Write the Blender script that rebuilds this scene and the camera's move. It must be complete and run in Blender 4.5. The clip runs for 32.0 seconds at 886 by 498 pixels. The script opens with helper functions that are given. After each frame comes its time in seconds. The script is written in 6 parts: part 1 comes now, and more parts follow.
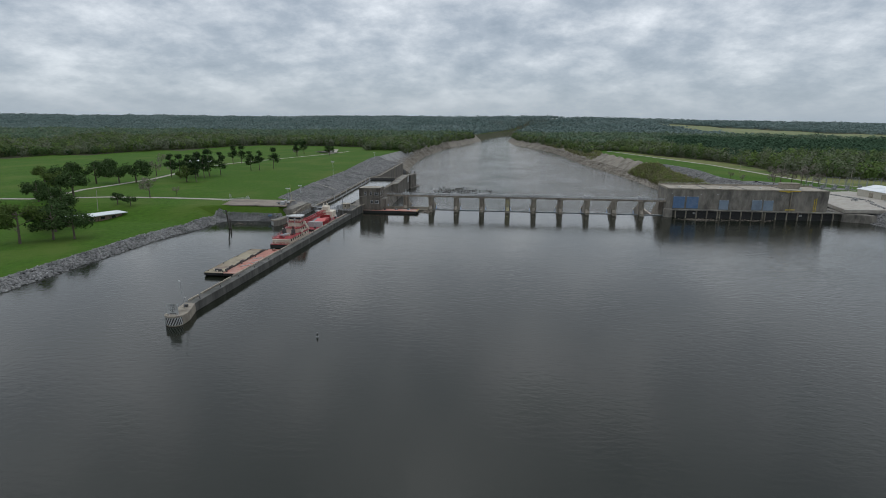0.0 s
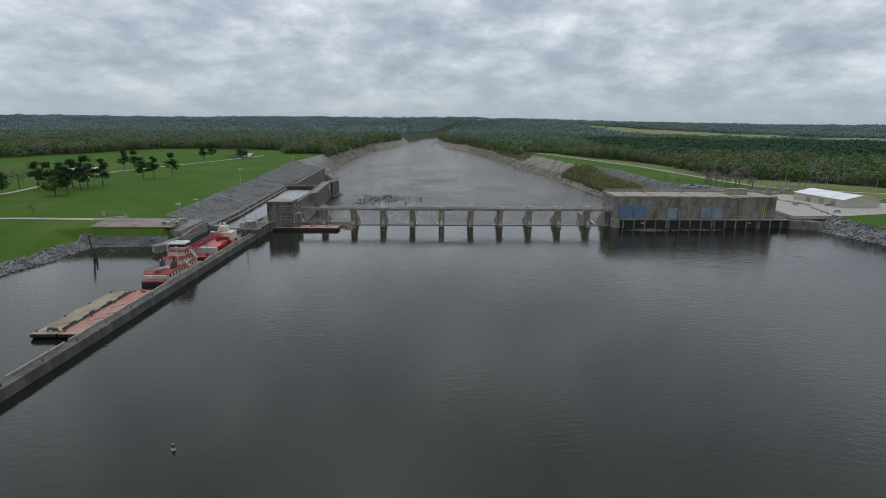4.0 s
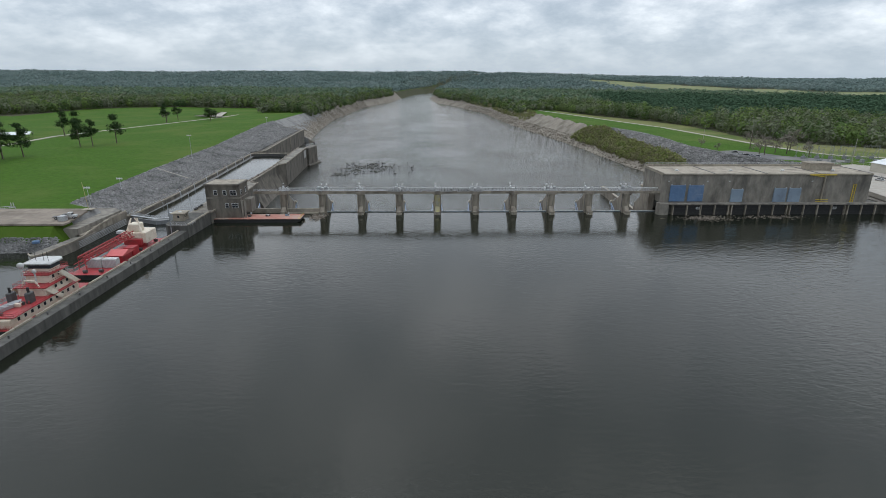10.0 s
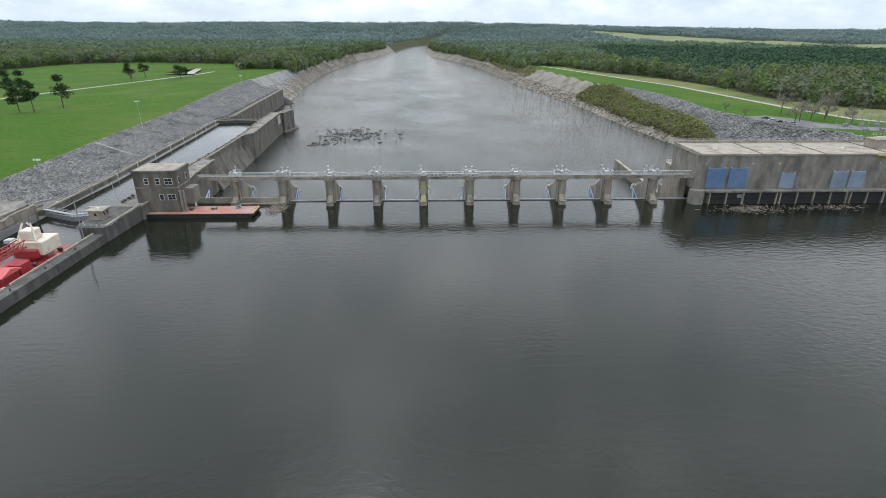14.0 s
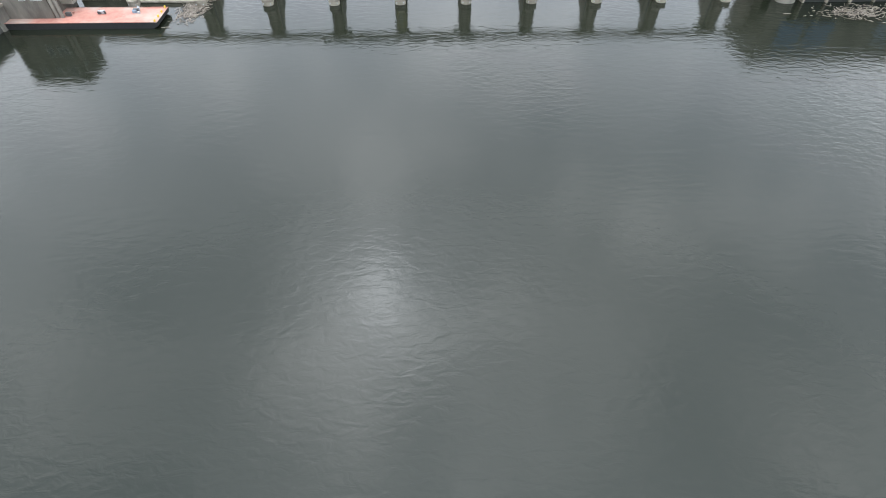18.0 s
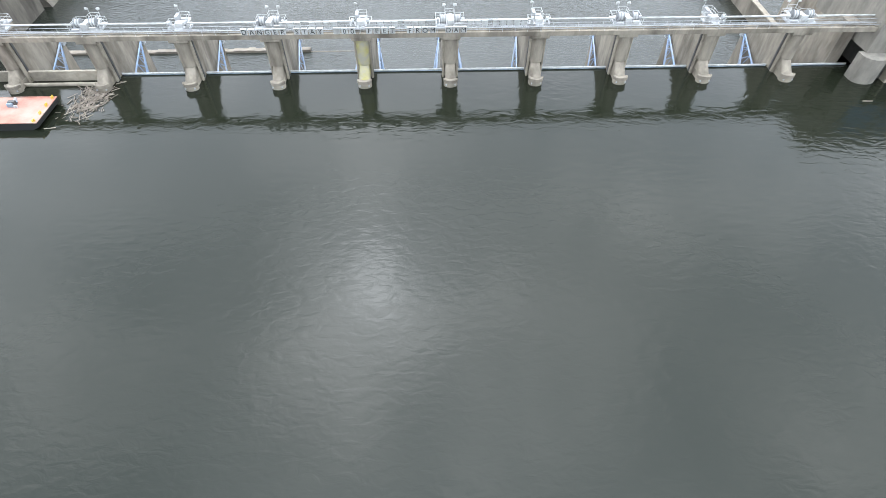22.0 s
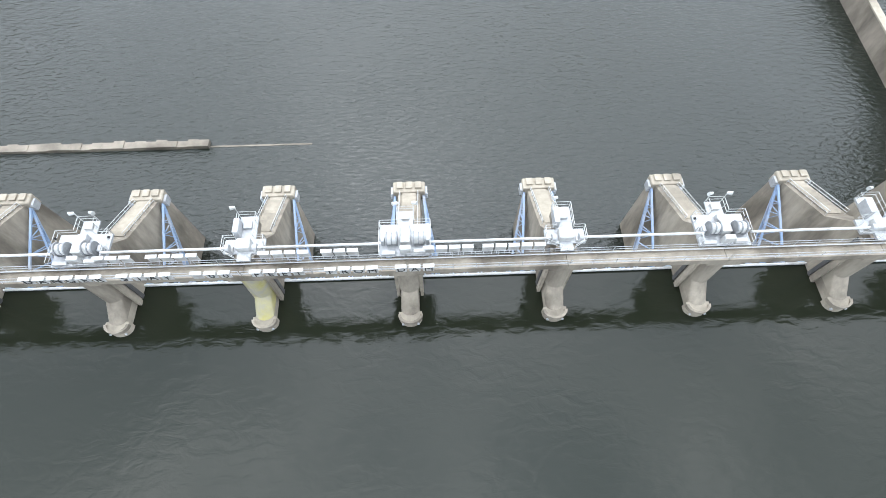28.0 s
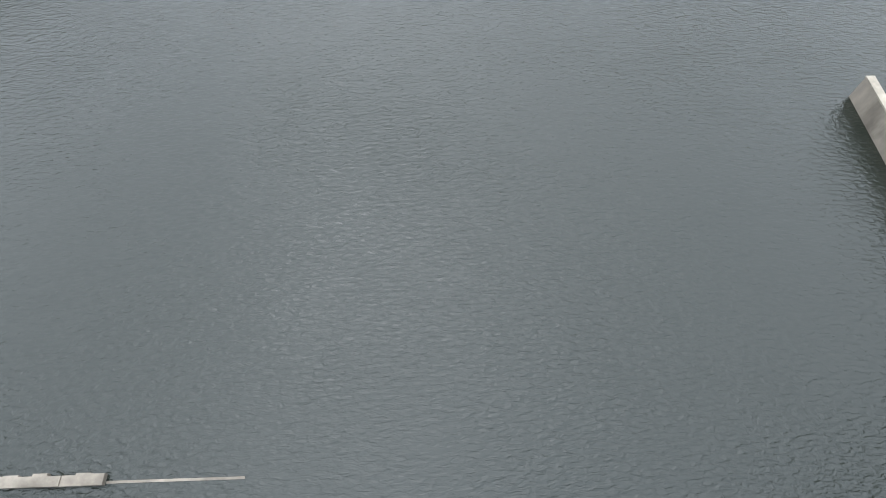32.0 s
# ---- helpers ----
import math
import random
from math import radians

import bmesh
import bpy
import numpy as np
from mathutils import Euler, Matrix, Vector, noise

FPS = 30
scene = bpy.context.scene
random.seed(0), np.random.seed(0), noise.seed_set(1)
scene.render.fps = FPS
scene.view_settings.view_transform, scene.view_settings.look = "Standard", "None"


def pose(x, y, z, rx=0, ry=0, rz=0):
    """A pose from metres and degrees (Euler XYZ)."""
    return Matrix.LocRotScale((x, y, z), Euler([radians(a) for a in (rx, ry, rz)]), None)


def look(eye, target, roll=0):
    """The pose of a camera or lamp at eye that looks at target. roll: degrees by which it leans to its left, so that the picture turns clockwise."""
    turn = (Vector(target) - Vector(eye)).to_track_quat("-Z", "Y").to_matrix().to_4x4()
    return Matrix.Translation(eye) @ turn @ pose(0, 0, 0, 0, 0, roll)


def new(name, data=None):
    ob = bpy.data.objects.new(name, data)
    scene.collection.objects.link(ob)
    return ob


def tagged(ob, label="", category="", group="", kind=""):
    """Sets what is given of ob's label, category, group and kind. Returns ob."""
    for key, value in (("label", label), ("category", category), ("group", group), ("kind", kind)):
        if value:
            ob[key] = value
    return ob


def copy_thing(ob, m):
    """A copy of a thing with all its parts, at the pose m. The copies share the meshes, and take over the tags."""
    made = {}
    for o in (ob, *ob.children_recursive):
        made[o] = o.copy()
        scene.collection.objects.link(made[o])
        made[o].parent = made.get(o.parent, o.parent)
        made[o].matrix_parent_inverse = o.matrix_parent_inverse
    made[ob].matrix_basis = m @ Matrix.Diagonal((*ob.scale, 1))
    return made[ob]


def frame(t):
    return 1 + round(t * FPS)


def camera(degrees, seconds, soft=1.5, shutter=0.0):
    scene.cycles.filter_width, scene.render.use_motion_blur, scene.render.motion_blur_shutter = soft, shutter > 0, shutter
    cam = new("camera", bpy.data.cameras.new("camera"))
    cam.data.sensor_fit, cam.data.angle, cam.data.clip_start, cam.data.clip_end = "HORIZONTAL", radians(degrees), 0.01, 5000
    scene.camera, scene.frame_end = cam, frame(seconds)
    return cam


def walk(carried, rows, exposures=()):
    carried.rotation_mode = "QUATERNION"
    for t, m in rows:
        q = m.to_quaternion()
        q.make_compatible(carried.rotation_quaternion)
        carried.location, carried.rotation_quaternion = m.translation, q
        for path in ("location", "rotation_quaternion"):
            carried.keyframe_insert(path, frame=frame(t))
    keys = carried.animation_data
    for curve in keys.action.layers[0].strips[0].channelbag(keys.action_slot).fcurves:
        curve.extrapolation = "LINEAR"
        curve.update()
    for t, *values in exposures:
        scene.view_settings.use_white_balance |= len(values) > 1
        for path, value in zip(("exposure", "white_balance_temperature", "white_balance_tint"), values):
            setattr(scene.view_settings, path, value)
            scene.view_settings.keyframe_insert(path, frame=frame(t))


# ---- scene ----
cam = camera(80.0, 32.0, soft=0.5)
PATH = [
    (0, (-19.402, -370.767, 62.135), (-20.556, -361.117, 59.784), 0.31),
    (0.5, (-19.168, -364.233, 62.275), (-20.374, -354.593, 59.904), 0.12),
    (1, (-19.991, -358.879, 62.367), (-21.170, -349.231, 60.015), 0.37),
    (1.5, (-20.809, -352.746, 62.285), (-21.972, -343.100, 59.917), -0.03),
    (2, (-21.584, -346.234, 62.224), (-22.742, -336.583, 59.875), 0.23),
    (2.5, (-22.115, -340.204, 62.410), (-23.156, -330.544, 60.045), 0.18),
    (3, (-22.288, -334.644, 62.543), (-22.384, -324.921, 60.208), 0.33),
    (3.5, (-22.321, -328.898, 62.550), (-22.164, -319.173, 60.224), 0.36),
    (5.5, (-23.439, -303.110, 62.661), (-23.257, -293.388, 60.326), 0.39),
    (6, (-23.612, -296.202, 62.606), (-23.423, -286.483, 60.261), 0.34),
    (6.5, (-23.413, -289.492, 62.559), (-23.221, -279.772, 60.214), 0.39),
    (7, (-23.081, -283.089, 62.661), (-22.928, -273.375, 60.290), 0.30),
    (7.5, (-23.155, -276.730, 62.415), (-23.001, -267.025, 60.009), 0.27),
    (8, (-22.845, -270.315, 62.326), (-22.679, -260.700, 59.583), 0.27),
    (8.5, (-23.021, -263.942, 62.154), (-22.795, -254.430, 59.076), 0.32),
    (9, (-22.551, -257.785, 62.101), (-22.319, -248.275, 59.017), 0.30),
    (9.5, (-22.235, -251.862, 62.046), (-21.996, -242.355, 58.956), 0.18),
    (10, (-21.921, -246.067, 62.084), (-21.671, -236.560, 58.992), 0.23),
    (10.5, (-21.444, -239.908, 62.371), (-21.175, -230.409, 59.256), 0.22),
    (11, (-20.577, -234.364, 62.707), (-20.265, -224.920, 59.435), 0.18),
    (11.5, (-20.076, -228.322, 63.123), (-19.745, -218.964, 59.613), 0.07),
    (12, (-19.505, -222.490, 63.038), (-19.165, -213.228, 59.283), 0.11),
    (12.5, (-18.952, -216.650, 63.470), (-18.618, -207.432, 59.609), 0.05),
    (13, (-18.266, -210.732, 63.671), (-17.966, -201.514, 59.804), 0.05),
    (13.5, (-17.633, -204.982, 63.718), (-17.325, -195.763, 59.855), 0.18),
    (15.5, (-15.067, -181.945, 63.564), (-14.776, -172.719, 59.716), 0.25),
    (16, (-14.084, -175.374, 63.154), (-13.812, -166.215, 59.149), 0.21),
    (16.5, (-13.503, -169.050, 63.197), (-13.237, -160.253, 58.449), 0.22),
    (17, (-12.964, -163.026, 62.997), (-12.714, -154.833, 57.269), 0.26),
    (17.5, (-11.524, -157.368, 63.051), (-11.297, -149.871, 56.437), 0.35),
    (18, (-10.629, -151.050, 62.955), (-10.425, -144.349, 55.535), 0.26),
    (19.5, (-7.944, -132.093, 62.667), (-7.743, -125.614, 55.052), -0.02),
    (20, (-8.880, -125.777, 62.565), (-8.587, -119.282, 54.967), 0.29),
    (20.5, (-7.533, -120.054, 62.614), (-7.231, -113.556, 55.019), 0.46),
    (21, (-6.855, -114.266, 62.654), (-6.561, -107.767, 55.059), 0.50),
    (21.5, (-6.413, -108.294, 62.610), (-6.116, -101.781, 55.028), 0.33),
    (22, (-5.391, -102.830, 62.383), (-5.128, -96.285, 54.827), 0.40),
    (22.5, (-4.696, -96.883, 62.255), (-4.453, -90.328, 54.707), 0.52),
    (23, (-4.094, -90.271, 62.167), (-3.863, -83.709, 54.624), 0.31),
    (23.5, (-2.948, -84.586, 62.196), (-2.730, -77.994, 54.679), 0.41),
    (24, (-2.706, -78.230, 62.262), (-2.428, -71.601, 54.779), 0.35),
    (24.5, (-2.147, -72.353, 62.589), (-1.839, -65.703, 55.127), 0.56),
    (26.5, (0.803, -46.043, 62.988), (0.991, -41.377, 54.145), 0.18),
    (27, (1.705, -39.773, 62.558), (1.869, -35.035, 53.754), 0.00),
    (27.5, (2.280, -32.729, 63.483), (2.469, -28.067, 54.638), 0.31),
    (28, (3.077, -25.855, 63.869), (3.267, -21.223, 55.009), 0.20),
    (28.5, (3.601, -19.279, 63.910), (3.814, -14.629, 55.060), 0.50),
    (29, (3.984, -13.274, 63.700), (4.231, -8.518, 54.907), 0.82),
    (29.5, (4.825, -5.891, 64.322), (5.057, -1.219, 55.484), 0.31),
    (30, (5.046, 1.002, 64.554), (5.304, 5.680, 55.720), 0.69),
    (30.5, (5.512, 6.961, 64.597), (5.779, 11.769, 55.833), 0.85),
    (31, (6.217, 13.503, 64.661), (6.479, 18.390, 55.941), 0.91),
    (31.5, (6.745, 20.141, 64.590), (6.977, 25.129, 55.926), 0.77),
    (32, (7.362, 26.867, 64.499), (7.605, 31.938, 55.883), 1.00),
]
walk(cam, [(t, look(eye, target, roll)) for t, eye, target, roll in PATH], exposures=[(t, ev, 6160 if t < 17 else 6080, 10) for t, ev in ((0, -0.98), (7.4, -0.98), (8.6, -0.74), (10.5, -0.55), (12, -0.22), (13, -0.1), (16.2, 0.02), (17.8, 0.85), (20, 1.05), (23, 1.05), (25, 1.05), (27, 0.95), (28.3, 0.84), (30, 0.55), (31, 0.72), (32, 0.82))])

# ---- sky and sun: bright broken overcast, sun high ahead behind thin cloud ----
SUN_EL, SUN_AZ = 52.0, -9.0
world = bpy.data.worlds.new("sky")
scene.world = world
world.use_nodes = True
wn, wl = world.node_tree.nodes, world.node_tree.links
wn.clear()


def wnode(kind, **kw):
    n = wn.new(kind)
    for k, v in kw.items():
        n.inputs[k].default_value = v
    return n


sky = wn.new("ShaderNodeTexSky")
sky.sky_type = "NISHITA"
sky.sun_disc = False
sky.sun_elevation, sky.sun_rotation = radians(SUN_EL), radians(SUN_AZ)
sky_gain = wn.new("ShaderNodeVectorMath")
sky_gain.operation = "SCALE"
sky_gain.inputs["Scale"].default_value = 0.09
wl.new(sky.outputs[0], sky_gain.inputs[0])
tc = wn.new("ShaderNodeTexCoord")
sep = wn.new("ShaderNodeSeparateXYZ")
wl.new(tc.outputs["Generated"], sep.inputs[0])


def wmath(op, a, b=None):
    n = wn.new("ShaderNodeMath")
    n.operation = op
    for i, v in enumerate((a, b)):
        if v is None:
            continue
        if isinstance(v, (int, float)):
            n.inputs[i].default_value = v
        else:
            wl.new(v, n.inputs[i])
    return n.outputs[0]


up = wmath("MAXIMUM", sep.outputs["Z"], 0.0)
low = wmath("ADD", up, 0.38)
comb = wn.new("ShaderNodeCombineXYZ")
wl.new(wmath("DIVIDE", sep.outputs["X"], low), comb.inputs[0])
wl.new(wmath("DIVIDE", sep.outputs["Y"], low), comb.inputs[1])
wl.new(wmath("MULTIPLY", up, 1.2), comb.inputs[2])
cloud = wnode("ShaderNodeTexNoise", Scale=4.0, Detail=10.0, Roughness=0.60, Distortion=0.0)
wl.new(comb.outputs[0], cloud.inputs["Vector"])
ramp = wn.new("ShaderNodeValToRGB")
wl.new(cloud.outputs[0], ramp.inputs[0])
e = ramp.color_ramp.elements
e[0].position, e[0].color = 0.30, (0.50, 0.58, 0.66, 1)
e[1].position, e[1].color = 0.70, (1.50, 1.52, 1.52, 1)
for pos, col in ((0.43, (0.70, 0.77, 0.84, 1)), (0.54, (0.98, 1.03, 1.07, 1))):
    el = e.new(pos)
    el.color = col
# the haze towards the horizon is even and pale
haze = wn.new("ShaderNodeMix")
haze.data_type = "RGBA"
wl.new(wmath("POWER", wmath("SUBTRACT", 1.0, up), 14.0), haze.inputs[0])
wl.new(ramp.outputs[0], haze.inputs[6])
haze.inputs[7].default_value = (0.63, 0.735, 0.82, 1)
mixs = wn.new("ShaderNodeMix")
mixs.data_type = "RGBA"
mixs.inputs[0].default_value = 0.86
wl.new(sky_gain.outputs[0], mixs.inputs[6])
wl.new(haze.outputs[2], mixs.inputs[7])
# thin bright cloud round the hidden sun
toward = wn.new("ShaderNodeVectorMath")
toward.operation = "DOT_PRODUCT"
wl.new(tc.outputs["Generated"], toward.inputs[0])
toward.inputs[1].default_value = (math.sin(radians(SUN_AZ)) * math.cos(radians(SUN_EL)), math.cos(radians(SUN_AZ)) * math.cos(radians(SUN_EL)), math.sin(radians(SUN_EL)))
near_sun = wmath("MAXIMUM", toward.outputs["Value"], 0.0)
glare = wmath("ADD", wmath("ADD", wmath("MULTIPLY", wmath("POWER", near_sun, 900.0), 5.0), wmath("MULTIPLY", wmath("POWER", near_sun, 120.0), 2.4)), wmath("MULTIPLY", wmath("POWER", near_sun, 22.0), 0.85))
glow = wn.new("ShaderNodeVectorMath")
glow.operation = "SCALE"
glow.inputs[0].default_value = (1.0, 0.99, 0.97)
wl.new(wmath("MULTIPLY", glare, cloud.outputs[0]), glow.inputs["Scale"])
total = wn.new("ShaderNodeVectorMath")
total.operation = "ADD"
wl.new(mixs.outputs[2], total.inputs[0])
wl.new(glow.outputs[0], total.inputs[1])
dome = wn.new("ShaderNodeVectorMath")
dome.operation = "SCALE"
wl.new(total.outputs[0], dome.inputs[0])
wl.new(wmath("ADD", wmath("MULTIPLY", wmath("POWER", up, 3.0), 1.0), 1.0), dome.inputs["Scale"])
bg = wnode("ShaderNodeBackground", Strength=1.28)
wl.new(dome.outputs[0], bg.inputs[0])
wout = wn.new("ShaderNodeOutputWorld")
wl.new(bg.outputs[0], wout.inputs[0])

sun = new("sun", bpy.data.lights.new("sun", "SUN"))
sun.data.energy, sun.data.angle, sun.data.color = 0.9, radians(110), (1.0, 0.96, 0.9)
_d = Vector((math.sin(radians(SUN_AZ)) * math.cos(radians(SUN_EL)), math.cos(radians(SUN_AZ)) * math.cos(radians(SUN_EL)), math.sin(radians(SUN_EL))))
sun.matrix_world = look(_d * 500, (0, 0, 0))

# ---- materials ----


def material(name, c1, c2, scale=1.0, rough=0.8, metal=0.0, bump=0.0, bump_scale=None, c3=None, scale3=0.05, spec=0.5, per_object=0.0, per_island=0.0, stretch=None, leafy=0.0, tints=()):
    """Two tones mixed by fine noise, a third by broad noise, with bump and a random shade per piece."""
    m = bpy.data.materials.new(name)
    m.use_nodes = True
    n, l = m.node_tree.nodes, m.node_tree.links
    b = n["Principled BSDF"]
    b.inputs["Roughness"].default_value, b.inputs["Metallic"].default_value = rough, metal
    b.inputs["Specular IOR Level"].default_value = spec
    geo = n.new("ShaderNodeNewGeometry")
    src = geo.outputs["Position"]
    if stretch:
        mp = n.new("ShaderNodeVectorMath")
        mp.operation = "MULTIPLY"
        mp.inputs[1].default_value = stretch
        l.new(src, mp.inputs[0])
        src = mp.outputs[0]

    def tex(s, detail=5.0):
        t = n.new("ShaderNodeTexNoise")
        t.inputs["Scale"].default_value, t.inputs["Detail"].default_value, t.inputs["Roughness"].default_value = s, detail, 0.62
        l.new(src, t.inputs["Vector"])
        return t.outputs[0]

    def spread(v, a, z):
        r = n.new("ShaderNodeMapRange")
        r.inputs[1].default_value, r.inputs[2].default_value = a, z
        l.new(v, r.inputs[0])
        return r.outputs[0]

    def blend(f, a, c):
        x = n.new("ShaderNodeMix")
        x.data_type = "RGBA"
        for sock, v in ((0, f), (6, a), (7, c)):
            if isinstance(v, tuple):
                x.inputs[sock].default_value = (*v, 1)
            elif isinstance(v, float):
                x.inputs[sock].default_value = v
            else:
                l.new(v, x.inputs[sock])
        return x.outputs[2]

    fine = tex(scale)
    col = blend(spread(fine, 0.32, 0.68), c1, c2)
    if c3:
        col = blend(spread(tex(scale3, 6.0), 0.46, 0.66), col, c3)
    if tints:
        at, cr = n.new("ShaderNodeAttribute"), n.new("ShaderNodeValToRGB")
        at.attribute_name = "tint"
        cr.color_ramp.interpolation = "LINEAR"
        for i, c in enumerate(tints):
            el = cr.color_ramp.elements[0] if i == 0 else cr.color_ramp.elements.new(i / len(tints))
            el.color = (*c, 1)
        cr.color_ramp.elements.remove(cr.color_ramp.elements[-1])
        l.new(at.outputs["Fac"], cr.inputs[0])
        col = blend(0.22, cr.outputs[0], col)
    if per_object or per_island:
        if per_island:
            rnd = geo.outputs["Random Per Island"]
        else:
            oi = n.new("ShaderNodeObjectInfo")
            rnd = oi.outputs["Random"]
        k = per_object or per_island
        r = n.new("ShaderNodeMapRange")
        r.inputs[3].default_value, r.inputs[4].default_value = 1 - k, 1 + k
        l.new(rnd, r.inputs[0])
        sc = n.new("ShaderNodeVectorMath")
        sc.operation = "SCALE"
        l.new(col, sc.inputs[0])
        l.new(r.outputs[0], sc.inputs["Scale"])
        col = sc.outputs[0]
    l.new(col, b.inputs["Base Color"])
    if leafy:
        tl, ms = n.new("ShaderNodeBsdfTranslucent"), n.new("ShaderNodeMixShader")
        ms.inputs[0].default_value = leafy
        l.new(col, tl.inputs[0])
        l.new(b.outputs[0], ms.inputs[1])
        l.new(tl.outputs[0], ms.inputs[2])
        l.new(ms.outputs[0], n["Material Output"].inputs[0])
    if bump:
        bp = n.new("ShaderNodeBump")
        bp.inputs["Strength"].default_value, bp.inputs["Distance"].default_value = 1.0, bump
        l.new(tex(bump_scale or scale * 2), bp.inputs["Height"])
        l.new(bp.outputs[0], b.inputs["Normal"])
    return m


def water_material(name, deep, chop, scale, rough, gloss=0.40, wind=(), run_xy=(0.55, 1.0)):
    m = bpy.data.materials.new(name)
    m.use_nodes = True
    n, l = m.node_tree.nodes, m.node_tree.links
    b = n["Principled BSDF"]
    b.inputs["Base Color"].default_value = (*deep, 1)
    b.inputs["Roughness"].default_value, b.inputs["IOR"].default_value = rough, 1.33
    b.inputs["Specular IOR Level"].default_value = gloss
    geo = n.new("ShaderNodeNewGeometry")
    mp = n.new("ShaderNodeVectorMath")
    mp.operation = "MULTIPLY"
    mp.inputs[1].default_value = (*run_xy, 1.0)
    l.new(geo.outputs["Position"], mp.inputs[0])
    a = n.new("ShaderNodeTexNoise")
    a.inputs["Scale"].default_value, a.inputs["Detail"].default_value, a.inputs["Distortion"].default_value = scale, 4.0, 0.6
    l.new(mp.outputs[0], a.inputs["Vector"])
    c = n.new("ShaderNodeTexNoise")
    c.inputs["Scale"].default_value, c.inputs["Detail"].default_value = 0.018, 3.0
    l.new(geo.outputs["Position"], c.inputs["Vector"])
    r = n.new("ShaderNodeMapRange")
    r.inputs[1].default_value, r.inputs[2].default_value, r.inputs[3].default_value, r.inputs[4].default_value = 0.35, 0.65, 0.55, 1.0
    l.new(c.outputs[0], r.inputs[0])
    mul = n.new("ShaderNodeMath")
    mul.operation = "MULTIPLY"
    l.new(a.outputs[0], mul.inputs[0])
    l.new(r.outputs[0], mul.inputs[1])
    if wind:
        sx = n.new("ShaderNodeSeparateXYZ")
        l.new(geo.outputs["Position"], sx.inputs[0])
        w = n.new("ShaderNodeMapRange")
        w.interpolation_type = "SMOOTHSTEP"
        w.inputs[1].default_value, w.inputs[2].default_value, w.inputs[3].default_value, w.inputs[4].default_value = wind[0], wind[1], 1.0, wind[2]
        l.new(sx.outputs[0], w.inputs[0])
        gust = n.new("ShaderNodeMath")
        gust.operation = "MULTIPLY"
        l.new(mul.outputs[0], gust.inputs[0])
        l.new(w.outputs[0], gust.inputs[1])
        mul = gust
    bp = n.new("ShaderNodeBump")
    bp.inputs["Strength"].default_value, bp.inputs["Distance"].default_value = 1.0, chop
    l.new(mul.outputs[0], bp.inputs["Height"])
    l.new(bp.outputs[0], b.inputs["Normal"])
    return m


CONCRETE = material("weathered concrete", (0.212, 0.183, 0.144), (0.329, 0.288, 0.228), 0.7, 0.9, bump=0.02, c3=(0.122, 0.103, 0.079), scale3=0.2, stretch=(1, 1, 0.3))
CONCRETE_DARK = material("stained powerhouse concrete", (0.164, 0.150, 0.126), (0.276, 0.250, 0.209), 0.45, 0.92, bump=0.02, c3=(0.090, 0.082, 0.070), scale3=0.16, stretch=(1, 1, 0.4))
CONCRETE_LIGHT = material("pale worn concrete", (0.270, 0.238, 0.186), (0.382, 0.335, 0.265), 0.9, 0.9, bump=0.015, c3=(0.180, 0.155, 0.121), scale3=0.16)
CONCRETE_WET = material("algae dark concrete", (0.05, 0.05, 0.042), (0.09, 0.085, 0.07), 0.6, 0.7, bump=0.02)
STAINED = material("brown stained lock concrete", (0.105, 0.092, 0.074), (0.180, 0.160, 0.132), 0.5, 0.92, bump=0.02, c3=(0.060, 0.052, 0.042), scale3=0.18, stretch=(1, 1, 0.3))
MUDDY = material("silt stained concrete", (0.17, 0.145, 0.115), (0.26, 0.225, 0.18), 0.5, 0.9, bump=0.02, c3=(0.10, 0.085, 0.065), scale3=0.14, stretch=(1, 1, 0.4))
YELLOWED = material("lichen yellowed concrete", (0.34, 0.30, 0.10), (0.42, 0.37, 0.17), 0.8, 0.9, bump=0.02, c3=(0.3, 0.28, 0.22), scale3=0.3)
GRASS = material("spring lawn", (0.036, 0.083, 0.007), (0.057, 0.122, 0.010), 0.35, 0.95, bump=0.08, bump_scale=3.0, c3=(0.074, 0.116, 0.019), scale3=0.022, spec=0.1)
GRASS_DRY = material("dry meadow grass", (0.13, 0.14, 0.05), (0.19, 0.19, 0.08), 0.1, 0.95, bump=0.08, c3=(0.08, 0.12, 0.03), scale3=0.02, spec=0.1)
FLOOR_WOOD = material("woodland floor", (0.05, 0.058, 0.03), (0.085, 0.08, 0.05), 0.12, 1.0, bump=0.2, spec=0.1)
FIELD = material("pale far field", (0.16, 0.19, 0.09), (0.22, 0.22, 0.12), 0.01, 1.0, spec=0.1)
BANK = material("muddy bank clay", (0.18, 0.155, 0.12), (0.27, 0.24, 0.195), 0.25, 0.95, bump=0.25, bump_scale=0.5, c3=(0.11, 0.092, 0.07), scale3=0.06)
STONE = material("grey riprap stone", (0.150, 0.146, 0.140), (0.250, 0.243, 0.232), 0.5, 0.95, bump=0.12, bump_scale=0.7, c3=(0.112, 0.110, 0.105), scale3=0.1, per_island=0.35)
GRAVEL = material("pale gravel", (0.30, 0.27, 0.23), (0.40, 0.37, 0.32), 0.3, 0.95, bump=0.03)
ASPHALT = material("worn asphalt", (0.10, 0.10, 0.10), (0.16, 0.155, 0.15), 0.4, 0.95, c3=(0.20, 0.19, 0.18), scale3=0.05)
PAVING = material("old concrete slab paving", (0.20, 0.165, 0.13), (0.265, 0.225, 0.18), 0.4, 0.95, c3=(0.14, 0.115, 0.09), scale3=0.08, per_object=0.12)
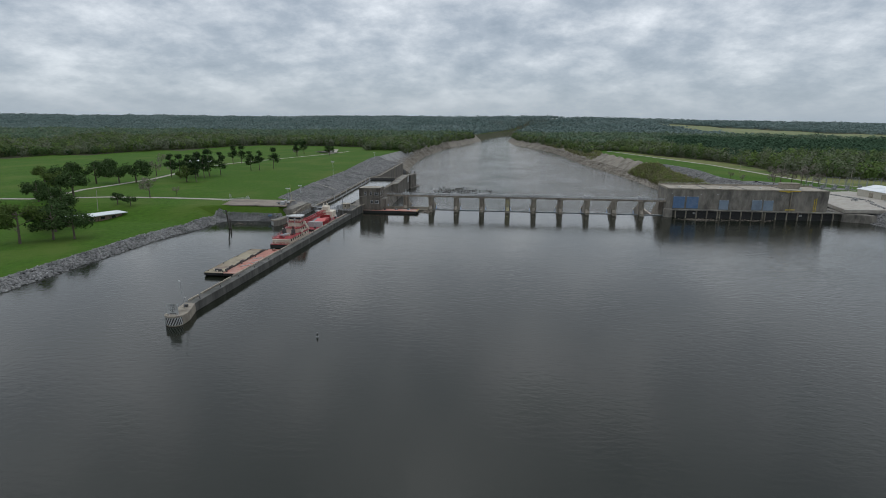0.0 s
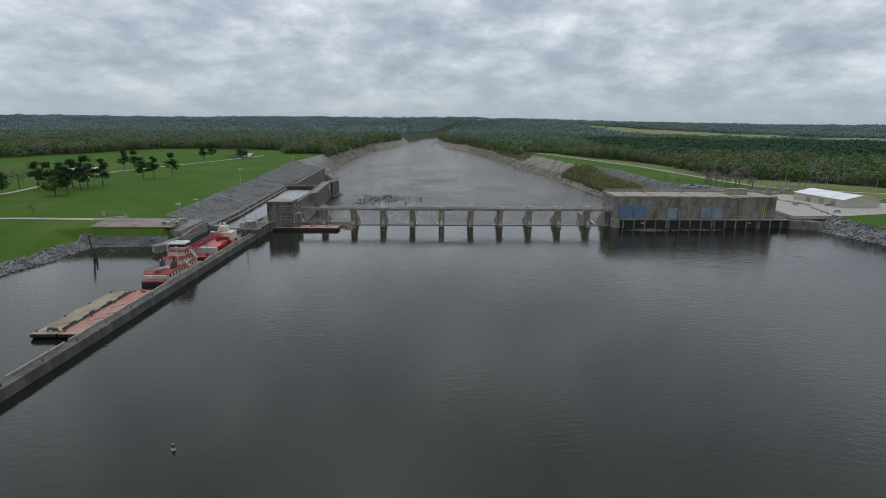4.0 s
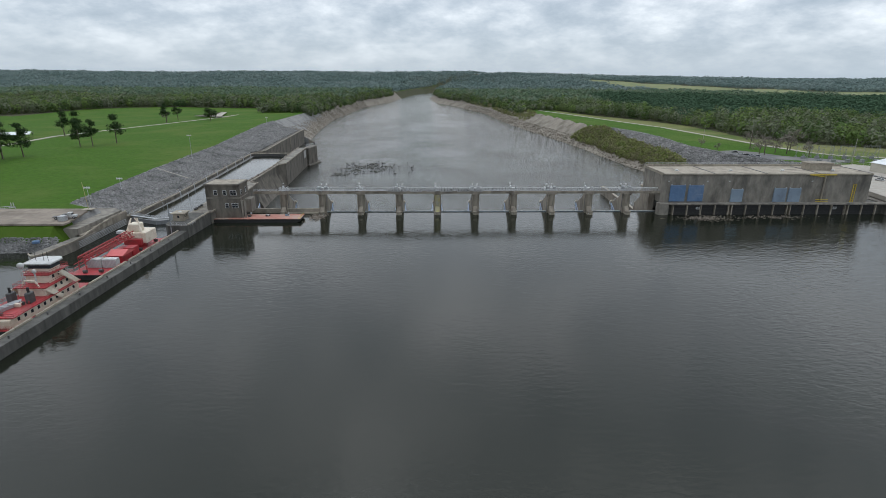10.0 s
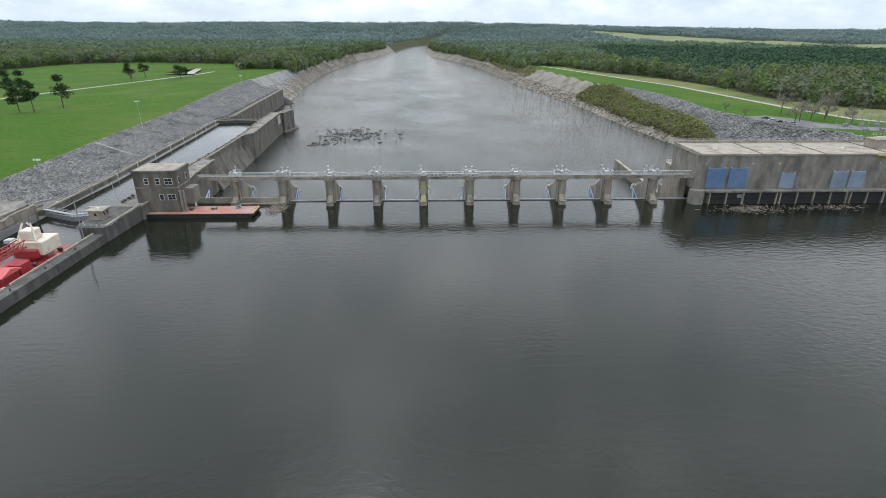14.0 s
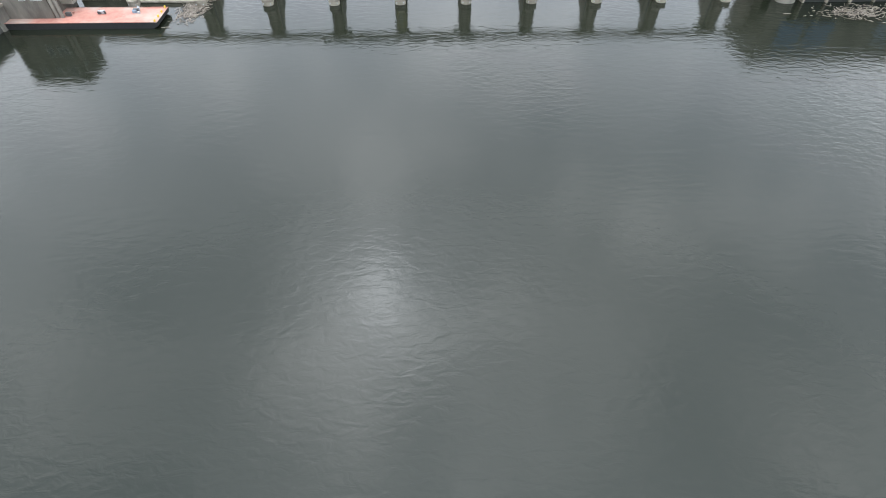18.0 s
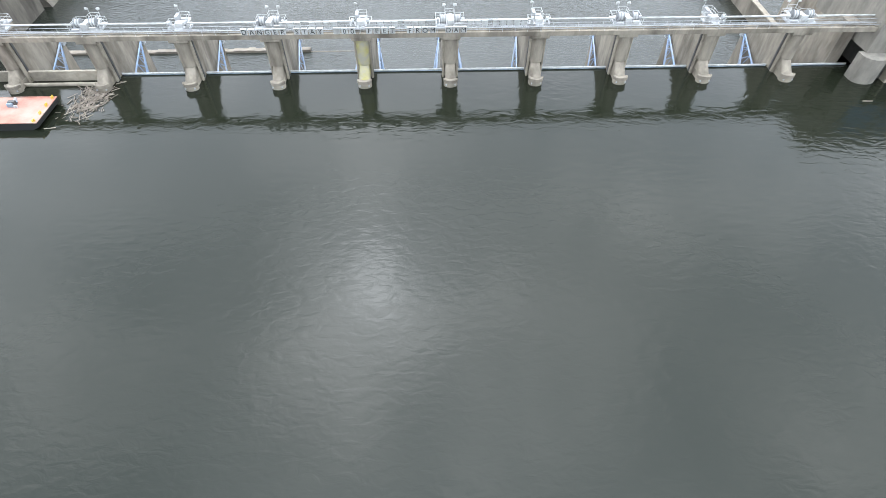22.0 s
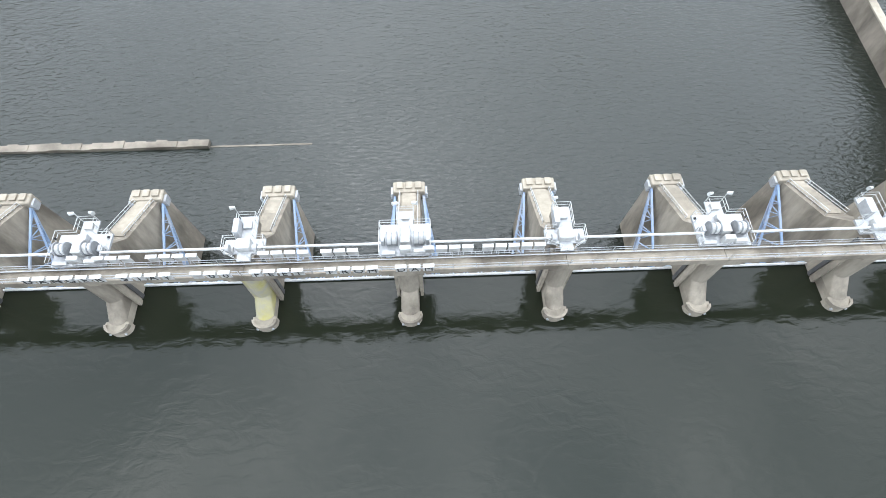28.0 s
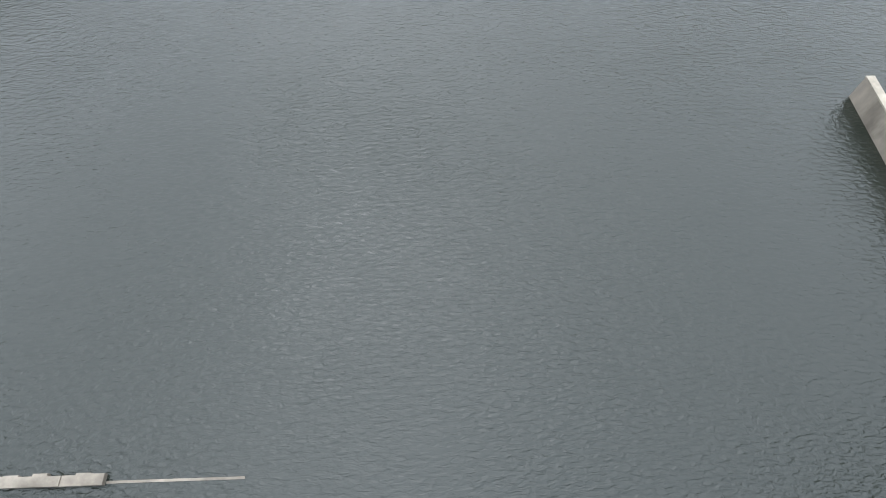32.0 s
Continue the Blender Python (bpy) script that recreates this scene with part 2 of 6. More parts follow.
WHITE = material("white paint", (0.430, 0.430, 0.415), (0.530, 0.530, 0.515), 1.5, 0.5, c3=(0.320, 0.310, 0.290), scale3=0.6)
GALV = material("galvanised steel", (0.34, 0.345, 0.35), (0.46, 0.465, 0.47), 2.0, 0.5, metal=0.25)
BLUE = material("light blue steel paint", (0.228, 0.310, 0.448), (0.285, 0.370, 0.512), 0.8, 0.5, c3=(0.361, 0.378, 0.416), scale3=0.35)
BLUE_TOP = material("pale blue steel paint", (0.399, 0.494, 0.589), (0.494, 0.570, 0.644), 0.8, 0.55, c3=(0.342, 0.418, 0.497), scale3=0.3)
BLUE_DOOR = material("blue bulkhead paint", (0.085, 0.15, 0.26), (0.11, 0.19, 0.32), 0.4, 0.6, c3=(0.14, 0.20, 0.30), scale3=0.2)
BLUE_GREY = material("faded blue grey bulkhead paint", (0.20, 0.26, 0.32), (0.26, 0.32, 0.38), 0.4, 0.6, c3=(0.16, 0.20, 0.25), scale3=0.2)
RUSTY = material("rusty red steel deck", (0.32, 0.13, 0.095), (0.42, 0.20, 0.15), 0.5, 0.85, bump=0.01, c3=(0.36, 0.27, 0.22), scale3=0.12)
TANDECK = material("dusty tan steel deck", (0.26, 0.22, 0.15), (0.34, 0.30, 0.21), 0.5, 0.9, c3=(0.20, 0.15, 0.11), scale3=0.12)
RED = material("red marine paint", (0.30, 0.018, 0.025), (0.38, 0.034, 0.038), 0.8, 0.5, c3=(0.22, 0.045, 0.04), scale3=0.3)
PINKRED = material("sun bleached red roof", (0.50, 0.09, 0.09), (0.56, 0.13, 0.12), 0.5, 0.6)
CREAM = material("cream marine paint", (0.62, 0.55, 0.44), (0.70, 0.63, 0.52), 0.8, 0.55, c3=(0.5, 0.40, 0.30), scale3=0.35)
BLACK = material("black steel", (0.012, 0.012, 0.012), (0.025, 0.024, 0.022), 1.0, 0.6)
DARK = material("dark machinery steel", (0.05, 0.05, 0.05), (0.09, 0.085, 0.08), 1.0, 0.6)
STEEL = material("weathered grey steel", (0.20, 0.205, 0.21), (0.30, 0.305, 0.31), 1.5, 0.55, metal=0.3)
# near-black puts the shade on the guide wall and approach block into the colour
CONCRETE_SHADE = material("waterside concrete darkened for shade", (0.045, 0.043, 0.038), (0.09, 0.086, 0.076), 0.5, 0.9, bump=0.02, c3=(0.13, 0.124, 0.11), scale3=0.2, stretch=(1, 1, 0.3))
GLASS = material("dark window glass", (0.02, 0.025, 0.03), (0.03, 0.035, 0.04), 1.0, 0.08)
YELLOW = material("safety yellow paint", (0.55, 0.40, 0.03), (0.65, 0.48, 0.05), 1.0, 0.5)
BARK = material("grey brown bark", (0.09, 0.07, 0.055), (0.14, 0.115, 0.09), 2.0, 0.95)
PINE = material("pine needles", (0.022, 0.044, 0.016), (0.045, 0.074, 0.026), 0.6, 0.9, per_island=0.4, spec=0.15, leafy=0.3)
LEAF = material("spring leaves", (0.065, 0.105, 0.026), (0.12, 0.165, 0.045), 0.3, 0.9, per_island=0.35, spec=0.15, leafy=0.4)
LEAF_DARK = material("dark evergreen leaves", (0.036, 0.066, 0.022), (0.066, 0.106, 0.034), 0.4, 0.9, per_island=0.4, spec=0.15, leafy=0.3)
WOODS = material("mixed spring woodland", (0.056, 0.095, 0.034), (0.146, 0.178, 0.067), 0.12, 0.95, per_island=0.12, spec=0.1, leafy=0.3, tints=((0.039, 0.076, 0.031), (0.095, 0.146, 0.047), (0.157, 0.159, 0.106), (0.062, 0.109, 0.040), (0.168, 0.242, 0.061), (0.123, 0.152, 0.067), (0.190, 0.203, 0.146)))
WOODS_PINE = material("dark pine plantation", (0.040, 0.078, 0.046), (0.071, 0.118, 0.066), 0.08, 0.95, per_island=0.12, spec=0.1, leafy=0.3, tints=((0.037, 0.072, 0.043), (0.064, 0.110, 0.063)))
# the next two woods carry the haze of distance in paler, greyer colours
WOODS_FAR = material("valley woodland paled for haze", (0.079, 0.127, 0.075), (0.148, 0.200, 0.114), 0.03, 0.95, per_island=0.1, spec=0.1, leafy=0.35, tints=((0.096, 0.144, 0.094), (0.142, 0.203, 0.107), (0.193, 0.217, 0.160), (0.115, 0.167, 0.114)))
WOODS_HILL = material("far woodland paled for haze", (0.123, 0.175, 0.160), (0.188, 0.242, 0.224), 0.010, 1.0, per_island=0.07, c3=(0.208, 0.260, 0.245), scale3=0.004, spec=0.05, leafy=0.35)
SHRUB = material("olive bank shrubs", (0.127, 0.171, 0.054), (0.223, 0.253, 0.081), 0.3, 0.95, per_island=0.18, spec=0.1, leafy=0.35, tints=((0.133, 0.171, 0.052), (0.238, 0.260, 0.089), (0.194, 0.171, 0.105)))
TWIG = material("bare twigs", (0.16, 0.14, 0.115), (0.22, 0.195, 0.16), 1.0, 0.95, per_island=0.2)
DRIFT = material("grey driftwood", (0.16, 0.13, 0.10), (0.26, 0.22, 0.18), 1.0, 0.95, per_island=0.4)
TIMBER = material("dark creosoted timber", (0.05, 0.042, 0.035), (0.08, 0.07, 0.06), 1.0, 0.9)
TIN = material("white metal roofing", (0.66, 0.68, 0.68), (0.74, 0.75, 0.75), 0.6, 0.45, c3=(0.56, 0.58, 0.58), scale3=0.15)
BEIGE = material("beige metal siding", (0.42, 0.39, 0.32), (0.48, 0.45, 0.38), 0.6, 0.7)
BRICKISH = material("brown brick wall", (0.17, 0.12, 0.09), (0.24, 0.17, 0.13), 2.0, 0.9)
RUBBER = material("black rubber", (0.015, 0.015, 0.015), (0.022, 0.022, 0.022), 2.0, 0.85)
WATER = water_material("dark reservoir water", (0.011, 0.013, 0.008), 0.07, 0.75, 0.06, 0.52, (45, 120, 2.3))
WATER_LOW = water_material("green tailwater", (0.012, 0.015, 0.011), 0.40, 1.25, 0.04, 0.85, (), (0.55, 1.3))

# ---- mesh helpers ----


LONG = 0.777  # metres to one unit of y on the plan: the river runs along y
run = [LONG]  # the same for the shapes being built; 1.0 for things drawn true on their own axes


def mesh_of(name, bm, mat):
    me = bpy.data.meshes.new(name)
    if run[0] != 1.0:
        bmesh.ops.scale(bm, vec=(1, run[0], 1), verts=bm.verts[:])
    bm.normal_update()
    bm.to_mesh(me)
    bm.free()
    for m in mat if isinstance(mat, (list, tuple)) else (mat,):
        me.materials.append(m)
    return me


def thing(name, label, category, at=(0, 0, 0), rz=0.0, group="", kind=""):
    """An Empty at the base of a thing, to carry its parts."""
    ob = new(name)
    ob.empty_display_size = 0.5
    ob.matrix_basis = pose(at[0], at[1] * LONG, at[2], 0, 0, rz)
    return tagged(ob, label, category, group, kind)


def part(name, bm, mat, parent, label="", at=(0, 0, 0), rot=(0, 0, 0)):
    """One bmesh as one mesh object under a thing or a part."""
    ob = new(name, mesh_of(name, bm, mat) if isinstance(bm, bmesh.types.BMesh) else bm)
    ob.parent = parent
    ob.matrix_basis = pose(at[0], at[1] * run[0], at[2], *rot)
    return tagged(ob, label)


def solid(name, bm, mat, label, category, at=(0, 0, 0), rz=0.0, group="", kind=""):
    """One bmesh as one top-level object."""
    ob = new(name, mesh_of(name, bm, mat))
    ob.matrix_basis = pose(at[0], at[1] * LONG, at[2], 0, 0, rz)
    return tagged(ob, label, category, group, kind)


def B():
    return bmesh.new()


def box(bm, x0, y0, z0, x1, y1, z1, bev=0.0):
    m = Matrix.Translation(((x0 + x1) / 2, (y0 + y1) / 2, (z0 + z1) / 2)) @ Matrix.Diagonal((x1 - x0, y1 - y0, z1 - z0, 1))
    vs = bmesh.ops.create_cube(bm, size=1, matrix=m)["verts"]
    if bev:
        es = list({e for v in vs for e in v.link_edges})
        bmesh.ops.bevel(bm, geom=es, offset=bev, segments=1, affect="EDGES")
    return bm


def rod(bm, a, b, r, n=6, r2=None):
    """A round bar from a to b."""
    a, b = Vector(a), Vector(b)
    d = b - a
    m = Matrix.Translation((a + b) / 2) @ d.to_track_quat("Z", "Y").to_matrix().to_4x4()
    bmesh.ops.create_cone(bm, cap_ends=True, segments=n, radius1=r, radius2=r if r2 is None else r2, depth=d.length, matrix=m)
    return bm


def beam(bm, a, b, w, h):
    """A square bar from a to b."""
    a, b = Vector(a), Vector(b)
    d = b - a
    m = Matrix.Translation((a + b) / 2) @ d.to_track_quat("Z", "Y").to_matrix().to_4x4() @ Matrix.Diagonal((w, h, d.length, 1))
    bmesh.ops.create_cube(bm, size=1, matrix=m)
    return bm


def prism(bm, pts, z0, z1):
    """A plan polygon, counter-clockwise, drawn up from z0 to z1."""
    lo = [bm.verts.new((x, y, z0)) for x, y in pts]
    hi = [bm.verts.new((x, y, z1)) for x, y in pts]
    bm.faces.new(lo[::-1])
    bm.faces.new(hi)
    for i in range(len(pts)):
        j = (i + 1) % len(pts)
        bm.faces.new((lo[i], lo[j], hi[j], hi[i]))
    return bm


def side(bm, pts, x0, x1):
    """A polygon in y and z drawn across from x0 to x1."""
    a = [bm.verts.new((x0, y, z)) for y, z in pts]
    b = [bm.verts.new((x1, y, z)) for y, z in pts]
    bm.faces.new(a)
    bm.faces.new(b[::-1])
    for i in range(len(pts)):
        j = (i + 1) % len(pts)
        bm.faces.new((a[j], a[i], b[i], b[j]))
    bmesh.ops.recalc_face_normals(bm, faces=bm.faces[:])
    return bm


LOW = -13.5  # tailwater
# ---- ground: one sheet, cut by the reservoir and the river ----
L_EDGE = ((-2600, -206), (-150, -203), (-120, -198), (-82, -196.5), (-76, -193), (-74.5, -160), (45, -159.6), (245, -169.5), (268, -165.0), (375, -170.0), (515, -176.0), (560, -172), (640, -178), (734, -186), (1000, -200), (1565, -190), (1951, -148), (2726, -100), (3300, -40), (4000, 120), (4900, 420))
L_TOP = ((-2600, -213), (-150, -210), (-110, -205), (-82, -203.5), (-76, -201), (-74.5, -161), (-30, -163), (-18, -180), (30, -183), (98, -188), (240, -192), (500, -216), (820, -217), (1000, -224), (1565, -215), (1951, -173), (2726, -126), (3300, -66), (4000, 94), (4900, 392))
L_BASE = ((-2600, 0), (-76, 0), (-60, 2.5), (-20, 2.6), (512, 2.6), (535, -13.5), (4900, -13.5))
R_EDGE = ((-2600, 700), (-400, 330), (-120, 232), (-30, 213), (24, 210), (60, 196), (140, 180), (240, 161), (344, 153), (448, 150), (578, 139), (826, 117), (1227, 99), (1568, 57), (1900, -4), (2300, -22), (2800, 0), (3300, 60), (4000, 230), (4900, 560))
R_TOP = ((-2600, 712), (-400, 342), (-120, 242), (-30, 222), (24, 230), (60, 240), (140, 226), (165, 213), (193, 203), (210, 203), (255, 195), (339, 200), (412, 198), (464, 188), (540, 172), (641, 166), (826, 152), (1050, 146), (1227, 128), (1568, 86), (1900, 26), (2300, 8), (2800, 30), (3300, 90), (4000, 260), (4900, 590))
R_BASE = ((-2600, 0), (20, 0), (55, -13.5), (4900, -13.5))


def line(table, y):
    t = np.array(table, float)
    return np.interp(y, t[:, 0], t[:, 1])


def smooth(v, a, b):
    u = np.clip((v - a) / (b - a), 0, 1)
    return u * u * (3 - 2 * u)


def ground_z(x, y):
    """Height of the land, and of the bed under the water."""
    x, y = np.asarray(x, float), np.asarray(y, float)
    le, lt, lb = line(L_EDGE, y), line(L_TOP, y), line(L_BASE, y)
    re, rt, rb = line(R_EDGE, y), line(R_TOP, y), line(R_BASE, y)
    left_high = 2.6 + 6.0 * smooth(y, -112, -66) + 1.5 * smooth(np.abs(x + 330), 0, 220) * smooth(y, 60, 300)
    right_high = 7.6 + 0 * x
    far = np.hypot(x, y)
    hill = 72 * smooth(y, 2500, 4800) * (0.97 + 0.06 * np.sin(x * 0.0013 + 1.0) + 0.04 * np.sin(x * 0.0041)) * (1 - 0.4 * smooth(x, 0, 2400))
    roll = 2.2 * np.sin(x * 0.011 + 0.3) * np.sin(y * 0.008) * smooth(far, 350, 900)
    over = smooth(y, 3300, 4200)
    ul = np.clip((le - x) / np.maximum(le - lt, 1), np.where(y > 3600, 0, -9), 1)
    zl = lb + (left_high - lb) * ul + (hill + roll) * np.maximum(smooth(lt - x, 0, 420), over)
    zl = np.where(y < -60, np.minimum(zl, np.maximum((y + 74.5) * 0.82, 0) + 0.42 * np.maximum(0, -197 - x)), zl)
    ur = np.clip((x - re) / np.maximum(rt - re, 1), np.where(y > 3600, 0, -9), 1)
    zr = rb + (right_high - rb) * ur + (hill + roll) * np.maximum(smooth(x - rt, 0, 420), over)
    bed_l, bed_r = lb + np.clip((le - x) * np.where((y > 247) & (y < 522), 8.0, 0.6), -30, 0) , rb + np.clip((x - re) * 0.6, -30, 0)
    mid = (x > le) & (x < re) & (y < 3650)
    return np.where(mid, np.maximum(np.maximum(bed_l, bed_r), -22), np.where(x <= (le + re) / 2, zl, zr))


def spaced(lo, hi, a, b, step, grow=1.16):
    core = list(np.arange(a, b + step, step))
    v, s = core[-1], step
    while v < hi:
        s *= grow
        v += s
        core.append(min(v, hi))
    v, s = core[0], step
    while v > lo:
        s *= grow
        v -= s
        core.insert(0, max(v, lo))
    return np.array(core)


gx, gy = spaced(-4900, 4900, -300, 300, 4.0), spaced(-2600, 4900, -290, 760, 3.0, 1.03)
GX, GY = np.meshgrid(gx, gy)
GZ = ground_z(GX, GY)
nx, ny = len(gx), len(gy)


def wood_edge(x):
    """How far downstream the left lawn goes before the woods."""
    return np.interp(x, (-2500, -900, -640, -560, -470, -300, -228, -150), (60, 90, 480, 880, 930, 940, 900, 780))


def forest_right(x, y):
    return x > np.interp(y, (-400, 100, 230, 282, 344, 411, 521, 592, 640, 710, 816, 960, 1060, 1500, 4900), (560, 450, 360, 308, 284, 287, 288, 274, 260, 236, 212, 190, 150, 20, 0))


def is_wood(x, y):
    left = (x < line(L_TOP, y) - 4) & (y > wood_edge(x))
    right = (x > line(R_TOP, y) + 3) & forest_right(x, y)
    return left | right | (y > 3700)


def far_field(x, y):
    return ((x > 860) & (x < 2600) & (y > 1150) & (y > 2500 - (x - 850) * 2.6) & (y < 3400 - (x - 1330) * 1.75)) | ((x < -650) & (x > -1300) & (np.abs(y - 820 + 0.2 * x * 0) < 60)) | ((x < -420) & (x > -640) & (np.abs(y - 1180) < 50))


me = bpy.data.meshes.new("ground")
me.from_pydata(np.stack([GX.ravel(), LONG * GY.ravel(), GZ.ravel()], 1).tolist(), [], [(j * nx + i, j * nx + i + 1, (j + 1) * nx + i + 1, (j + 1) * nx + i) for j in range(ny - 1) for i in range(nx - 1)])
for m in (GRASS, STONE, BANK, FLOOR_WOOD, FIELD, GRASS_DRY):
    me.materials.append(m)
cx, cy = (GX[:-1, :-1] + GX[1:, 1:]) / 2, (GY[:-1, :-1] + GY[1:, 1:]) / 2
slot = np.zeros(cx.shape, int)
slot[is_wood(cx, cy)] = 3
slot[far_field(cx, cy)] = 4
le_, lt_, re_, rt_ = line(L_EDGE, cy), line(L_TOP, cy), line(R_EDGE, cy), line(R_TOP, cy)
mid_ = (le_ + re_) / 2
slot[(cx > lt_) & (cx < mid_) & (cy < 1000)] = 1
slot[(cx > lt_) & (cx < mid_) & (cy >= 900)] = 2
slot[(cx > le_ - 12) & (cx < mid_) & (cy >= 560)] = 2
slot[(cx > -204) & (cx < -158) & (cy > -80) & (cy < -69.5)] = 1
slot[(cx > re_ - 30) & (cx < rt_)] = 1
slot[(cx > re_ - 30) & (cx < re_ + 14) & (cy > 160)] = 2
slot[(cx > re_ - 30) & (cx < rt_) & (cy > 520)] = 2
slot[(cx > rt_) & (slot == 0) & (cx > np.interp(cy, (150, 205, 267, 357, 482, 619, 708, 816), (320, 276, 267, 261, 252, 226, 210, 190)))] = 5
slot[(cy > 2300) & (slot == 2)] = 3
slot[(cx > le_ + 8) & (cx < re_ - 8) & (cy < 3600)] = 2
me.polygons.foreach_set("material_index", slot.ravel())
me.update()
tagged(new("ground", me), "green lawns, riprap banks and wooded land on both shores", "ground", "", "structure")

# ---- water: the reservoir, the tailwater and the full lock chamber ----
bm = B()
prism(bm, [(-240, -2600), (720, -2600), (235, -26), (-240, -26)], -0.3, 0.0)
prism(bm, [(-127.5, -26), (235, -26), (215, 4.42), (-127.5, 4.42)], -0.3, 0.0)
solid("water", bm, WATER, "dark still reservoir water above the dam", "water", kind="structure")
bm = B()
prism(bm, [(-161, -26), (-127.5, -26), (-127.5, 45), (-134.5, 248), (-172, 248), (-161, 45)], -0.3, 0.0)
bmesh.ops.triangulate(bm, faces=bm.faces[:])
solid("water", bm, WATER, "still grey water filling the lock chamber", "water", kind="structure")
bm = B()
box(bm, -450, 250.5, LOW - 0.3, 1500, 4900, LOW)
box(bm, -130, 6.0, LOW - 0.3, 260, 250.5, LOW)
solid("water", bm, WATER_LOW, "rippled grey-green river water below the dam", "water", kind="structure")

# ---- dam: ten piers, eleven gate bays ----
PITCH = 18.2
PX = [PITCH * (k - 6) for k in range(1, 11)]


def rails(bm, pts, h=1.05, r=0.035, step=2.2, bars=2):
    """A pipe rail along a line of points."""
    for a, b in zip(pts, pts[1:]):
        a, b = Vector(a), Vector(b)
        n = max(1, round((b - a).length / step))
        for i in range(n + 1):
            p = a.lerp(b, i / n)
            rod(bm, p, p + Vector((0, 0, h)), r, 4)
        for j in range(bars):
            up_ = Vector((0, 0, h * (j + 1) / bars))
            rod(bm, a + up_, b + up_, r, 4)
    return bm


def half_round(y, r, n=10):
    return [(r * math.cos(math.pi + math.pi * i / n), y + r * math.sin(math.pi + math.pi * i / n)) for i in range(n + 1)]


def pier(tone, name_tone):
    p = thing("dam_pier", "concrete spillway pier with a rounded nose" + name_tone, "dam pier", group="spillway piers")
    bm = B()
    side(bm, [(1.9, -18), (1.9, 9.75), (5.6, 9.75), (9.2, 6.3), (19.6, 2.0), (22.2, 1.2), (23.4, -13), (24, -18)], -1.55, 1.55)
    part("pier_body", bm, CONCRETE, p)
    bm = B()
    prism(bm, [(1.3, 1.9), (-1.3, 1.9)] + half_round(0.95, 1.3), 3.6, 9.75)
    part("nose_column", bm, tone, p)
    bm = B()
    lo, hi = [(1.15, 1.9), (-1.15, 1.9)] + half_round(-2.0, 1.15), [(1.0, 1.9), (-1.0, 1.9)] + half_round(0.95, 1.0)
    a = [bm.verts.new((x, y, 1.45)) for x, y in lo]
    b = [bm.verts.new((x, y, 3.6)) for x, y in hi]
    for i in range(len(a)):
        j = (i + 1) % len(a)
        bm.faces.new((a[i], a[j], b[j], b[i]))
    bm.faces.new(b)
    bm.faces.new(a[::-1])
    part("nose_neck", bm, tone, p)
    bm = B()
    prism(bm, [(1.45, -2.5), (-1.45, -2.5)] + half_round(-3.0, 1.45), -5, 1.42)
    box(bm, -1.12, -2.5, -5, 1.12, 1.85, 1.44)
    part("nose_cap", bm, CONCRETE_LIGHT, p)
    bm = B()
    ring, inner = half_round(-3.0, 1.55), half_round(-3.0, 1.2)
    prism(bm, ring + inner[::-1], 1.0, 1.62)
    part("cap_rim", bm, CONCRETE, p)
    for s in (-1, 1):
        bm = B()
        box(bm, s * 1.5 - 0.2, 1.0, -5, s * 1.5 + 0.2, 1.85, 9.75)
        part("slot_wing", bm, CONCRETE_LIGHT, p)
        bm = B()
        box(bm, s * 1.62 - 0.09, 2.2, -5, s * 1.62 + 0.09, 2.9, 9.7)
        part("slot_guide", bm, DARK, p, "dark steel stoplog guide")
        bm = B()
        rod(bm, (s * 0.95, -4.1, 0.6), (s * 0.95, -4.35, 0.6), 0.16, 8)
        part("mooring_ring", bm, GALV, p)
    bm = B()
    box(bm, -2.25, 19.8, 0.3, 2.25, 22.1, 2.4, 0.12)
    part("trunnion_block", bm, CONCRETE_LIGHT, p)
    for s in (-1.3, 0, 1.3):
        bm = B()
        box(bm, s - 0.45, 20.5, 2.4, s + 0.45, 21.9, 2.68, 0.04)
        part("block_cover", bm, CONCRETE_LIGHT, p)
    for s in (-1, 1):
        bm = B()
        rails(bm, [(s * 1.25, 9.6, 6.15), (s * 1.25, 19.6, 2.05)], 1.0, 0.05, 1.7)
        part("stair_rail", bm, WHITE, p, "white pipe rail down the pier ramp")
        bm = B()
        box(bm, s * 2.3 - 0.25, 19.9, 0.6, s * 2.3 + 0.25, 21.4, 1.9)
        for z in (0.8, 1.2, 1.6):
            box(bm, s * 2.3 - 0.3, 19.8, z, s * 2.3 + 0.3, 19.92, z + 0.2)
        part("trunnion_bearing", bm, GALV, p)
    step = mesh_of("ramp_step", box(B(), -0.95, 0, -0.1, 0.95, 0.9, 0.14), CONCRETE_LIGHT)
    for i in range(10):
        y = 9.8 + i * 0.97
        part("ramp_step", step, CONCRETE_LIGHT, p, at=(0, y, 6.1 - (y - 9.6) * 0.41))
    bm = B()
    box(bm, -2.0, -0.72, 9.15, 2.0, 1.9, 9.72, 0.06)
    part("bridge_seat", bm, CONCRETE, p)
    return p


plain, yellowed = pier(CONCRETE, ""), pier(YELLOWED, " stained yellow by lichen")
for k, x in enumerate(PX, 1):
    src = yellowed if k == 5 else plain
    if k in (1, 5):
        src.matrix_basis = pose(x, 0, 0)
    else:
        copy_thing(src, pose(x, 0, 0))

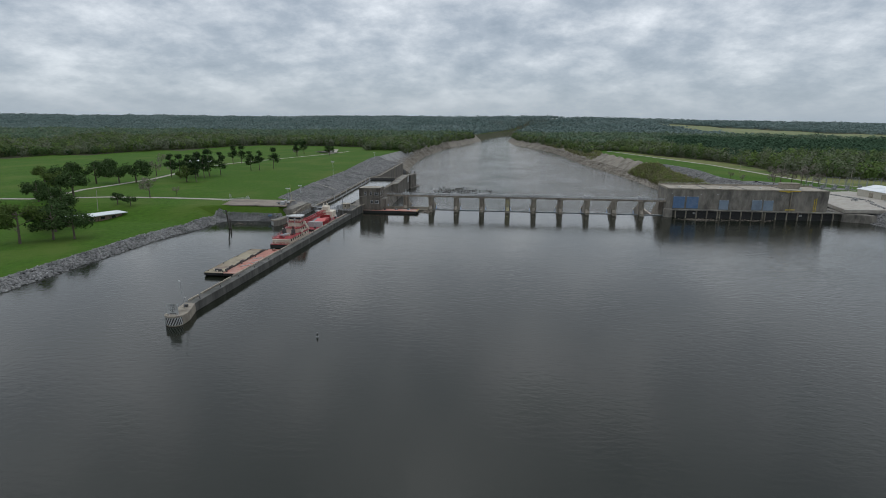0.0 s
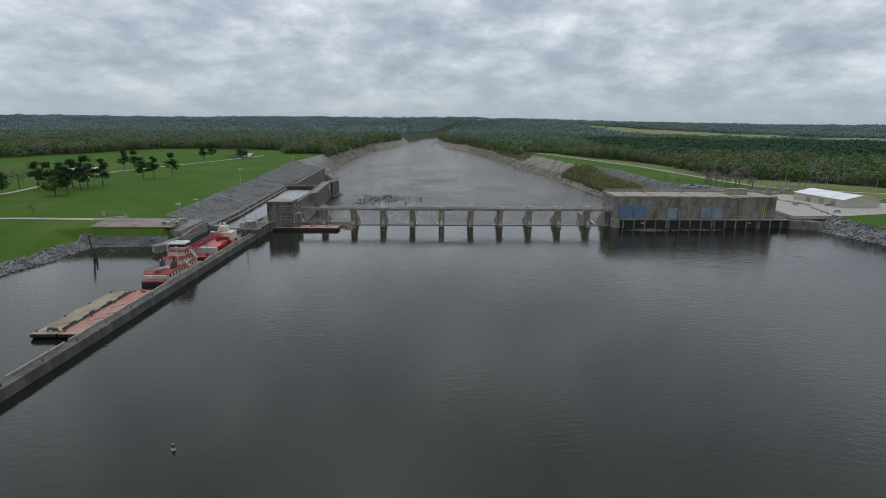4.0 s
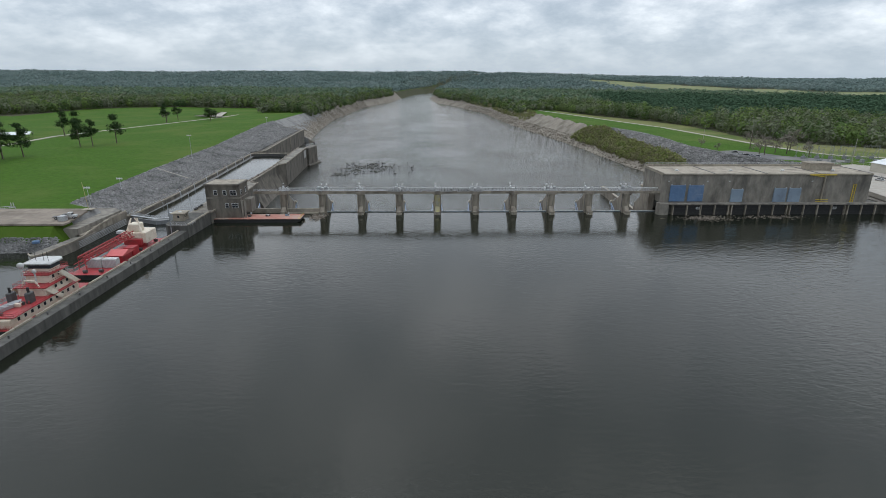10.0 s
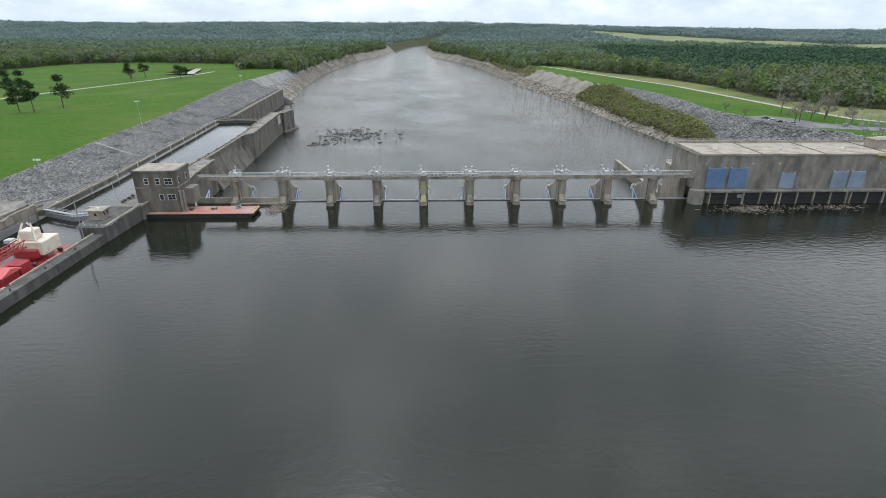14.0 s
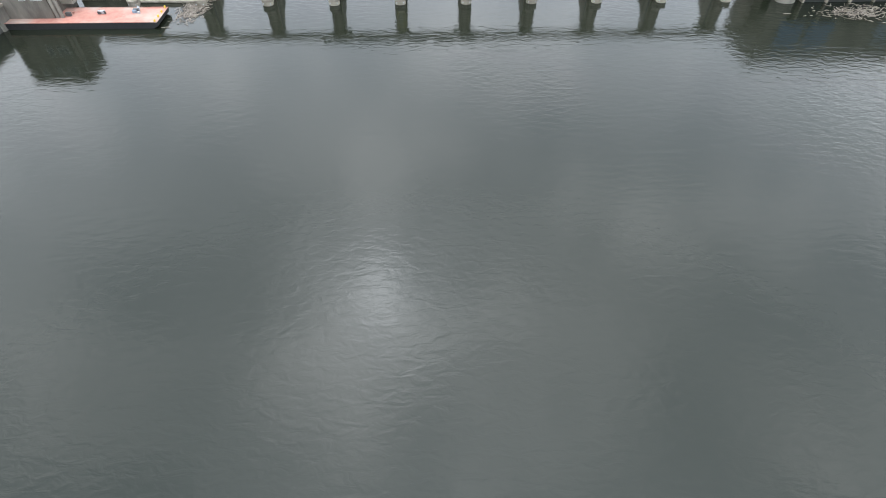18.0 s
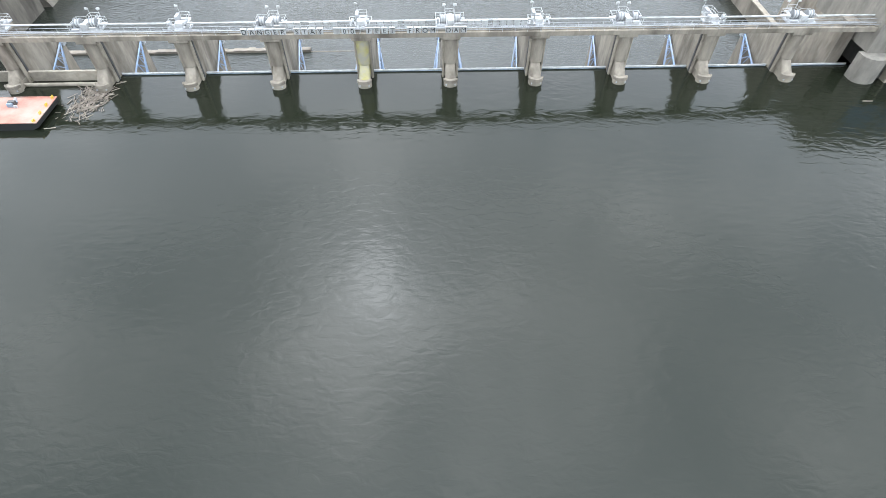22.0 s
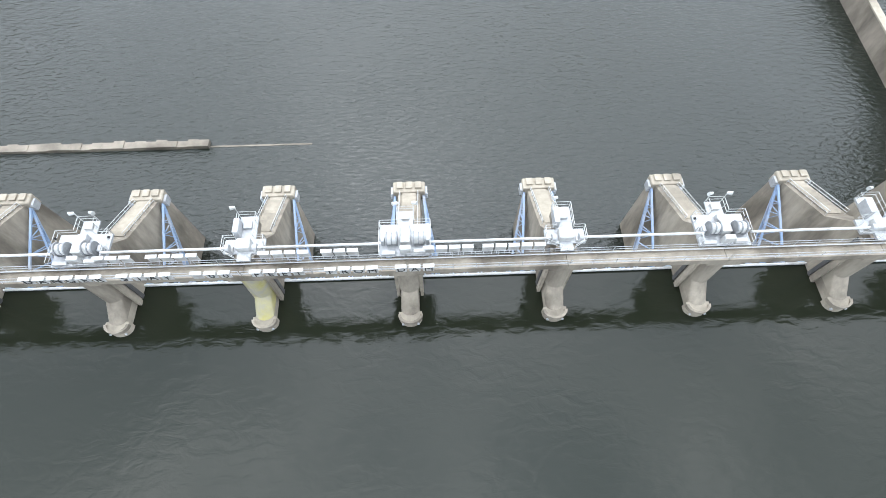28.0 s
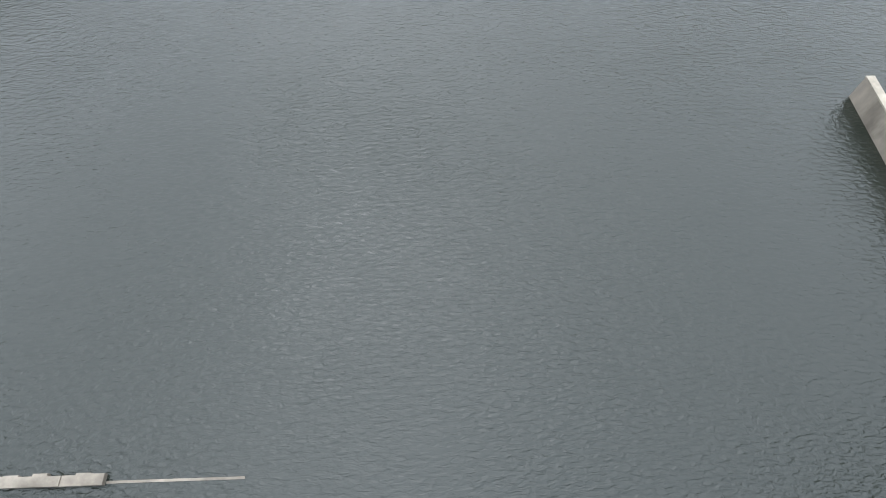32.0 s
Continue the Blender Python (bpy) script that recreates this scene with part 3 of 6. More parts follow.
# narrow service bridge with its kerbs, joints and rails
bridge = thing("service_bridge", "long narrow concrete service bridge with pipe rails", "bridge", at=(0, 0, 0))
for k in range(12):
    x0, x1 = PITCH * (k - 6) + 0.02 if k else -104.5, PITCH * (k - 5) - 0.02 if k < 11 else 99.0
    if k == 0:
        x1 = -91.02
    bm = B()
    box(bm, x0, -0.62, 9.75, x1, 1.25, 10.35, 0.03)
    box(bm, x0, -0.8, 9.75, x1, -0.55, 10.72, 0.03)
    box(bm, x0, 1.1, 9.75, x1, 1.35, 10.72, 0.03)
    part("deck_span", bm, CONCRETE, bridge)
    for y in (-0.7, 1.22):
        bm = B()
        rails(bm, [(x0 + 0.1, y, 10.72), (x1 - 0.1, y, 10.72)], 1.05, 0.045, 2.6)
        part("railing", bm, GALV, bridge)
bm = B()
rod(bm, (-104, 0.9, 11.0), (99, 0.9, 11.0), 0.09, 6)
rod(bm, (-104, -0.4, 10.5), (99, -0.4, 10.5), 0.07, 6)
part("conduit", bm, GALV, bridge)


# ---- radial gates ----
def gate():
    g = thing("spillway_gate", "light blue steel radial gate at water level between piers", "spillway gate", group="spillway gates")
    w = PITCH / 2 - 1.62
    ty, tz = 20.6, 1.4
    rr = 16.3
    bm = B()
    pts = [(ty + rr * math.cos(radians(a)), tz + rr * math.sin(radians(a))) for a in np.linspace(184.2, 226, 9)]
    side(bm, pts + [(y + 0.3, z) for y, z in pts[::-1]], -w, w)
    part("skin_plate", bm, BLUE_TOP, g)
    y0, z0 = pts[0]
    bm = B()
    rod(bm, (-w, y0 + 0.1, z0 + 0.1), (w, y0 + 0.1, z0 + 0.1), 0.22, 10)
    part("top_pipe", bm, WHITE, g, "white pipe along the gate crest")
    bm = B()
    box(bm, -w + 0.6, 9.5, -5.7, w - 0.6, 11.0, -5.35)
    box(bm, -w + 0.6, 10.85, -6.6, w - 0.6, 11.0, -5.2)
    part("girder", bm, BLUE_TOP, g)
    for i in range(15):
        x = -w + (i + 0.5) * 2 * w / 15
        bm = B()
        beam(bm, (x, y0 + 0.6, z0 - 2.2), (x + (0.55 if i % 2 else -0.55), 9.5, -5.5), 0.16, 0.16)
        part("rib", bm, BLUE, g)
    for s in (-1, 1):
        x, tx = s * (w - 2.1), s * (w - 0.35)
        ends = [(x, 10.6, -5.3), (x, 9.6, -9.3), (x + s * 0.8, 6.0, -2.0)]
        top = Vector((tx, ty - 0.6, tz))
        bm = B()
        for q in ends:
            beam(bm, q, top, 0.3, 0.24)
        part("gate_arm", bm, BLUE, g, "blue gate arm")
        bm = B()
        for f in (0.0, 0.2, 0.4, 0.6, 0.76):
            q = [Vector(v).lerp(top, f) for v in ends]
            r_ = [Vector(v).lerp(top, f + 0.18) for v in ends]
            for u, v in ((q[0], q[1]), (q[0], q[2]), (q[2], q[1]), (q[0], r_[1]), (q[2], r_[1])):
                beam(bm, u, v, 0.13, 0.13)
        part("arm_bracing", bm, BLUE, g)
        bm = B()
        beam(bm, (s * (w - 0.1), y0 + 0.5, z0 + 0.1), (s * (w - 0.7), y0 + 1.0, z0 - 1.4), 0.2, 0.2)
        part("corner_strut", bm, BLUE_TOP, g)
    return g


g0 = gate()
for k in range(1, 12):
    x = PITCH * (k - 6.5)
    if k == 1:
        g0.matrix_basis = pose(x, 0, 0)
    else:
        copy_thing(g0, pose(x, 0, 0))
bm = B()
side(bm, [(3.9, -22), (3.9, -10.2), (9.6, -10.5), (13, -11.1), (16.2, -13.3), (24, -16), (34, -17), (34, -22)], -110, 92)
solid("spillway_crest", bm, STAINED, "silt-stained concrete spillway crest below the gates", "spillway", kind="structure")
# two closed bays behind the moored barge
for x0, x1 in ((-107, -92.7), (-89.4, -74.5)):
    bm = B()
    box(bm, x0, 1.95, -5, x1, 2.75, 2.2, 0.06)
    solid("bulkhead", bm, CONCRETE_LIGHT, "pale closure bulkhead across a gate bay", "bulkhead", group="closed bays")
bm = B()
rod(bm, (-91, -0.6, 0.35), (-73.5, -0.6, 0.3), 0.42, 10)
solid("floating_boom", bm, CONCRETE_LIGHT, "pale floating boom pipe at the waterline", "boom")


# ---- gate hoists on the piers ----
def drum(parent, x, y, z, r, s):
    bm = B()
    rod(bm, (x - s * 0.5, y, z), (x + s * 0.5, y, z), r, 18)
    d = part("hoist_drum", bm, WHITE, parent)
    for dx, rr in ((-0.55, r * 1.25), (0.0, r * 1.1), (0.55, r * 1.25)):
        bm = B()
        rod(bm, (x + dx - 0.07, y, z), (x + dx + 0.07, y, z), rr, 20)
        part("gear_wheel", bm, STEEL, d)
    return d


def floodlight(parent, x, y, z, h, lean):
    bm = B()
    rod(bm, (x, y, z), (x, y, z + h), 0.05, 6)
    f = part("light_pole", bm, WHITE, parent)
    bm = B()
    rod(bm, (x - 0.1 * lean, y, z + h), (x + 0.45 * lean, y - 0.25, z + h + 0.12), 0.2, 8, 0.28)
    part("lamp_head", bm, WHITE, f)


def big_hoist():
    h = thing("gate_hoist", "white gate hoist with twin gear drums on a railed platform", "gate hoist", group="gate hoists")
    z = 11.0
    bm = B()
    box(bm, -3.0, 1.45, z - 0.35, 2.9, 6.7, z, 0.03)
    part("platform", bm, GALV, h)
    bm = B()
    box(bm, -1.1, 1.9, 9.75, 1.1, 6.4, z - 0.35)
    part("pedestal", bm, CONCRETE, h)
    drum(h, -1.5, 3.6, z + 0.95, 0.8, 1)
    drum(h, 1.5, 3.6, z + 0.95, 0.8, 1)
    for nm, c in (("gear_case", (-0.55, 2.9, z, 0.55, 5.0, z + 1.15)), ("motor", (-0.5, 5.1, z, 0.5, 6.2, z + 0.8)), ("control_box", (-0.6, 1.55, z, 0.6, 2.3, z + 1.35)), ("control_box", (0.9, 1.5, z, 2.2, 2.1, z + 0.7)), ("cable_box", (-2.7, 1.5, z, -1.1, 2.1, z + 0.35)), ("bearing", (-2.75, 3.1, z, -2.35, 4.1, z + 1.1)), ("bearing", (2.3, 3.1, z, 2.7, 4.1, z + 1.1))):
        bm = B()
        box(bm, *c, 0.06)
        part(nm, bm, GALV if nm in ("motor", "cable_box", "bearing") else WHITE, h)
    bm = B()
    box(bm, -0.95, 6.7, z - 0.25, 0.95, 9.0, z - 0.1)
    part("rear_landing", bm, GALV, h)
    bm = B()
    box(bm, -0.45, 7.4, z - 0.1, 0.45, 8.4, z + 0.25)
    part("hatch", bm, WHITE, h)
    bm = B()
    rails(bm, [(-2.95, 1.5, z), (-2.95, 6.65, z), (-0.95, 6.65, z), (-0.95, 8.95, z), (0.95, 8.95, z), (0.95, 6.65, z), (2.85, 6.65, z), (2.85, 1.5, z)], 1.1, 0.045, 1.4)
    part("railing", bm, WHITE, h)
    floodlight(h, -0.95, 8.9, z, 1.9, -1)
    floodlight(h, 0.95, 8.9, z, 1.9, 1)
    for s in (-2.95, 2.85):
        bm = B()
        rod(bm, (s, 5.6, z + 0.7), (s * 1.08, 5.6, z + 0.6), 0.18, 8)
        part("horn", bm, BLACK, h)
    return h


def small_hoist():
    h = thing("gate_hoist", "small white gate hoist with a shaft coupling on a railed platform", "gate hoist", group="gate hoists")
    z = 11.0
    bm = B()
    box(bm, -2.3, 2.6, z - 0.3, 2.3, 5.0, z, 0.03)
    box(bm, -0.7, 1.4, z - 0.28, 0.8, 2.6, z + 0.02)
    box(bm, -1.0, 5.0, z - 0.3, 1.1, 8.9, z - 0.05)
    part("platform", bm, GALV, h)
    bm = B()
    box(bm, -1.1, 1.9, 9.75, 1.1, 8.3, z - 0.3)
    part("pedestal", bm, CONCRETE, h)
    for s in (-1, 1):
        bm = B()
        rod(bm, (s * 1.3, 2.9, z + 0.9), (s * 1.75, 2.9, z + 0.9), 0.55, 16)
        c = part("coupling", bm, GALV, h)
        bm = B()
        box(bm, s * 1.5 - 0.35, 2.7, z, s * 1.5 + 0.35, 3.6, z + 0.45, 0.04)
        part("bearing", bm, WHITE, c)
    bm = B()
    box(bm, -0.8, 2.9, z, 0.8, 4.6, z + 0.9, 0.1)
    part("gear_case", bm, WHITE, h)
    bm = B()
    box(bm, -0.4, 6.6, z - 0.05, 0.6, 7.8, z + 0.4, 0.05)
    part("hatch", bm, GALV, h)
    bm = B()
    box(bm, -1.2, 5.2, z, -0.55, 7.6, z + 1.4, 0.05)
    part("cabinet", bm, GALV, h)
    bm = B()
    rails(bm, [(-0.7, 1.5, z), (-2.25, 2.65, z), (-2.25, 4.95, z), (-1.05, 4.95, z), (-1.05, 8.85, z), (1.05, 8.85, z), (1.05, 4.95, z), (2.25, 4.95, z), (2.25, 2.65, z), (0.8, 1.5, z)], 1.1, 0.045, 1.4)
    part("railing", bm, WHITE, h)
    floodlight(h, -0.9, 8.6, z, 2.4, -1)
    return h


bh, sh = big_hoist(), small_hoist()
for k, x in enumerate(PX, 1):
    src = bh if k % 2 == 0 else sh
    if k in (1, 2):
        src.matrix_basis = pose(x, 0, 0)
    else:
        copy_thing(src, pose(x, 0, 0))
for k in range(10):
    x0 = PX[k] + (1.8 if (k + 1) % 2 else 2.7)
    x1 = PX[k + 1] - (2.7 if (k + 1) % 2 else 1.8) if k < 9 else 97.0
    bm = B()
    rod(bm, (x0, 2.9, 11.9), (x1, 2.9, 11.9), 0.2, 10)
    solid("line_shaft", bm, WHITE, "white hoist line shaft pipe spanning between piers", "shaft", group="line shafts")

# ---- warning letters on the bridge ----
def board(ch, facing):
    b = thing("letter_board", "white square warning sign board" + (" with a dark letter" if ch else " facing downstream"), "sign board", group="warning sign boards")
    bm = B()
    box(bm, -0.62, -0.05, 0, 0.62, 0.05, 1.25, 0.02)
    part("panel", bm, WHITE, b)
    bm = B()
    box(bm, -0.62, -0.3, 1.25, 0.62, 0.3, 1.3)
    part("top_cap", bm, WHITE, b)
    for s in (-0.45, 0.45):
        part("brace", beam(B(), (s, 0.05, 0.3), (s, 0.5, 0.02), 0.06, 0.06), GALV, b)
    if ch.strip():
        cu = bpy.data.curves.new("letter", "FONT")
        cu.body, cu.size, cu.align_x, cu.extrude = ch, 1.35, "CENTER", 0.02
        cu.materials.append(BLACK)
        lt = new("letter", cu)
        lt.parent = b
        lt.matrix_basis = pose(0, -0.07, 0.14, 90, 0, 0)
    return b


WORDS = ((-41.0, "DANGER"), (-30.6, "STAY"), (-22.7, " 00"), (-16.3, "FEET"), (-8.2, "FROM"), (-0.5, "DAM"))
for x0, word in WORDS:
    for i, c in enumerate(word):
        board(c, 1).matrix_basis = pose(x0 + 1.52 * i, -0.95 * LONG, 10.75)
for x0, n in ((-33.6, 3), (-27.8, 4), (-15.6, 4), (-8.7, 3), (2.6, 4), (9.2, 5)):
    for i in range(n):
        board("", -1).matrix_basis = pose(x0 + 1.45 * i, 1.75 * LONG, 11.0, 0, 0, 180)

# ---- powerhouse ----
ph = thing("powerhouse", "long stained concrete powerhouse with a flat roof", "powerhouse", at=(88, 0, 0))
bm = B()
box(bm, 0, -2, 5.6, 101, 26, 18.7)
part("wall", bm, CONCRETE_DARK, ph)
bm = B()
box(bm, -0.35, -2.35, 18.7, 101.35, 26.35, 19.45, 0.05)
roof = part("roof", bm, CONCRETE_LIGHT, ph, "pale flat roof slab with dark joints")
for x in (24.5, 49.5, 75, 100.5):
    bm = B()
    box(bm, x - 0.3, -2.2, 19.45, x + 0.3, 25.6, 19.6)
    part("roof_joint", bm, DARK, roof)
for x in (10, 36.5, 62, 87):
    bm = B()
    bmesh.ops.create_uvsphere(bm, u_segments=12, v_segments=8, radius=0.9, matrix=Matrix.Translation((x, 8, 19.5)) @ Matrix.Diagonal((1, 1, 0.75, 1)))
    part("roof_vent", bm, WHITE, roof)
bm = B()
box(bm, -0.35, 25.6, 19.45, 101.35, 26.35, 20.4)
part("parapet", bm, CONCRETE_LIGHT, roof)
bm = B()
box(bm, -0.3, -2.3, 19.45, 0.3, 25.6, 19.9)
part("parapet", bm, CONCRETE, roof)
bm = B()
rails(bm, [(0, 26, 20.4), (101, 26, 20.4)], 0.9, 0.05, 3.0)
part("roof_rail", bm, WHITE, roof)
bm = B()
box(bm, 76, 9, 19.45, 87, 17, 22.6, 0.06)
pent = part("penthouse", bm, CONCRETE_LIGHT, ph)
bm = B()
box(bm, 75.6, 8.6, 22.6, 87.4, 17.4, 23.0)
part("penthouse_roof", bm, CONCRETE, pent)
bm = B()
box(bm, -1.5, -6, -16, 109, 26, -0.6)
box(bm, 4, -3.0, -0.6, 109, 26, 4.9)
part("base", bm, CONCRETE_WET, ph, "dark wet intake base at the waterline")
bm = B()
box(bm, 4, -6.2, 4.9, 109.5, -2.0, 5.6, 0.05)
part("ledge", bm, CONCRETE_DARK, ph)
bm = B()
prism(bm, [(4.3, -1), (-1.2, -1), (-1.2, -3.4)] + [(1.5 + 2.7 * math.cos(a), -3.4 + 2.7 * math.sin(a)) for a in np.linspace(math.pi, 2 * math.pi, 9)] + [(4.2, -3.4)], -8, 5.55)
part("end_pier", bm, CONCRETE_DARK, ph)
posts = []
for u in range(4):
    posts += [6.0 + 28.3 * u + d for d in (0, 6.7, 13.4, 20.1, 26.7)]
posts = [x for x in posts if x < 108]
for x in posts:
    bm = B()
    box(bm, x - 0.27, -5.3, -5, x + 0.27, -3.0, 4.9, 0.04)
    part("intake_post", bm, CONCRETE_LIGHT, ph)
for a, b in zip(posts, posts[1:]):
    if b - a > 3:
        bm = B()
        box(bm, a + 0.5, -4.6, -5, b - 0.5, -4.2, 4.85)
        for z in (1.2, 3.0):
            box(bm, a + 0.5, -4.75, z, b - 0.5, -4.6, z + 0.12)
        part("intake_panel", bm, BLACK, ph, "dark intake closure panel")


def bulkhead_door(x0, x1, z0, z1, mat):
    bm = B()
    box(bm, x0, -2.65, z0, x1, -2.02, z1, 0.05)
    d = part("bulkhead_panel", bm, mat, ph, "blue painted steel stoplog panel leaning on the wall")
    n = 7
    for i in range(1, n):
        bm = B()
        z = z0 + (z1 - z0) * i / n
        box(bm, x0 + 0.1, -2.72, z - 0.05, x1 - 0.1, -2.65, z + 0.05)
        part("rib", bm, mat, d)
    for x in (x0 + 0.5, x1 - 0.5):
        bm = B()
        box(bm, x - 0.2, -2.6, z1, x + 0.2, -2.1, z1 + 0.45)
        part("lifting_lug", bm, GALV, d)


bulkhead_door(4.3, 11.6, 6.1, 13.9, BLUE_DOOR)
bulkhead_door(13.0, 20.4, 6.1, 13.9, BLUE_DOOR)
bulkhead_door(33.8, 39.6, 5.8, 11.9, BLUE_GREY)
bulkhead_door(54.5, 60.6, 5.8, 12.4, BLUE_GREY)
bulkhead_door(61.6, 67.6, 5.8, 12.4, BLUE_GREY)
for x, z in ((17.0, 3.2), (83.5, 3.2)):
    bm = B()
    box(bm, x, -4.85, z - 0.6, x + 1.8, -4.77, z + 0.6)
    sg = part("notice", bm, WHITE, ph, "white notice with unreadable dark lines")
    for dz in (-0.25, 0.05, 0.3):
        bm = B()
        box(bm, x + 0.25, -4.88, z + dz, x + 1.55, -4.85, z + dz + 0.12)
        part("text_bar", bm, DARK, sg)
# wall light, ladder and yellow jib hoist
for x in (3.0, 21.5, 32, 72):
    bm = B()
    box(bm, x, -2.3, 15.4, x + 0.6, -2.0, 16.0)
    part("wall_lamp", bm, WHITE, ph)
jib = part("jib_hoist", beam(B(), (78, -2.6, 5.6), (78, -2.6, 19.4), 0.6, 0.6), CONCRETE, ph)
bm = B()
beam(bm, (70, -2.9, 18.9), (83, -2.9, 18.9), 0.45, 0.45)
beam(bm, (70, -2.9, 18.9), (77.5, -2.9, 17.9), 0.25, 0.25)
part("jib_beam", bm, YELLOW, jib, "yellow jib beam")
bm = B()
for z in (6.2, 7.0):
    beam(bm, (75, -3.4, z), (81, -3.4, z), 0.2, 0.2)
part("jib_trolley", bm, YELLOW, jib)
bm = B()
for x in (92.6, 93.8):
    beam(bm, (x, -2.5, 5.6), (x, -2.5, 14.5), 0.25, 0.25)
for z in range(6, 15, 1):
    beam(bm, (92.6, -2.5, z), (93.8, -2.5, z), 0.12, 0.12)
part("yellow_ladder", bm, YELLOW, ph)
bm = B()
box(bm, 10, 26, -18, 101, 60, 4.4)
part("tailrace_block", bm, CONCRETE, ph)
bm = B()
box(bm, 9.6, 26, 4.4, 101.4, 60.4, 5.0, 0.05)
part("tailrace_deck", bm, CONCRETE_LIGHT, ph)
bm = B()
rails(bm, [(10, 27, 5.0), (10, 60, 5.0), (101, 60, 5.0)], 1.1, 0.05, 2.6)
part("railing", bm, WHITE, ph)
bm = B()
box(bm, -0.5, 5.0, -18, 10, 36, -0.6)
part("side_wall", bm, CONCRETE, ph)
bm = B()
side(bm, [(5.0, -18), (5.0, 9.7), (9.5, 9.7), (24, 2.0), (36, -13.8), (36, -18)], -3.2, -0.5)
part("end_gate_pier", bm, CONCRETE, ph)
# wing wall and riprap shoulder beside the powerhouse
bm = B()
prism(bm, [(197, -6), (214, -14), (214, -11.5), (200, 24), (197, 24)], -8, 5.2)
solid("wing_wall", bm, CONCRETE_DARK, "dark concrete wing wall at the powerhouse end", "wing wall", kind="structure")
bm = B()
prism(bm, [(92.6, 36), (94.0, 36), (96.9, 138.2), (95.4, 138.2)], -20, -8.4)
solid("training_wall", bm, MUDDY, "brown silt-stained training wall standing in the tailwater", "training wall", kind="structure")
bm = B()
prism(bm, [(92.8, 50), (94.4, 50), (97.1, 138.3), (95.3, 138.3)], -8.4, -8.1)
solid("wall_coping", bm, CONCRETE_LIGHT, "pale coping on top of the training wall", "wall coping", kind="structure")
# low ruined sill wall in the tailwater
rng = random.Random(5)
bm = B()
xs = np.linspace(-124, -37.3, 46)
for a, b in zip(xs, xs[1:]):
    box(bm, a, 47.6, -17, b + 0.02, 49.4 + rng.uniform(-0.1, 0.5), -12.75 + rng.uniform(-0.22, 0.05))
box(bm, -37.2, 47.9, -17, -18.6, 48.35, -13.46)
solid("sill_wall", bm, MUDDY, "low worn concrete sill wall just above the tailwater", "sill wall", kind="structure")

# ---- lock ----
LW = thing("lock_river_wall", "thick stained concrete lock wall on the river side", "lock wall", kind="structure")
bm = B()
prism(bm, [(-128.0, -22), (-118.0, -22), (-118.0, -3), (-119.5, 18), (-129.5, 18)], -20, 5.0)
part("wall_head", bm, CONCRETE_DARK, LW)


def upright(pts):
    """Points of the lock as it lies, before it bears off."""
    return [(x + 0.05 * max(0.0, y - 45), y) for x, y in pts]


OUTER = upright([(-121.6, 45), (-123.2, 84), (-128.3, 87), (-129.5, 170), (-125.4, 178), (-131.0, 296)])
INNER = upright([(-131.0, 45), (-130.8, 129), (-132.0, 180), (-135.0, 223), (-138.0, 296)])
ring = [(-129.5, 18), (-119.5, 18)] + OUTER + INNER[::-1]
bm = B()
prism(bm, ring, -20, 2.2)
part("wall_body", bm, STAINED, LW)
bm = B()
prism(bm, ring, 2.2, 2.27)
part("wall_top", bm, CONCRETE_DARK, LW)
bm = B()
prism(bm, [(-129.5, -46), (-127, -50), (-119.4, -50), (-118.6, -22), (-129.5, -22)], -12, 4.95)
part("approach_block", bm, CONCRETE_SHADE, LW)
bm = B()
prism(bm, upright([(-129.5, 296), (-126.0, 322), (-127.6, 330), (-132, 328), (-136, 296)]), -14, 1.6)
part("end_pier", bm, STAINED, LW)
bm = B()
prism(bm, upright([(-128.0, 292), (-122.0, 318), (-126.5, 334), (-137, 300)]), -20, -12.6)
part("end_footing", bm, STAINED, LW)
# sloping outer face of the chamber wall with its panels
for i in range(7):
    y0, y1 = 86 + i * 12.4, 86 + (i + 1) * 12.4 - 0.3
    bm = B()
    a = [(-126.4, y0, 0.4), (-124.4, y1, 0.4), (-118.8, y1, -14.5), (-118.8, y0, -14.5), (-128.4, y0, -14.5), (-128.4, y1, -14.5)]
    v = [bm.verts.new(p) for p in a]
    for f in ((0, 1, 2, 3), (0, 3, 4), (1, 5, 2), (0, 4, 5, 1), (3, 2, 5, 4)):
        bm.faces.new([v[k] for k in f])
    bmesh.ops.recalc_face_normals(bm, faces=bm.faces[:])
    part("face_panel", bm, STAINED, LW)
for (xa, ya), (xb, yb) in list(zip(OUTER, OUTER[1:])) + list(zip(INNER, INNER[1:])):
    bm = B()
    beam(bm, (xa, ya, 2.55), (xb, yb, 2.55), 0.5, 0.6)
    part("parapet", bm, CONCRETE, LW)
for x0, y0, x1, y1, z0 in ((-118.4, -22, -117.6, -3, 5.0), (-119.6, -49.5, -119.0, -22, 5.0)):
    bm = B()
    box(bm, x0, y0, z0, x1, y1, z0 + 0.6, 0.03)
    part("parapet", bm, CONCRETE_LIGHT, LW)
for y in range(52, 240, 16):
    bm = B()
    x = float(np.interp(y, [p[1] for p in INNER], [p[0] for p in INNER]))
    box(bm, x - 0.4, y, 1.8, x + 0.4, y + 1.2, 3.3, 0.05)
    part("mooring_bitt", bm, DARK, LW)
for y in (277, 281, 285):
    (x, _), = upright([(float(np.interp(y, (178, 296), (-125.4, -131.0))), y)])
    bm = B()
    box(bm, x - 0.1, y, -5.0, x + 0.25, y + 2.8, 1.2)
    part("staff_gauge_board", bm, WHITE, LW, "tall white gauge board on the wall end")
(x, y), = upright([(-128.4, 326)])
bm = B()
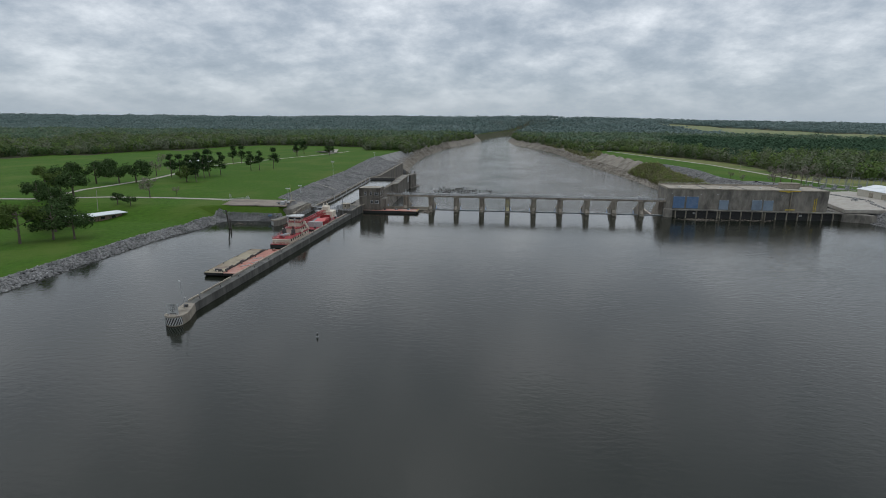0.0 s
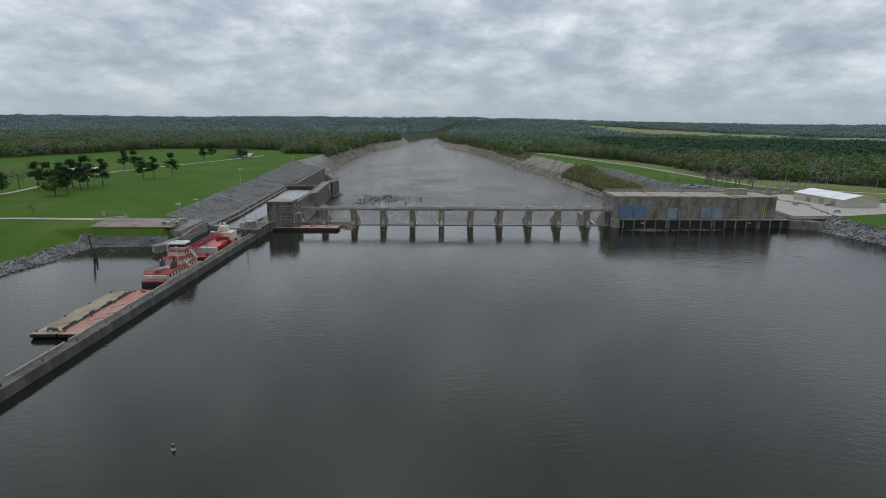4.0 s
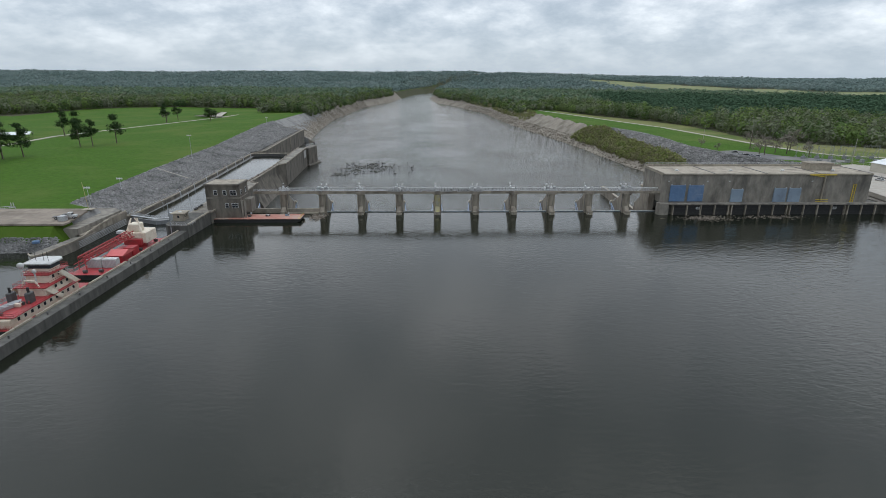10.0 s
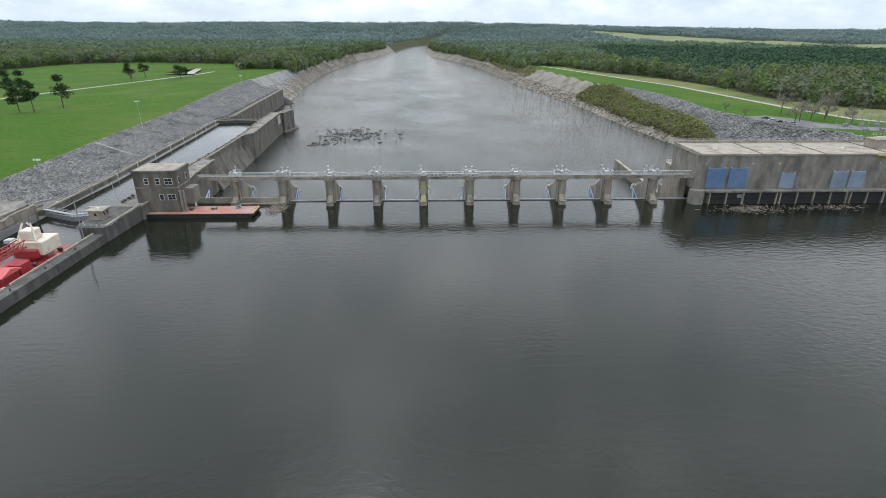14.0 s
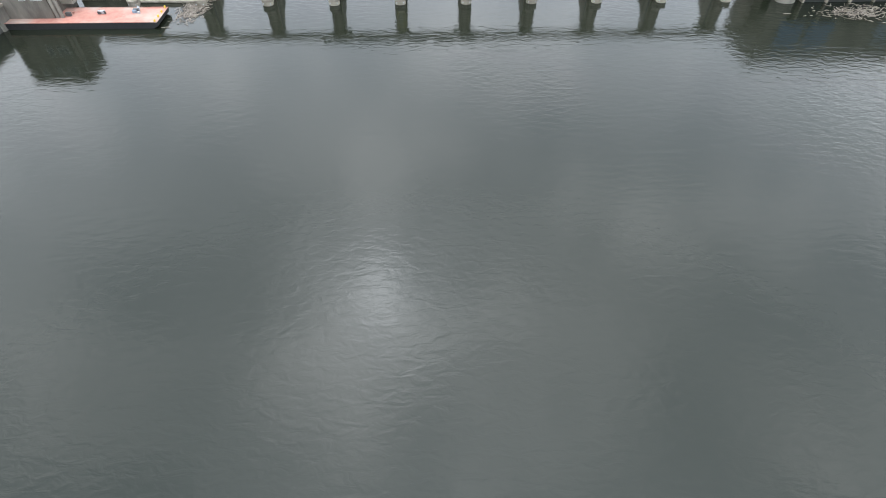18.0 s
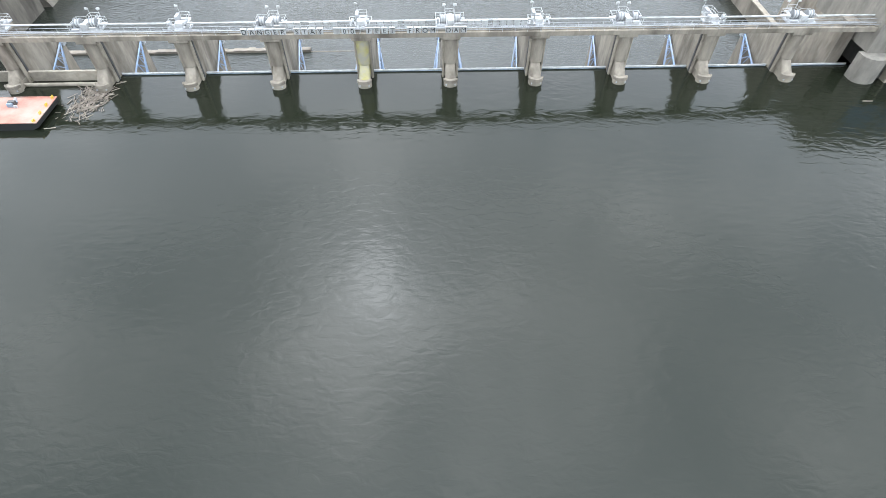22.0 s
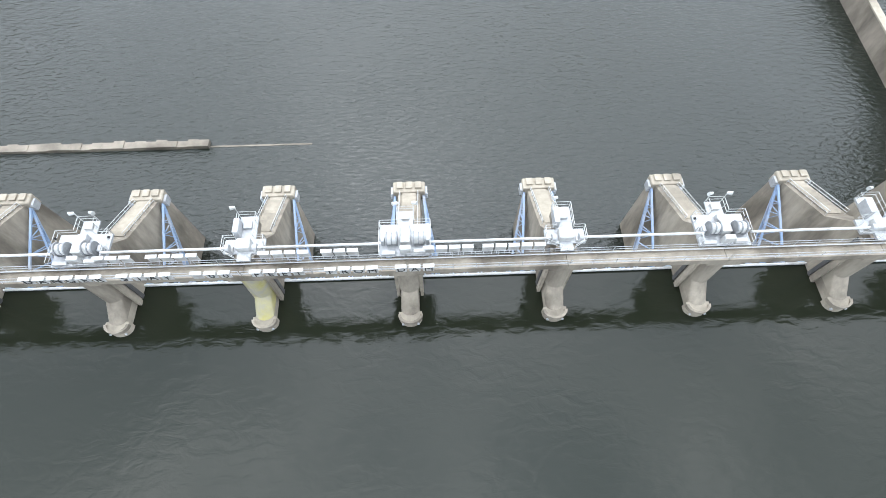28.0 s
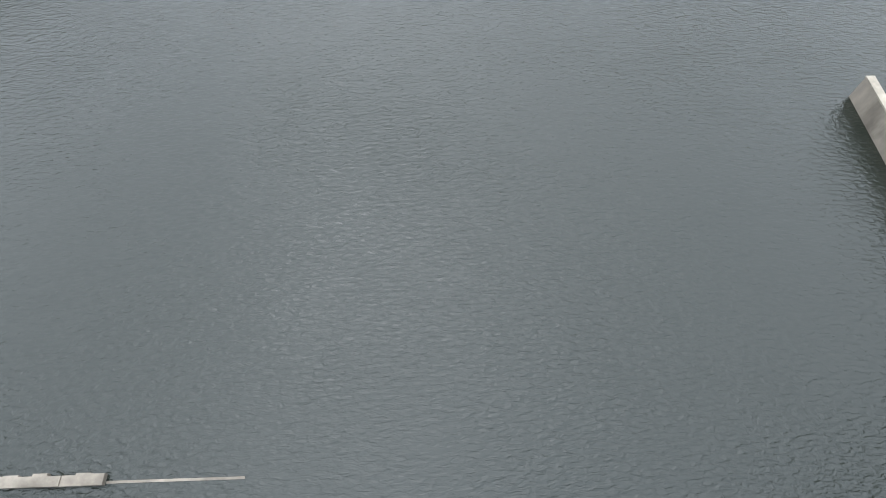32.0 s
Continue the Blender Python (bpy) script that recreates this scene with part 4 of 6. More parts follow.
box(bm, x - 0.5, y - 1, 1.6, x + 0.5, y + 1, 4.6)
part("signal_box", bm, DARK, LW)

LL = thing("lock_land_wall", "concrete lock wall along the riprap bank", "lock wall", kind="structure")
bm = B()
prism(bm, [(-157.4, -22), (-155.6, -14), (-156.3, 45), (-156.3, 246), (-149.3, 271), (-149.0, 375), (-148.2, 515), (-153.2, 515), (-154.0, 375), (-154.3, 271), (-160.2, 246), (-160.2, 45), (-160.2, -22)], -20, 2.2)
part("wall_body", bm, STAINED, LL)
for pts in ([(-155.9, -14), (-156.6, 45)], [(-156.6, 45), (-156.6, 246)], [(-160.0, -14), (-160.0, 45)], [(-160.0, 45), (-160.0, 246)], [(-156.6, 246), (-149.6, 271)], [(-149.6, 271), (-149.3, 375)], [(-149.3, 375), (-148.5, 515)], [(-157.6, -22), (-155.9, -14)]):
    (xa, ya), (xb, yb) = pts
    bm = B()
    beam(bm, (xa, ya, 2.5), (xb, yb, 2.5), 0.5, 0.6)
    part("parapet", bm, CONCRETE_LIGHT, LL)
# machinery recesses: low walled aprons against the bank
for y0, y1 in ((36, 88), (150, 198), (236, 250)):
    bm = B()
    prism(bm, [(-160.2, y0), (-160.2, y1), (-165.8, y1 - 5), (-165.8, y0 + 8)], 0.5, 2.9)
    part("apron", bm, CONCRETE_DARK, LL)
    bm = B()
    beam(bm, (-165.8, y0 + 8, 3.4), (-165.8, y1 - 5, 3.4), 0.5, 1.6)
    beam(bm, (-160.4, y0, 3.0), (-165.8, y0 + 8, 3.0), 0.5, 1.0)
    part("apron_wall", bm, CONCRETE_LIGHT, LL)
for y in range(-6, 240, 27):
    bm = B()
    box(bm, -156.6, y, -2, -156.1, y + 1.3, 3.0)
    for z in (0.4, 1.1, 1.8):
        box(bm, -156.2, y + 0.1, z, -155.9, y + 1.2, z + 0.2)
    part("ladder_recess", bm, GALV, LL)
bm = B()
rails(bm, [(-158.3, -12, 2.2), (-158.3, 45, 2.2), (-158.3, 246, 2.2)], 1.1, 0.05, 4.0)
part("railing", bm, GALV, LL)
bm = B()
rod(bm, (-147.2, 398, -16), (-147.2, 398, 6.0), 0.3, 8)
part("pile_gauge", bm, CONCRETE_LIGHT, LL)

# lower gates closed, with a walkway on top
for nm, y in (("lock_gate", 245.0),):
    g = thing(nm, "closed steel mitre lock gate with a walkway on top", "lock gate", at=(0, 0, 0))
    for s, (xa, xb) in ((0, (-156.3, -143.2)), (1, (-126.2, -143.2))):
        bm = B()
        beam(bm, (xa, y, -6.2), (xb, y + 4, -6.2), 0.9, 16.0)
        part("gate_leaf", bm, DARK, g)
        bm = B()
        beam(bm, (xa, y, 2.1), (xb, y + 4, 2.1), 1.6, 0.4)
        rails(bm, [(xa, y + 0.7, 2.3), (xb, y + 4.7, 2.3)], 1.0, 0.05, 3)
        part("walkway", bm, CONCRETE_LIGHT, g)


def lean(t):
    """Below the control house the lock bears off a little from the dam's square."""
    for c in t.children:
        for v in c.data.vertices:
            v.co.x -= 0.05 * max(0.0, v.co.y / LONG - 45)


for t in (LW, LL, g):
    lean(t)
# upper sill bridge and gate leaves by the approach
g = thing("lock_gate", "grey steel upper lock gate with walkway and slotted leaves", "lock gate")
for xa, ya, xb, yb in ((-155.6, -16, -142, -24), (-127.8, -18, -142, -24)):
    bm = B()
    beam(bm, (xa, ya, -1.0), (xb, yb, -1.0), 0.8, 5.4)
    part("gate_leaf", bm, STEEL, g)
    bm = B()
    beam(bm, (xa, ya, 2.6), (xb, yb, 2.6), 1.4, 0.3)
    rails(bm, [(xa, ya - 0.6, 2.7), (xb, yb - 0.6, 2.7)], 1.1, 0.05, 2.5)
    rails(bm, [(xa, ya + 0.6, 2.7), (xb, yb + 0.6, 2.7)], 1.1, 0.05, 2.5)
    part("walkway", bm, GALV, g)
for x in (-136.5, -134.2):
    bm = B()
    box(bm, x, -22.4, -1, x + 1.6, -21.5, 5.0)
    for z in (0.2, 1.6, 3.0):
        box(bm, x + 0.2, -22.5, z, x + 1.4, -22.4, z + 0.9)
    part("slot_frame", bm, GALV, g)

# control house
ch = thing("control_house", "two-storey grey concrete lock control house with flat roof", "control house", at=(-113.9, -9.5, 5))
bm = B()
box(bm, -7.4, -7.5, -8, 7.4, 7.5, 11.1)
part("wall", bm, STAINED, ch)
bm = B()
box(bm, -7.8, -7.9, 11.1, 7.8, 7.9, 11.8, 0.05)
rf = part("roof", bm, STAINED, ch)
bm = B()
box(bm, -7.0, -7.1, 11.8, 7.0, 7.1, 11.86)
part("roof_gravel", bm, CONCRETE_LIGHT, rf)
bm = B()
rod(bm, (6.8, -2, 11.8), (6.8, -2, 14.4), 0.07, 6)
part("mast", bm, GALV, rf)
bm = B()
box(bm, -7.5, -7.6, 5.4, 7.5, 7.6, 5.9)
part("string_course", bm, CONCRETE_DARK, ch)


def window(parent, x, z, w, h, n, face):
    bm = B()
    p0 = (x - w / 2 - 0.15, z - 0.15, x + w / 2 + 0.15, z + h + 0.15)
    if face == "front":
        box(bm, p0[0], -7.66, p0[1], p0[2], -7.48, p0[3])
    else:
        box(bm, 7.38, p0[0], p0[1], 7.56, p0[2], p0[3])
    wd = part("window", bm, WHITE, parent, "white framed window")
    nz = 2
    for i in range(n):
        for j in range(nz):
            a, b = x - w / 2 + w * i / n + 0.06, x - w / 2 + w * (i + 1) / n - 0.06
            c, d = z + h * j / nz + 0.06, z + h * (j + 1) / nz - 0.06
            bm = B()
            if face == "front":
                box(bm, a, -7.7, c, b, -7.66, d)
            else:
                box(bm, 7.56, a, c, 7.6, b, d)
            part("pane", bm, GLASS, wd)


for x, z, w, n in ((-3.0, 7.0, 1.4, 1), (1.0, 7.0, 1.4, 1), (4.8, 7.0, 2.6, 2), (1.5, 1.2, 1.4, 1), (5.0, 1.2, 2.6, 2)):
    window(ch, x, z, w, 2.0, n, "front")
for y, z in ((-4.5, 7.0), (3.5, 7.0)):
    window(ch, y, z, 1.5, 2.0, 1, "side")
bm = B()
box(bm, 7.4, -1, -2, 10.5, 6.5, 4.0, 0.05)
box(bm, 7.6, -7.3, -9, 8.4, -6.5, 4.6)
box(bm, 8.9, -7.3, -9, 9.5, -6.5, 4.6)
part("side_block", bm, CONCRETE_DARK, ch)

gh = thing("gate_house", "small concrete gate house with a pale flat roof", "gate house", at=(-126, -37.5, 4.95))
bm = B()
box(bm, -2.2, -2.8, 0, 2.2, 2.8, 3.0)
part("wall", bm, CONCRETE_LIGHT, gh)
bm = B()
box(bm, -2.9, -3.6, 3.0, 2.9, 3.6, 3.35, 0.03)
part("roof", bm, CONCRETE_LIGHT, gh)
bm = B()
bmesh.ops.create_uvsphere(bm, u_segments=10, v_segments=6, radius=0.8, matrix=Matrix.Translation((0, 0, 3.35)) @ Matrix.Diagonal((1, 1, 0.4, 1)))
part("roof_vent", bm, WHITE, gh)
for y in (-1.2, 1.0):
    bm = B()
    box(bm, 2.2, y - 0.35, 1.3, 2.28, y + 0.35, 2.3)
    part("window", bm, GLASS, gh)
bm = B()
box(bm, -0.4, -2.88, 1.3, 0.4, -2.8, 2.2)
part("window", bm, GLASS, gh)
bm = B()
rails(bm, [(-128, -45.5, 4.95), (-125.6, -49.4, 4.95), (-118, -49.6, 4.95), (-118, -44, 4.95)], 1.1, 0.05, 1.8)
solid("railing", bm, GALV, "grey pipe railing round the approach block corner", "railing")


# winches and clutter on the river wall
def winch(x, y):
    w = thing("lock_winch", "small dark winch machine on the lock wall", "winch", at=(x, y, 5.0), group="wall winches")
    bm = B()
    box(bm, -0.7, -0.5, 0, 0.7, 0.5, 0.4, 0.05)
    part("base", bm, CONCRETE_LIGHT, w)
    bm = B()
    rod(bm, (-0.5, 0, 0.8), (0.5, 0, 0.8), 0.45, 12)
    part("drum", bm, DARK, w)
    return w


for y in (-18, -15.5, -12, -8):
    winch(-126.5 + 0.2 * math.sin(y), y)
bm = B()
rod(bm, (-126.8, -20, 5), (-128.3, -19, 13.5), 0.1, 6)
solid("boom_pole", bm, GALV, "thin leaning grey boom pole on the lock wall", "pole")


# guide walls
gw = thing("guide_wall", "long low concrete guide wall with a kerb and striped nose", "guide wall", kind="structure")
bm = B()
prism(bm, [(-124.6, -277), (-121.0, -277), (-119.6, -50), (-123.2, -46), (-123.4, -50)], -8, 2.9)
part("wall_body", bm, CONCRETE_SHADE, gw)
nose = [(-121.0, -277), (-124.6, -277), (-123.8, -287)] + [(-120.9 + 2.75 * math.cos(a), -292.0 + 2.75 * math.sin(a)) for a in np.linspace(radians(170), radians(350), 14)] + [(-118.3, -287)]
bm = B()
prism(bm, nose[::1], -8, 2.9)
bmesh.ops.recalc_face_normals(bm, faces=bm.faces[:])
part("nose", bm, CONCRETE, gw)
bm = B()
ring = [(-120.9 + 2.85 * math.cos(a), -292.0 + 2.85 * math.sin(a)) for a in np.linspace(radians(165), radians(355), 14)]
inn = [(-120.9 + 2.3 * math.cos(a), -292.0 + 2.3 * math.sin(a)) for a in np.linspace(radians(165), radians(355), 14)]
prism(bm, ring + inn[::-1], 2.9, 3.3)
bmesh.ops.recalc_face_normals(bm, faces=bm.faces[:])
part("nose_kerb", bm, CONCRETE_LIGHT, gw)
bm = B()
rr = 2.8
prism(bm, [(-120.9 + rr * math.cos(a), -292.0 + rr * math.sin(a)) for a in np.linspace(radians(165), radians(355), 20)], 0.35, 2.75)
part("nose_paint", bm, WHITE, gw, "white painted band on the nose")
for i in range(-3, 13):
    a0, a1 = radians(165 + i * 17), radians(165 + i * 17 + 26)
    bm = B()
    n = 6
    v = []
    for j in range(n + 1):
        f = j / n
        a = a0 + (a1 - a0) * f
        for da in (0, radians(8)):
            aa = min(max(a + da, radians(165)), radians(355))
            v.append(bm.verts.new((-120.9 + 2.83 * math.cos(aa), -292.0 + 2.83 * math.sin(aa), 0.38 + 2.34 * f)))
    for j in range(n):
        bm.faces.new((v[2 * j], v[2 * j + 1], v[2 * j + 3], v[2 * j + 2]))
    part("stripe", bm, BLACK, gw, "black diagonal hazard stripe")
for i in range(24):
    y0 = -275 + i * 9.35
    xo = -124.4 + (y0 + 277) * (1.4 / 227)
    bm = B()
    box(bm, -0.25, 0, 0, 0.25, 8.9 if i % 3 else 7.3, 0.55, 0.03)
    part("kerb_beam", bm, CONCRETE_LIGHT, gw, at=(xo + 0.1, y0, 2.9), rot=(0, 0, -0.45))
for i in range(13):
    y0 = -271 + i * 17
    bm = B()
    rod(bm, (0, 0, 0), (0, 0, 0.75), 0.22, 8)
    part("bollard", bm, DARK, gw, at=(-122.2 + (y0 + 277) * (1.4 / 227), y0, 2.9))
# the white navigation board and light on the nose
nb = thing("navigation_board", "square white navigation board with a cross-hair mark on posts", "sign", at=(-120.9, -292.4, 2.9))
bm = B()
for s in (-1.4, 1.4):
    rod(bm, (s, 0.1, 0), (s, 0.1, 3.2), 0.08, 6)
part("post", bm, GALV, nb)
bm = B()
box(bm, -1.9, -0.1, 0.5, 1.9, 0, 3.9, 0.02)
part("panel", bm, WHITE, nb)
bm = B()
for k in range(16):
    a, b = k * math.pi / 8, (k + 1) * math.pi / 8
    beam(bm, (0.8 * math.cos(a), -0.13, 2.15 + 0.8 * math.sin(a)), (0.8 * math.cos(b), -0.13, 2.15 + 0.8 * math.sin(b)), 0.12, 0.04)
beam(bm, (-1.1, -0.13, 2.15), (1.1, -0.13, 2.15), 0.1, 0.04)
beam(bm, (0, -0.13, 1.05), (0, -0.13, 3.25), 0.1, 0.04)
box(bm, -0.8, -0.13, 3.45, 0.8, -0.1, 3.65)
box(bm, -1.1, -0.13, 0.7, 1.1, -0.1, 0.88)
part("mark", bm, DARK, nb)
lamp = thing("light_pole", "tall thin light pole with a white lamp on the wall nose", "light pole", at=(-121.6, -283, 2.9))
bm = B()
rod(bm, (0, 0, 0), (-0.6, -0.5, 9.0), 0.09, 6, 0.06)
part("pole", bm, GALV, lamp)
bm = B()
box(bm, -1.0, -0.8, 8.9, -0.4, -0.3, 9.3, 0.05)
part("lamp_head", bm, WHITE, lamp)
bm = B()
box(bm, 0.0, -0.2, 3.2, 0.7, 0.2, 3.6)
part("control_box", bm, WHITE, lamp)
bm = B()
box(bm, -0.8, 0.6, 0, 0.4, 1.6, 0.9, 0.05)
part("cabinet", bm, DARK, lamp)

gl = thing("land_guide_wall", "stepped concrete guide wall with slotted sides and striped nose", "guide wall", kind="structure")
bm = B()
prism(bm, [(-160.5, -90), (-157.5, -94), (-155.5, -91), (-154.0, -72), (-155.2, -22), (-161.0, -22), (-158.0, -60)], -8, 3.2)
part("wall_body", bm, CONCRETE_DARK, gl)
for y0, y1, z1 in ((-62, -52, 4.0), (-52, -42, 4.8), (-42, -22, 5.4)):
    bm = B()
    prism(bm, [(-154.6, y0), (-155.0, y1), (-158.2, y1), (-157.6, y0)], 3.2, z1)
    part("step", bm, CONCRETE, gl)
pts = [(-160.3, -90.2, 3.6), (-157.4, -93.8, 3.6), (-155.5, -91, 3.6), (-154.1, -72, 3.6), (-154.6, -62, 3.6), (-154.8, -58, 4.4), (-155, -52, 4.4), (-155, -48, 5.2), (-155.1, -42, 5.2), (-155.2, -38, 5.8), (-155.4, -22, 5.8)]
for a, b in zip(pts, pts[1:]):
    bm = B()
    beam(bm, a, b, 0.5, 0.5)
    part("kerb_beam", bm, CONCRETE_LIGHT, gl)
for i in range(11):
    a, b = np.array(pts[0][:2]), np.array(pts[1][:2])
    f0 = i / 11
    p0 = a + (b - a) * f0
    p1 = a + (b - a) * min(1, f0 + 0.16)
    bm = B()
    beam(bm, (p0[0] - 0.1, p0[1] - 0.1, 0.5), (p1[0] - 0.1, p1[1] - 0.1, 2.9), 0.28, 0.1)
    part("stripe", bm, WHITE, gl, "white diagonal hazard stripe")
for y in range(-68, -24, 4):
    bm = B()
    for z in np.arange(0.4, 3.0, 0.55):
        beam(bm, (-153.95 - (y + 72) * 0.02, y, z), (-153.95 - (y + 68) * 0.02, y + 3.6, z), 0.14, 0.18)
    part("slot_bars", bm, GALV, gl)

# ---- craft moored along the wall ----


def deck_barge(x0, y0, x1, y1, z1, mat, label):
    b = thing("deck_barge", label, "barge", at=((x0 + x1) / 2, (y0 + y1) / 2, 0), group="deck barges")
    w, l = (x1 - x0) / 2, (y1 - y0) / 2
    bm = B()
    if w > l:
        side_pts = [(-w, z1 - 0.9), (-w + 3, -0.7), (w - 3, -0.7), (w, z1 - 0.9), (w, z1 - 0.05), (-w, z1 - 0.05)]
        a = [bm.verts.new((x, -l, z)) for x, z in side_pts]
        c = [bm.verts.new((x, l, z)) for x, z in side_pts]
        bm.faces.new(a)
        bm.faces.new(c[::-1])
        for i in range(6):
            j = (i + 1) % 6
            bm.faces.new((a[j], a[i], c[i], c[j]))
        bmesh.ops.recalc_face_normals(bm, faces=bm.faces[:])
    else:
        side(bm, [(-l, z1 - 0.9), (-l + 3, -0.7), (l - 3, -0.7), (l, z1 - 0.9), (l, z1 - 0.05), (-l, z1 - 0.05)], -w, w)
    part("hull", bm, BLACK, b, "black painted steel hull")
    bm = B()
    box(bm, -w, -l, z1 - 0.05, w, l, z1 + 0.03)
    part("deck", bm, mat, b)
    bm = B()
    for s in (-1, 1):
        box(bm, s * w - 0.1, -l, z1 + 0.03, s * w + 0.1, l, z1 + 0.16)
        box(bm, -w, s * l - 0.1, z1 + 0.03, w, s * l + 0.1, z1 + 0.16)
    part("edge_rail", bm, mat, b)
    for sx in (-1, 1):
        for sy in (-0.9, -0.3, 0.3, 0.9):
            for d in (-0.3, 0.3):
                bm = rod(B(), (sx * (w - 0.6), sy * l + d, z1), (sx * (w - 0.6), sy * l + d, z1 + 0.6), 0.14, 8)
                part("bitt", bm, YELLOW if mat is RUSTY and w > l else DARK, b)
    return b


wb = deck_barge(-119.0, -20.6, -79.8, -9.2, 1.55, RUSTY, "rusty red work barge moored before the closed bays")
db1 = deck_barge(-132.6, -227.5, -125.0, -173.5, 1.6, RUSTY, "flat rusty red deck barge along the guide wall")
db2 = deck_barge(-140.8, -227.5, -133.2, -174.5, 1.6, TANDECK, "flat dusty tan deck barge moored outboard")
rng = random.Random(3)


def clutter(x, y, z, n, mats, label, name="machinery"):
    t = thing(name, label, "machinery", at=(x, y, z))
    for i in range(n):
        bm = B()
        dx, dy = rng.uniform(-1.2, 1.2), rng.uniform(-1.0, 1.0)
        if i % 2:
            rod(bm, (dx, dy, 0.3), (dx + rng.uniform(-0.9, 0.9), dy + rng.uniform(-0.9, 0.9), rng.uniform(0.4, 1.2)), rng.uniform(0.12, 0.3), 8)
        else:
            s = rng.uniform(0.3, 0.7)
            box(bm, dx - s, dy - s * 0.7, 0, dx + s, dy + s * 0.7, s * 1.4, 0.05)
        part("piece", bm, mats[i % len(mats)], t)
    return t


clutter(-95.5, -14, 1.58, 6, (DARK, GALV, DARK), "dark pump set and hoses standing on the work barge", "pump_set")
clutter(-87, -13.0, 1.58, 6, (DARK, BLUE_GREY, GALV), "small compressor with hoses on the work barge", "compressor")
clutter(-104, -14.5, 1.58, 4, (DARK, RUSTY), "coil of rusty cable on the work barge", "cable_coil")
# chain-like coaming and winches between the deck barges
for y in range(-224, -178, 4):
    bm = B()
    box(bm, -0.18, 0, 0, 0.18, 3.3, 0.7 + 0.3 * (y % 3), 0.05)
    tagged(solid("spill_rail", bm, DARK, "dark steel spill rail section between two barges", "spill rail", at=(-132.9, y, 1.62)), group="spill rails")
clutter(-136.5, -224.0, 1.63, 7, (DARK, CREAM, DARK), "pale winch machinery at the barge corner", "deck_winch")
clutter(-129, -176.5, 1.63, 6, (DARK, RUSTY, DARK), "dark deck winches at the barge end", "deck_winch")
for i, (dx, dy) in enumerate(((-130.5, -214), (-128.6, -206), (-131.0, -198))):
    bm = B()
    rod(bm, (0, 0, 0.16), (2.8, 4.5, 0.16), 0.16, 8)
    tagged(solid("pipe_length", bm, WHITE, "pale pipe length lying on the barge deck", "pipe", at=(dx, dy, 1.62)), group="loose pipes")

# towboat
tb = thing("towboat", "cream and red river towboat with a high pilot house", "towboat", at=(-130.8, -139, 0))
bm = B()
prism(bm, [(-5.3, -22), (5.3, -22), (5.3, 15), (4.2, 20), (-4.2, 20), (-5.3, 15)], -0.8, 1.6)
part("hull", bm, BLACK, tb)
bm = B()
prism(bm, [(-5.3, -22), (5.3, -22), (5.3, 15), (4.2, 20), (-4.2, 20), (-5.3, 15)], 1.6, 1.75)
part("main_deck", bm, RED, tb)
for z0, z1, y0, y1, w in ((1.75, 4.3, -19, 14, 4.3), (4.5, 7.0, -2, 12, 3.8), (7.2, 9.6, 2, 11, 3.2)):
    bm = B()
    box(bm, -w, y0, z0, w, y1, z1, 0.08)
    hs = part("deckhouse", bm, CREAM, tb)
    bm = B()
    box(bm, -w - 0.6, y0 - 0.8, z1, w + 0.6, y1 + 0.8, z1 + 0.2)
    part("deck_edge", bm, RED, hs)
    for y in np.arange(y0 + 1.5, y1 - 1, 3.1):
        for s in (-1, 1):
            bm = B()
            box(bm, s * w - 0.04, y, z0 + 1.1, s * w + 0.04, y + 1.1, z0 + 2.0)
            part("window", bm, GLASS, hs)
    if y0 > -15:
        bm = B()
        rails(bm, [(-w - 0.5, y0 - 0.7, z1 + 0.2), (w + 0.5, y0 - 0.7, z1 + 0.2), (w + 0.5, y1 + 0.7, z1 + 0.2), (-w - 0.5, y1 + 0.7, z1 + 0.2), (-w - 0.5, y0 - 0.7, z1 + 0.2)], 1.0, 0.05, 2.0)
        part("railing", bm, RED, hs)
bm = B()
box(bm, -4.4, -20.9, 1.75, 4.4, -19.02, 4.1, 0.1)
part("stern_bulkhead", bm, CREAM, tb, "broad cream stern bulkhead")
bm = B()
rails(bm, [(-5.0, -21.6, 1.75), (5.0, -21.6, 1.75)], 1.0, 0.06, 1.5)
rails(bm, [(-5, -19.8, 4.5), (5, -19.8, 4.5), (5, -3, 4.5)], 1.0, 0.06, 2)
rails(bm, [(-5, -19.8, 4.5), (-5, -3, 4.5)], 1.0, 0.06, 2)
part("stern_rail", bm, RED, tb)
bm = B()
prism(bm, [(-3.0, 4), (3.0, 4), (3.0, 9), (2.0, 10.5), (-2.0, 10.5), (-3.0, 9)], 9.8, 12.3)
pilot = part("pilot_house", bm, CREAM, tb)
bm = B()
prism(bm, [(-3.06, 3.94), (3.06, 3.94), (3.06, 9.05), (2.05, 10.58), (-2.05, 10.58), (-3.06, 9.05)], 10.9, 11.9)
part("pilot_window", bm, GLASS, pilot, "band of dark pilot house windows")
bm = B()
prism(bm, [(-3.9, 2.6), (3.9, 2.6), (3.9, 9.5), (2.4, 11.6), (-2.4, 11.6), (-3.9, 9.5)], 12.3, 12.65)
part("pilot_roof", bm, WHITE, pilot)
for s in (-1.6, 0.6, 1.8):
    bm = B()
    rod(bm, (s, 6, 12.65), (s, 6, 15.4), 0.06, 6)
    part("antenna", bm, BLACK, pilot)
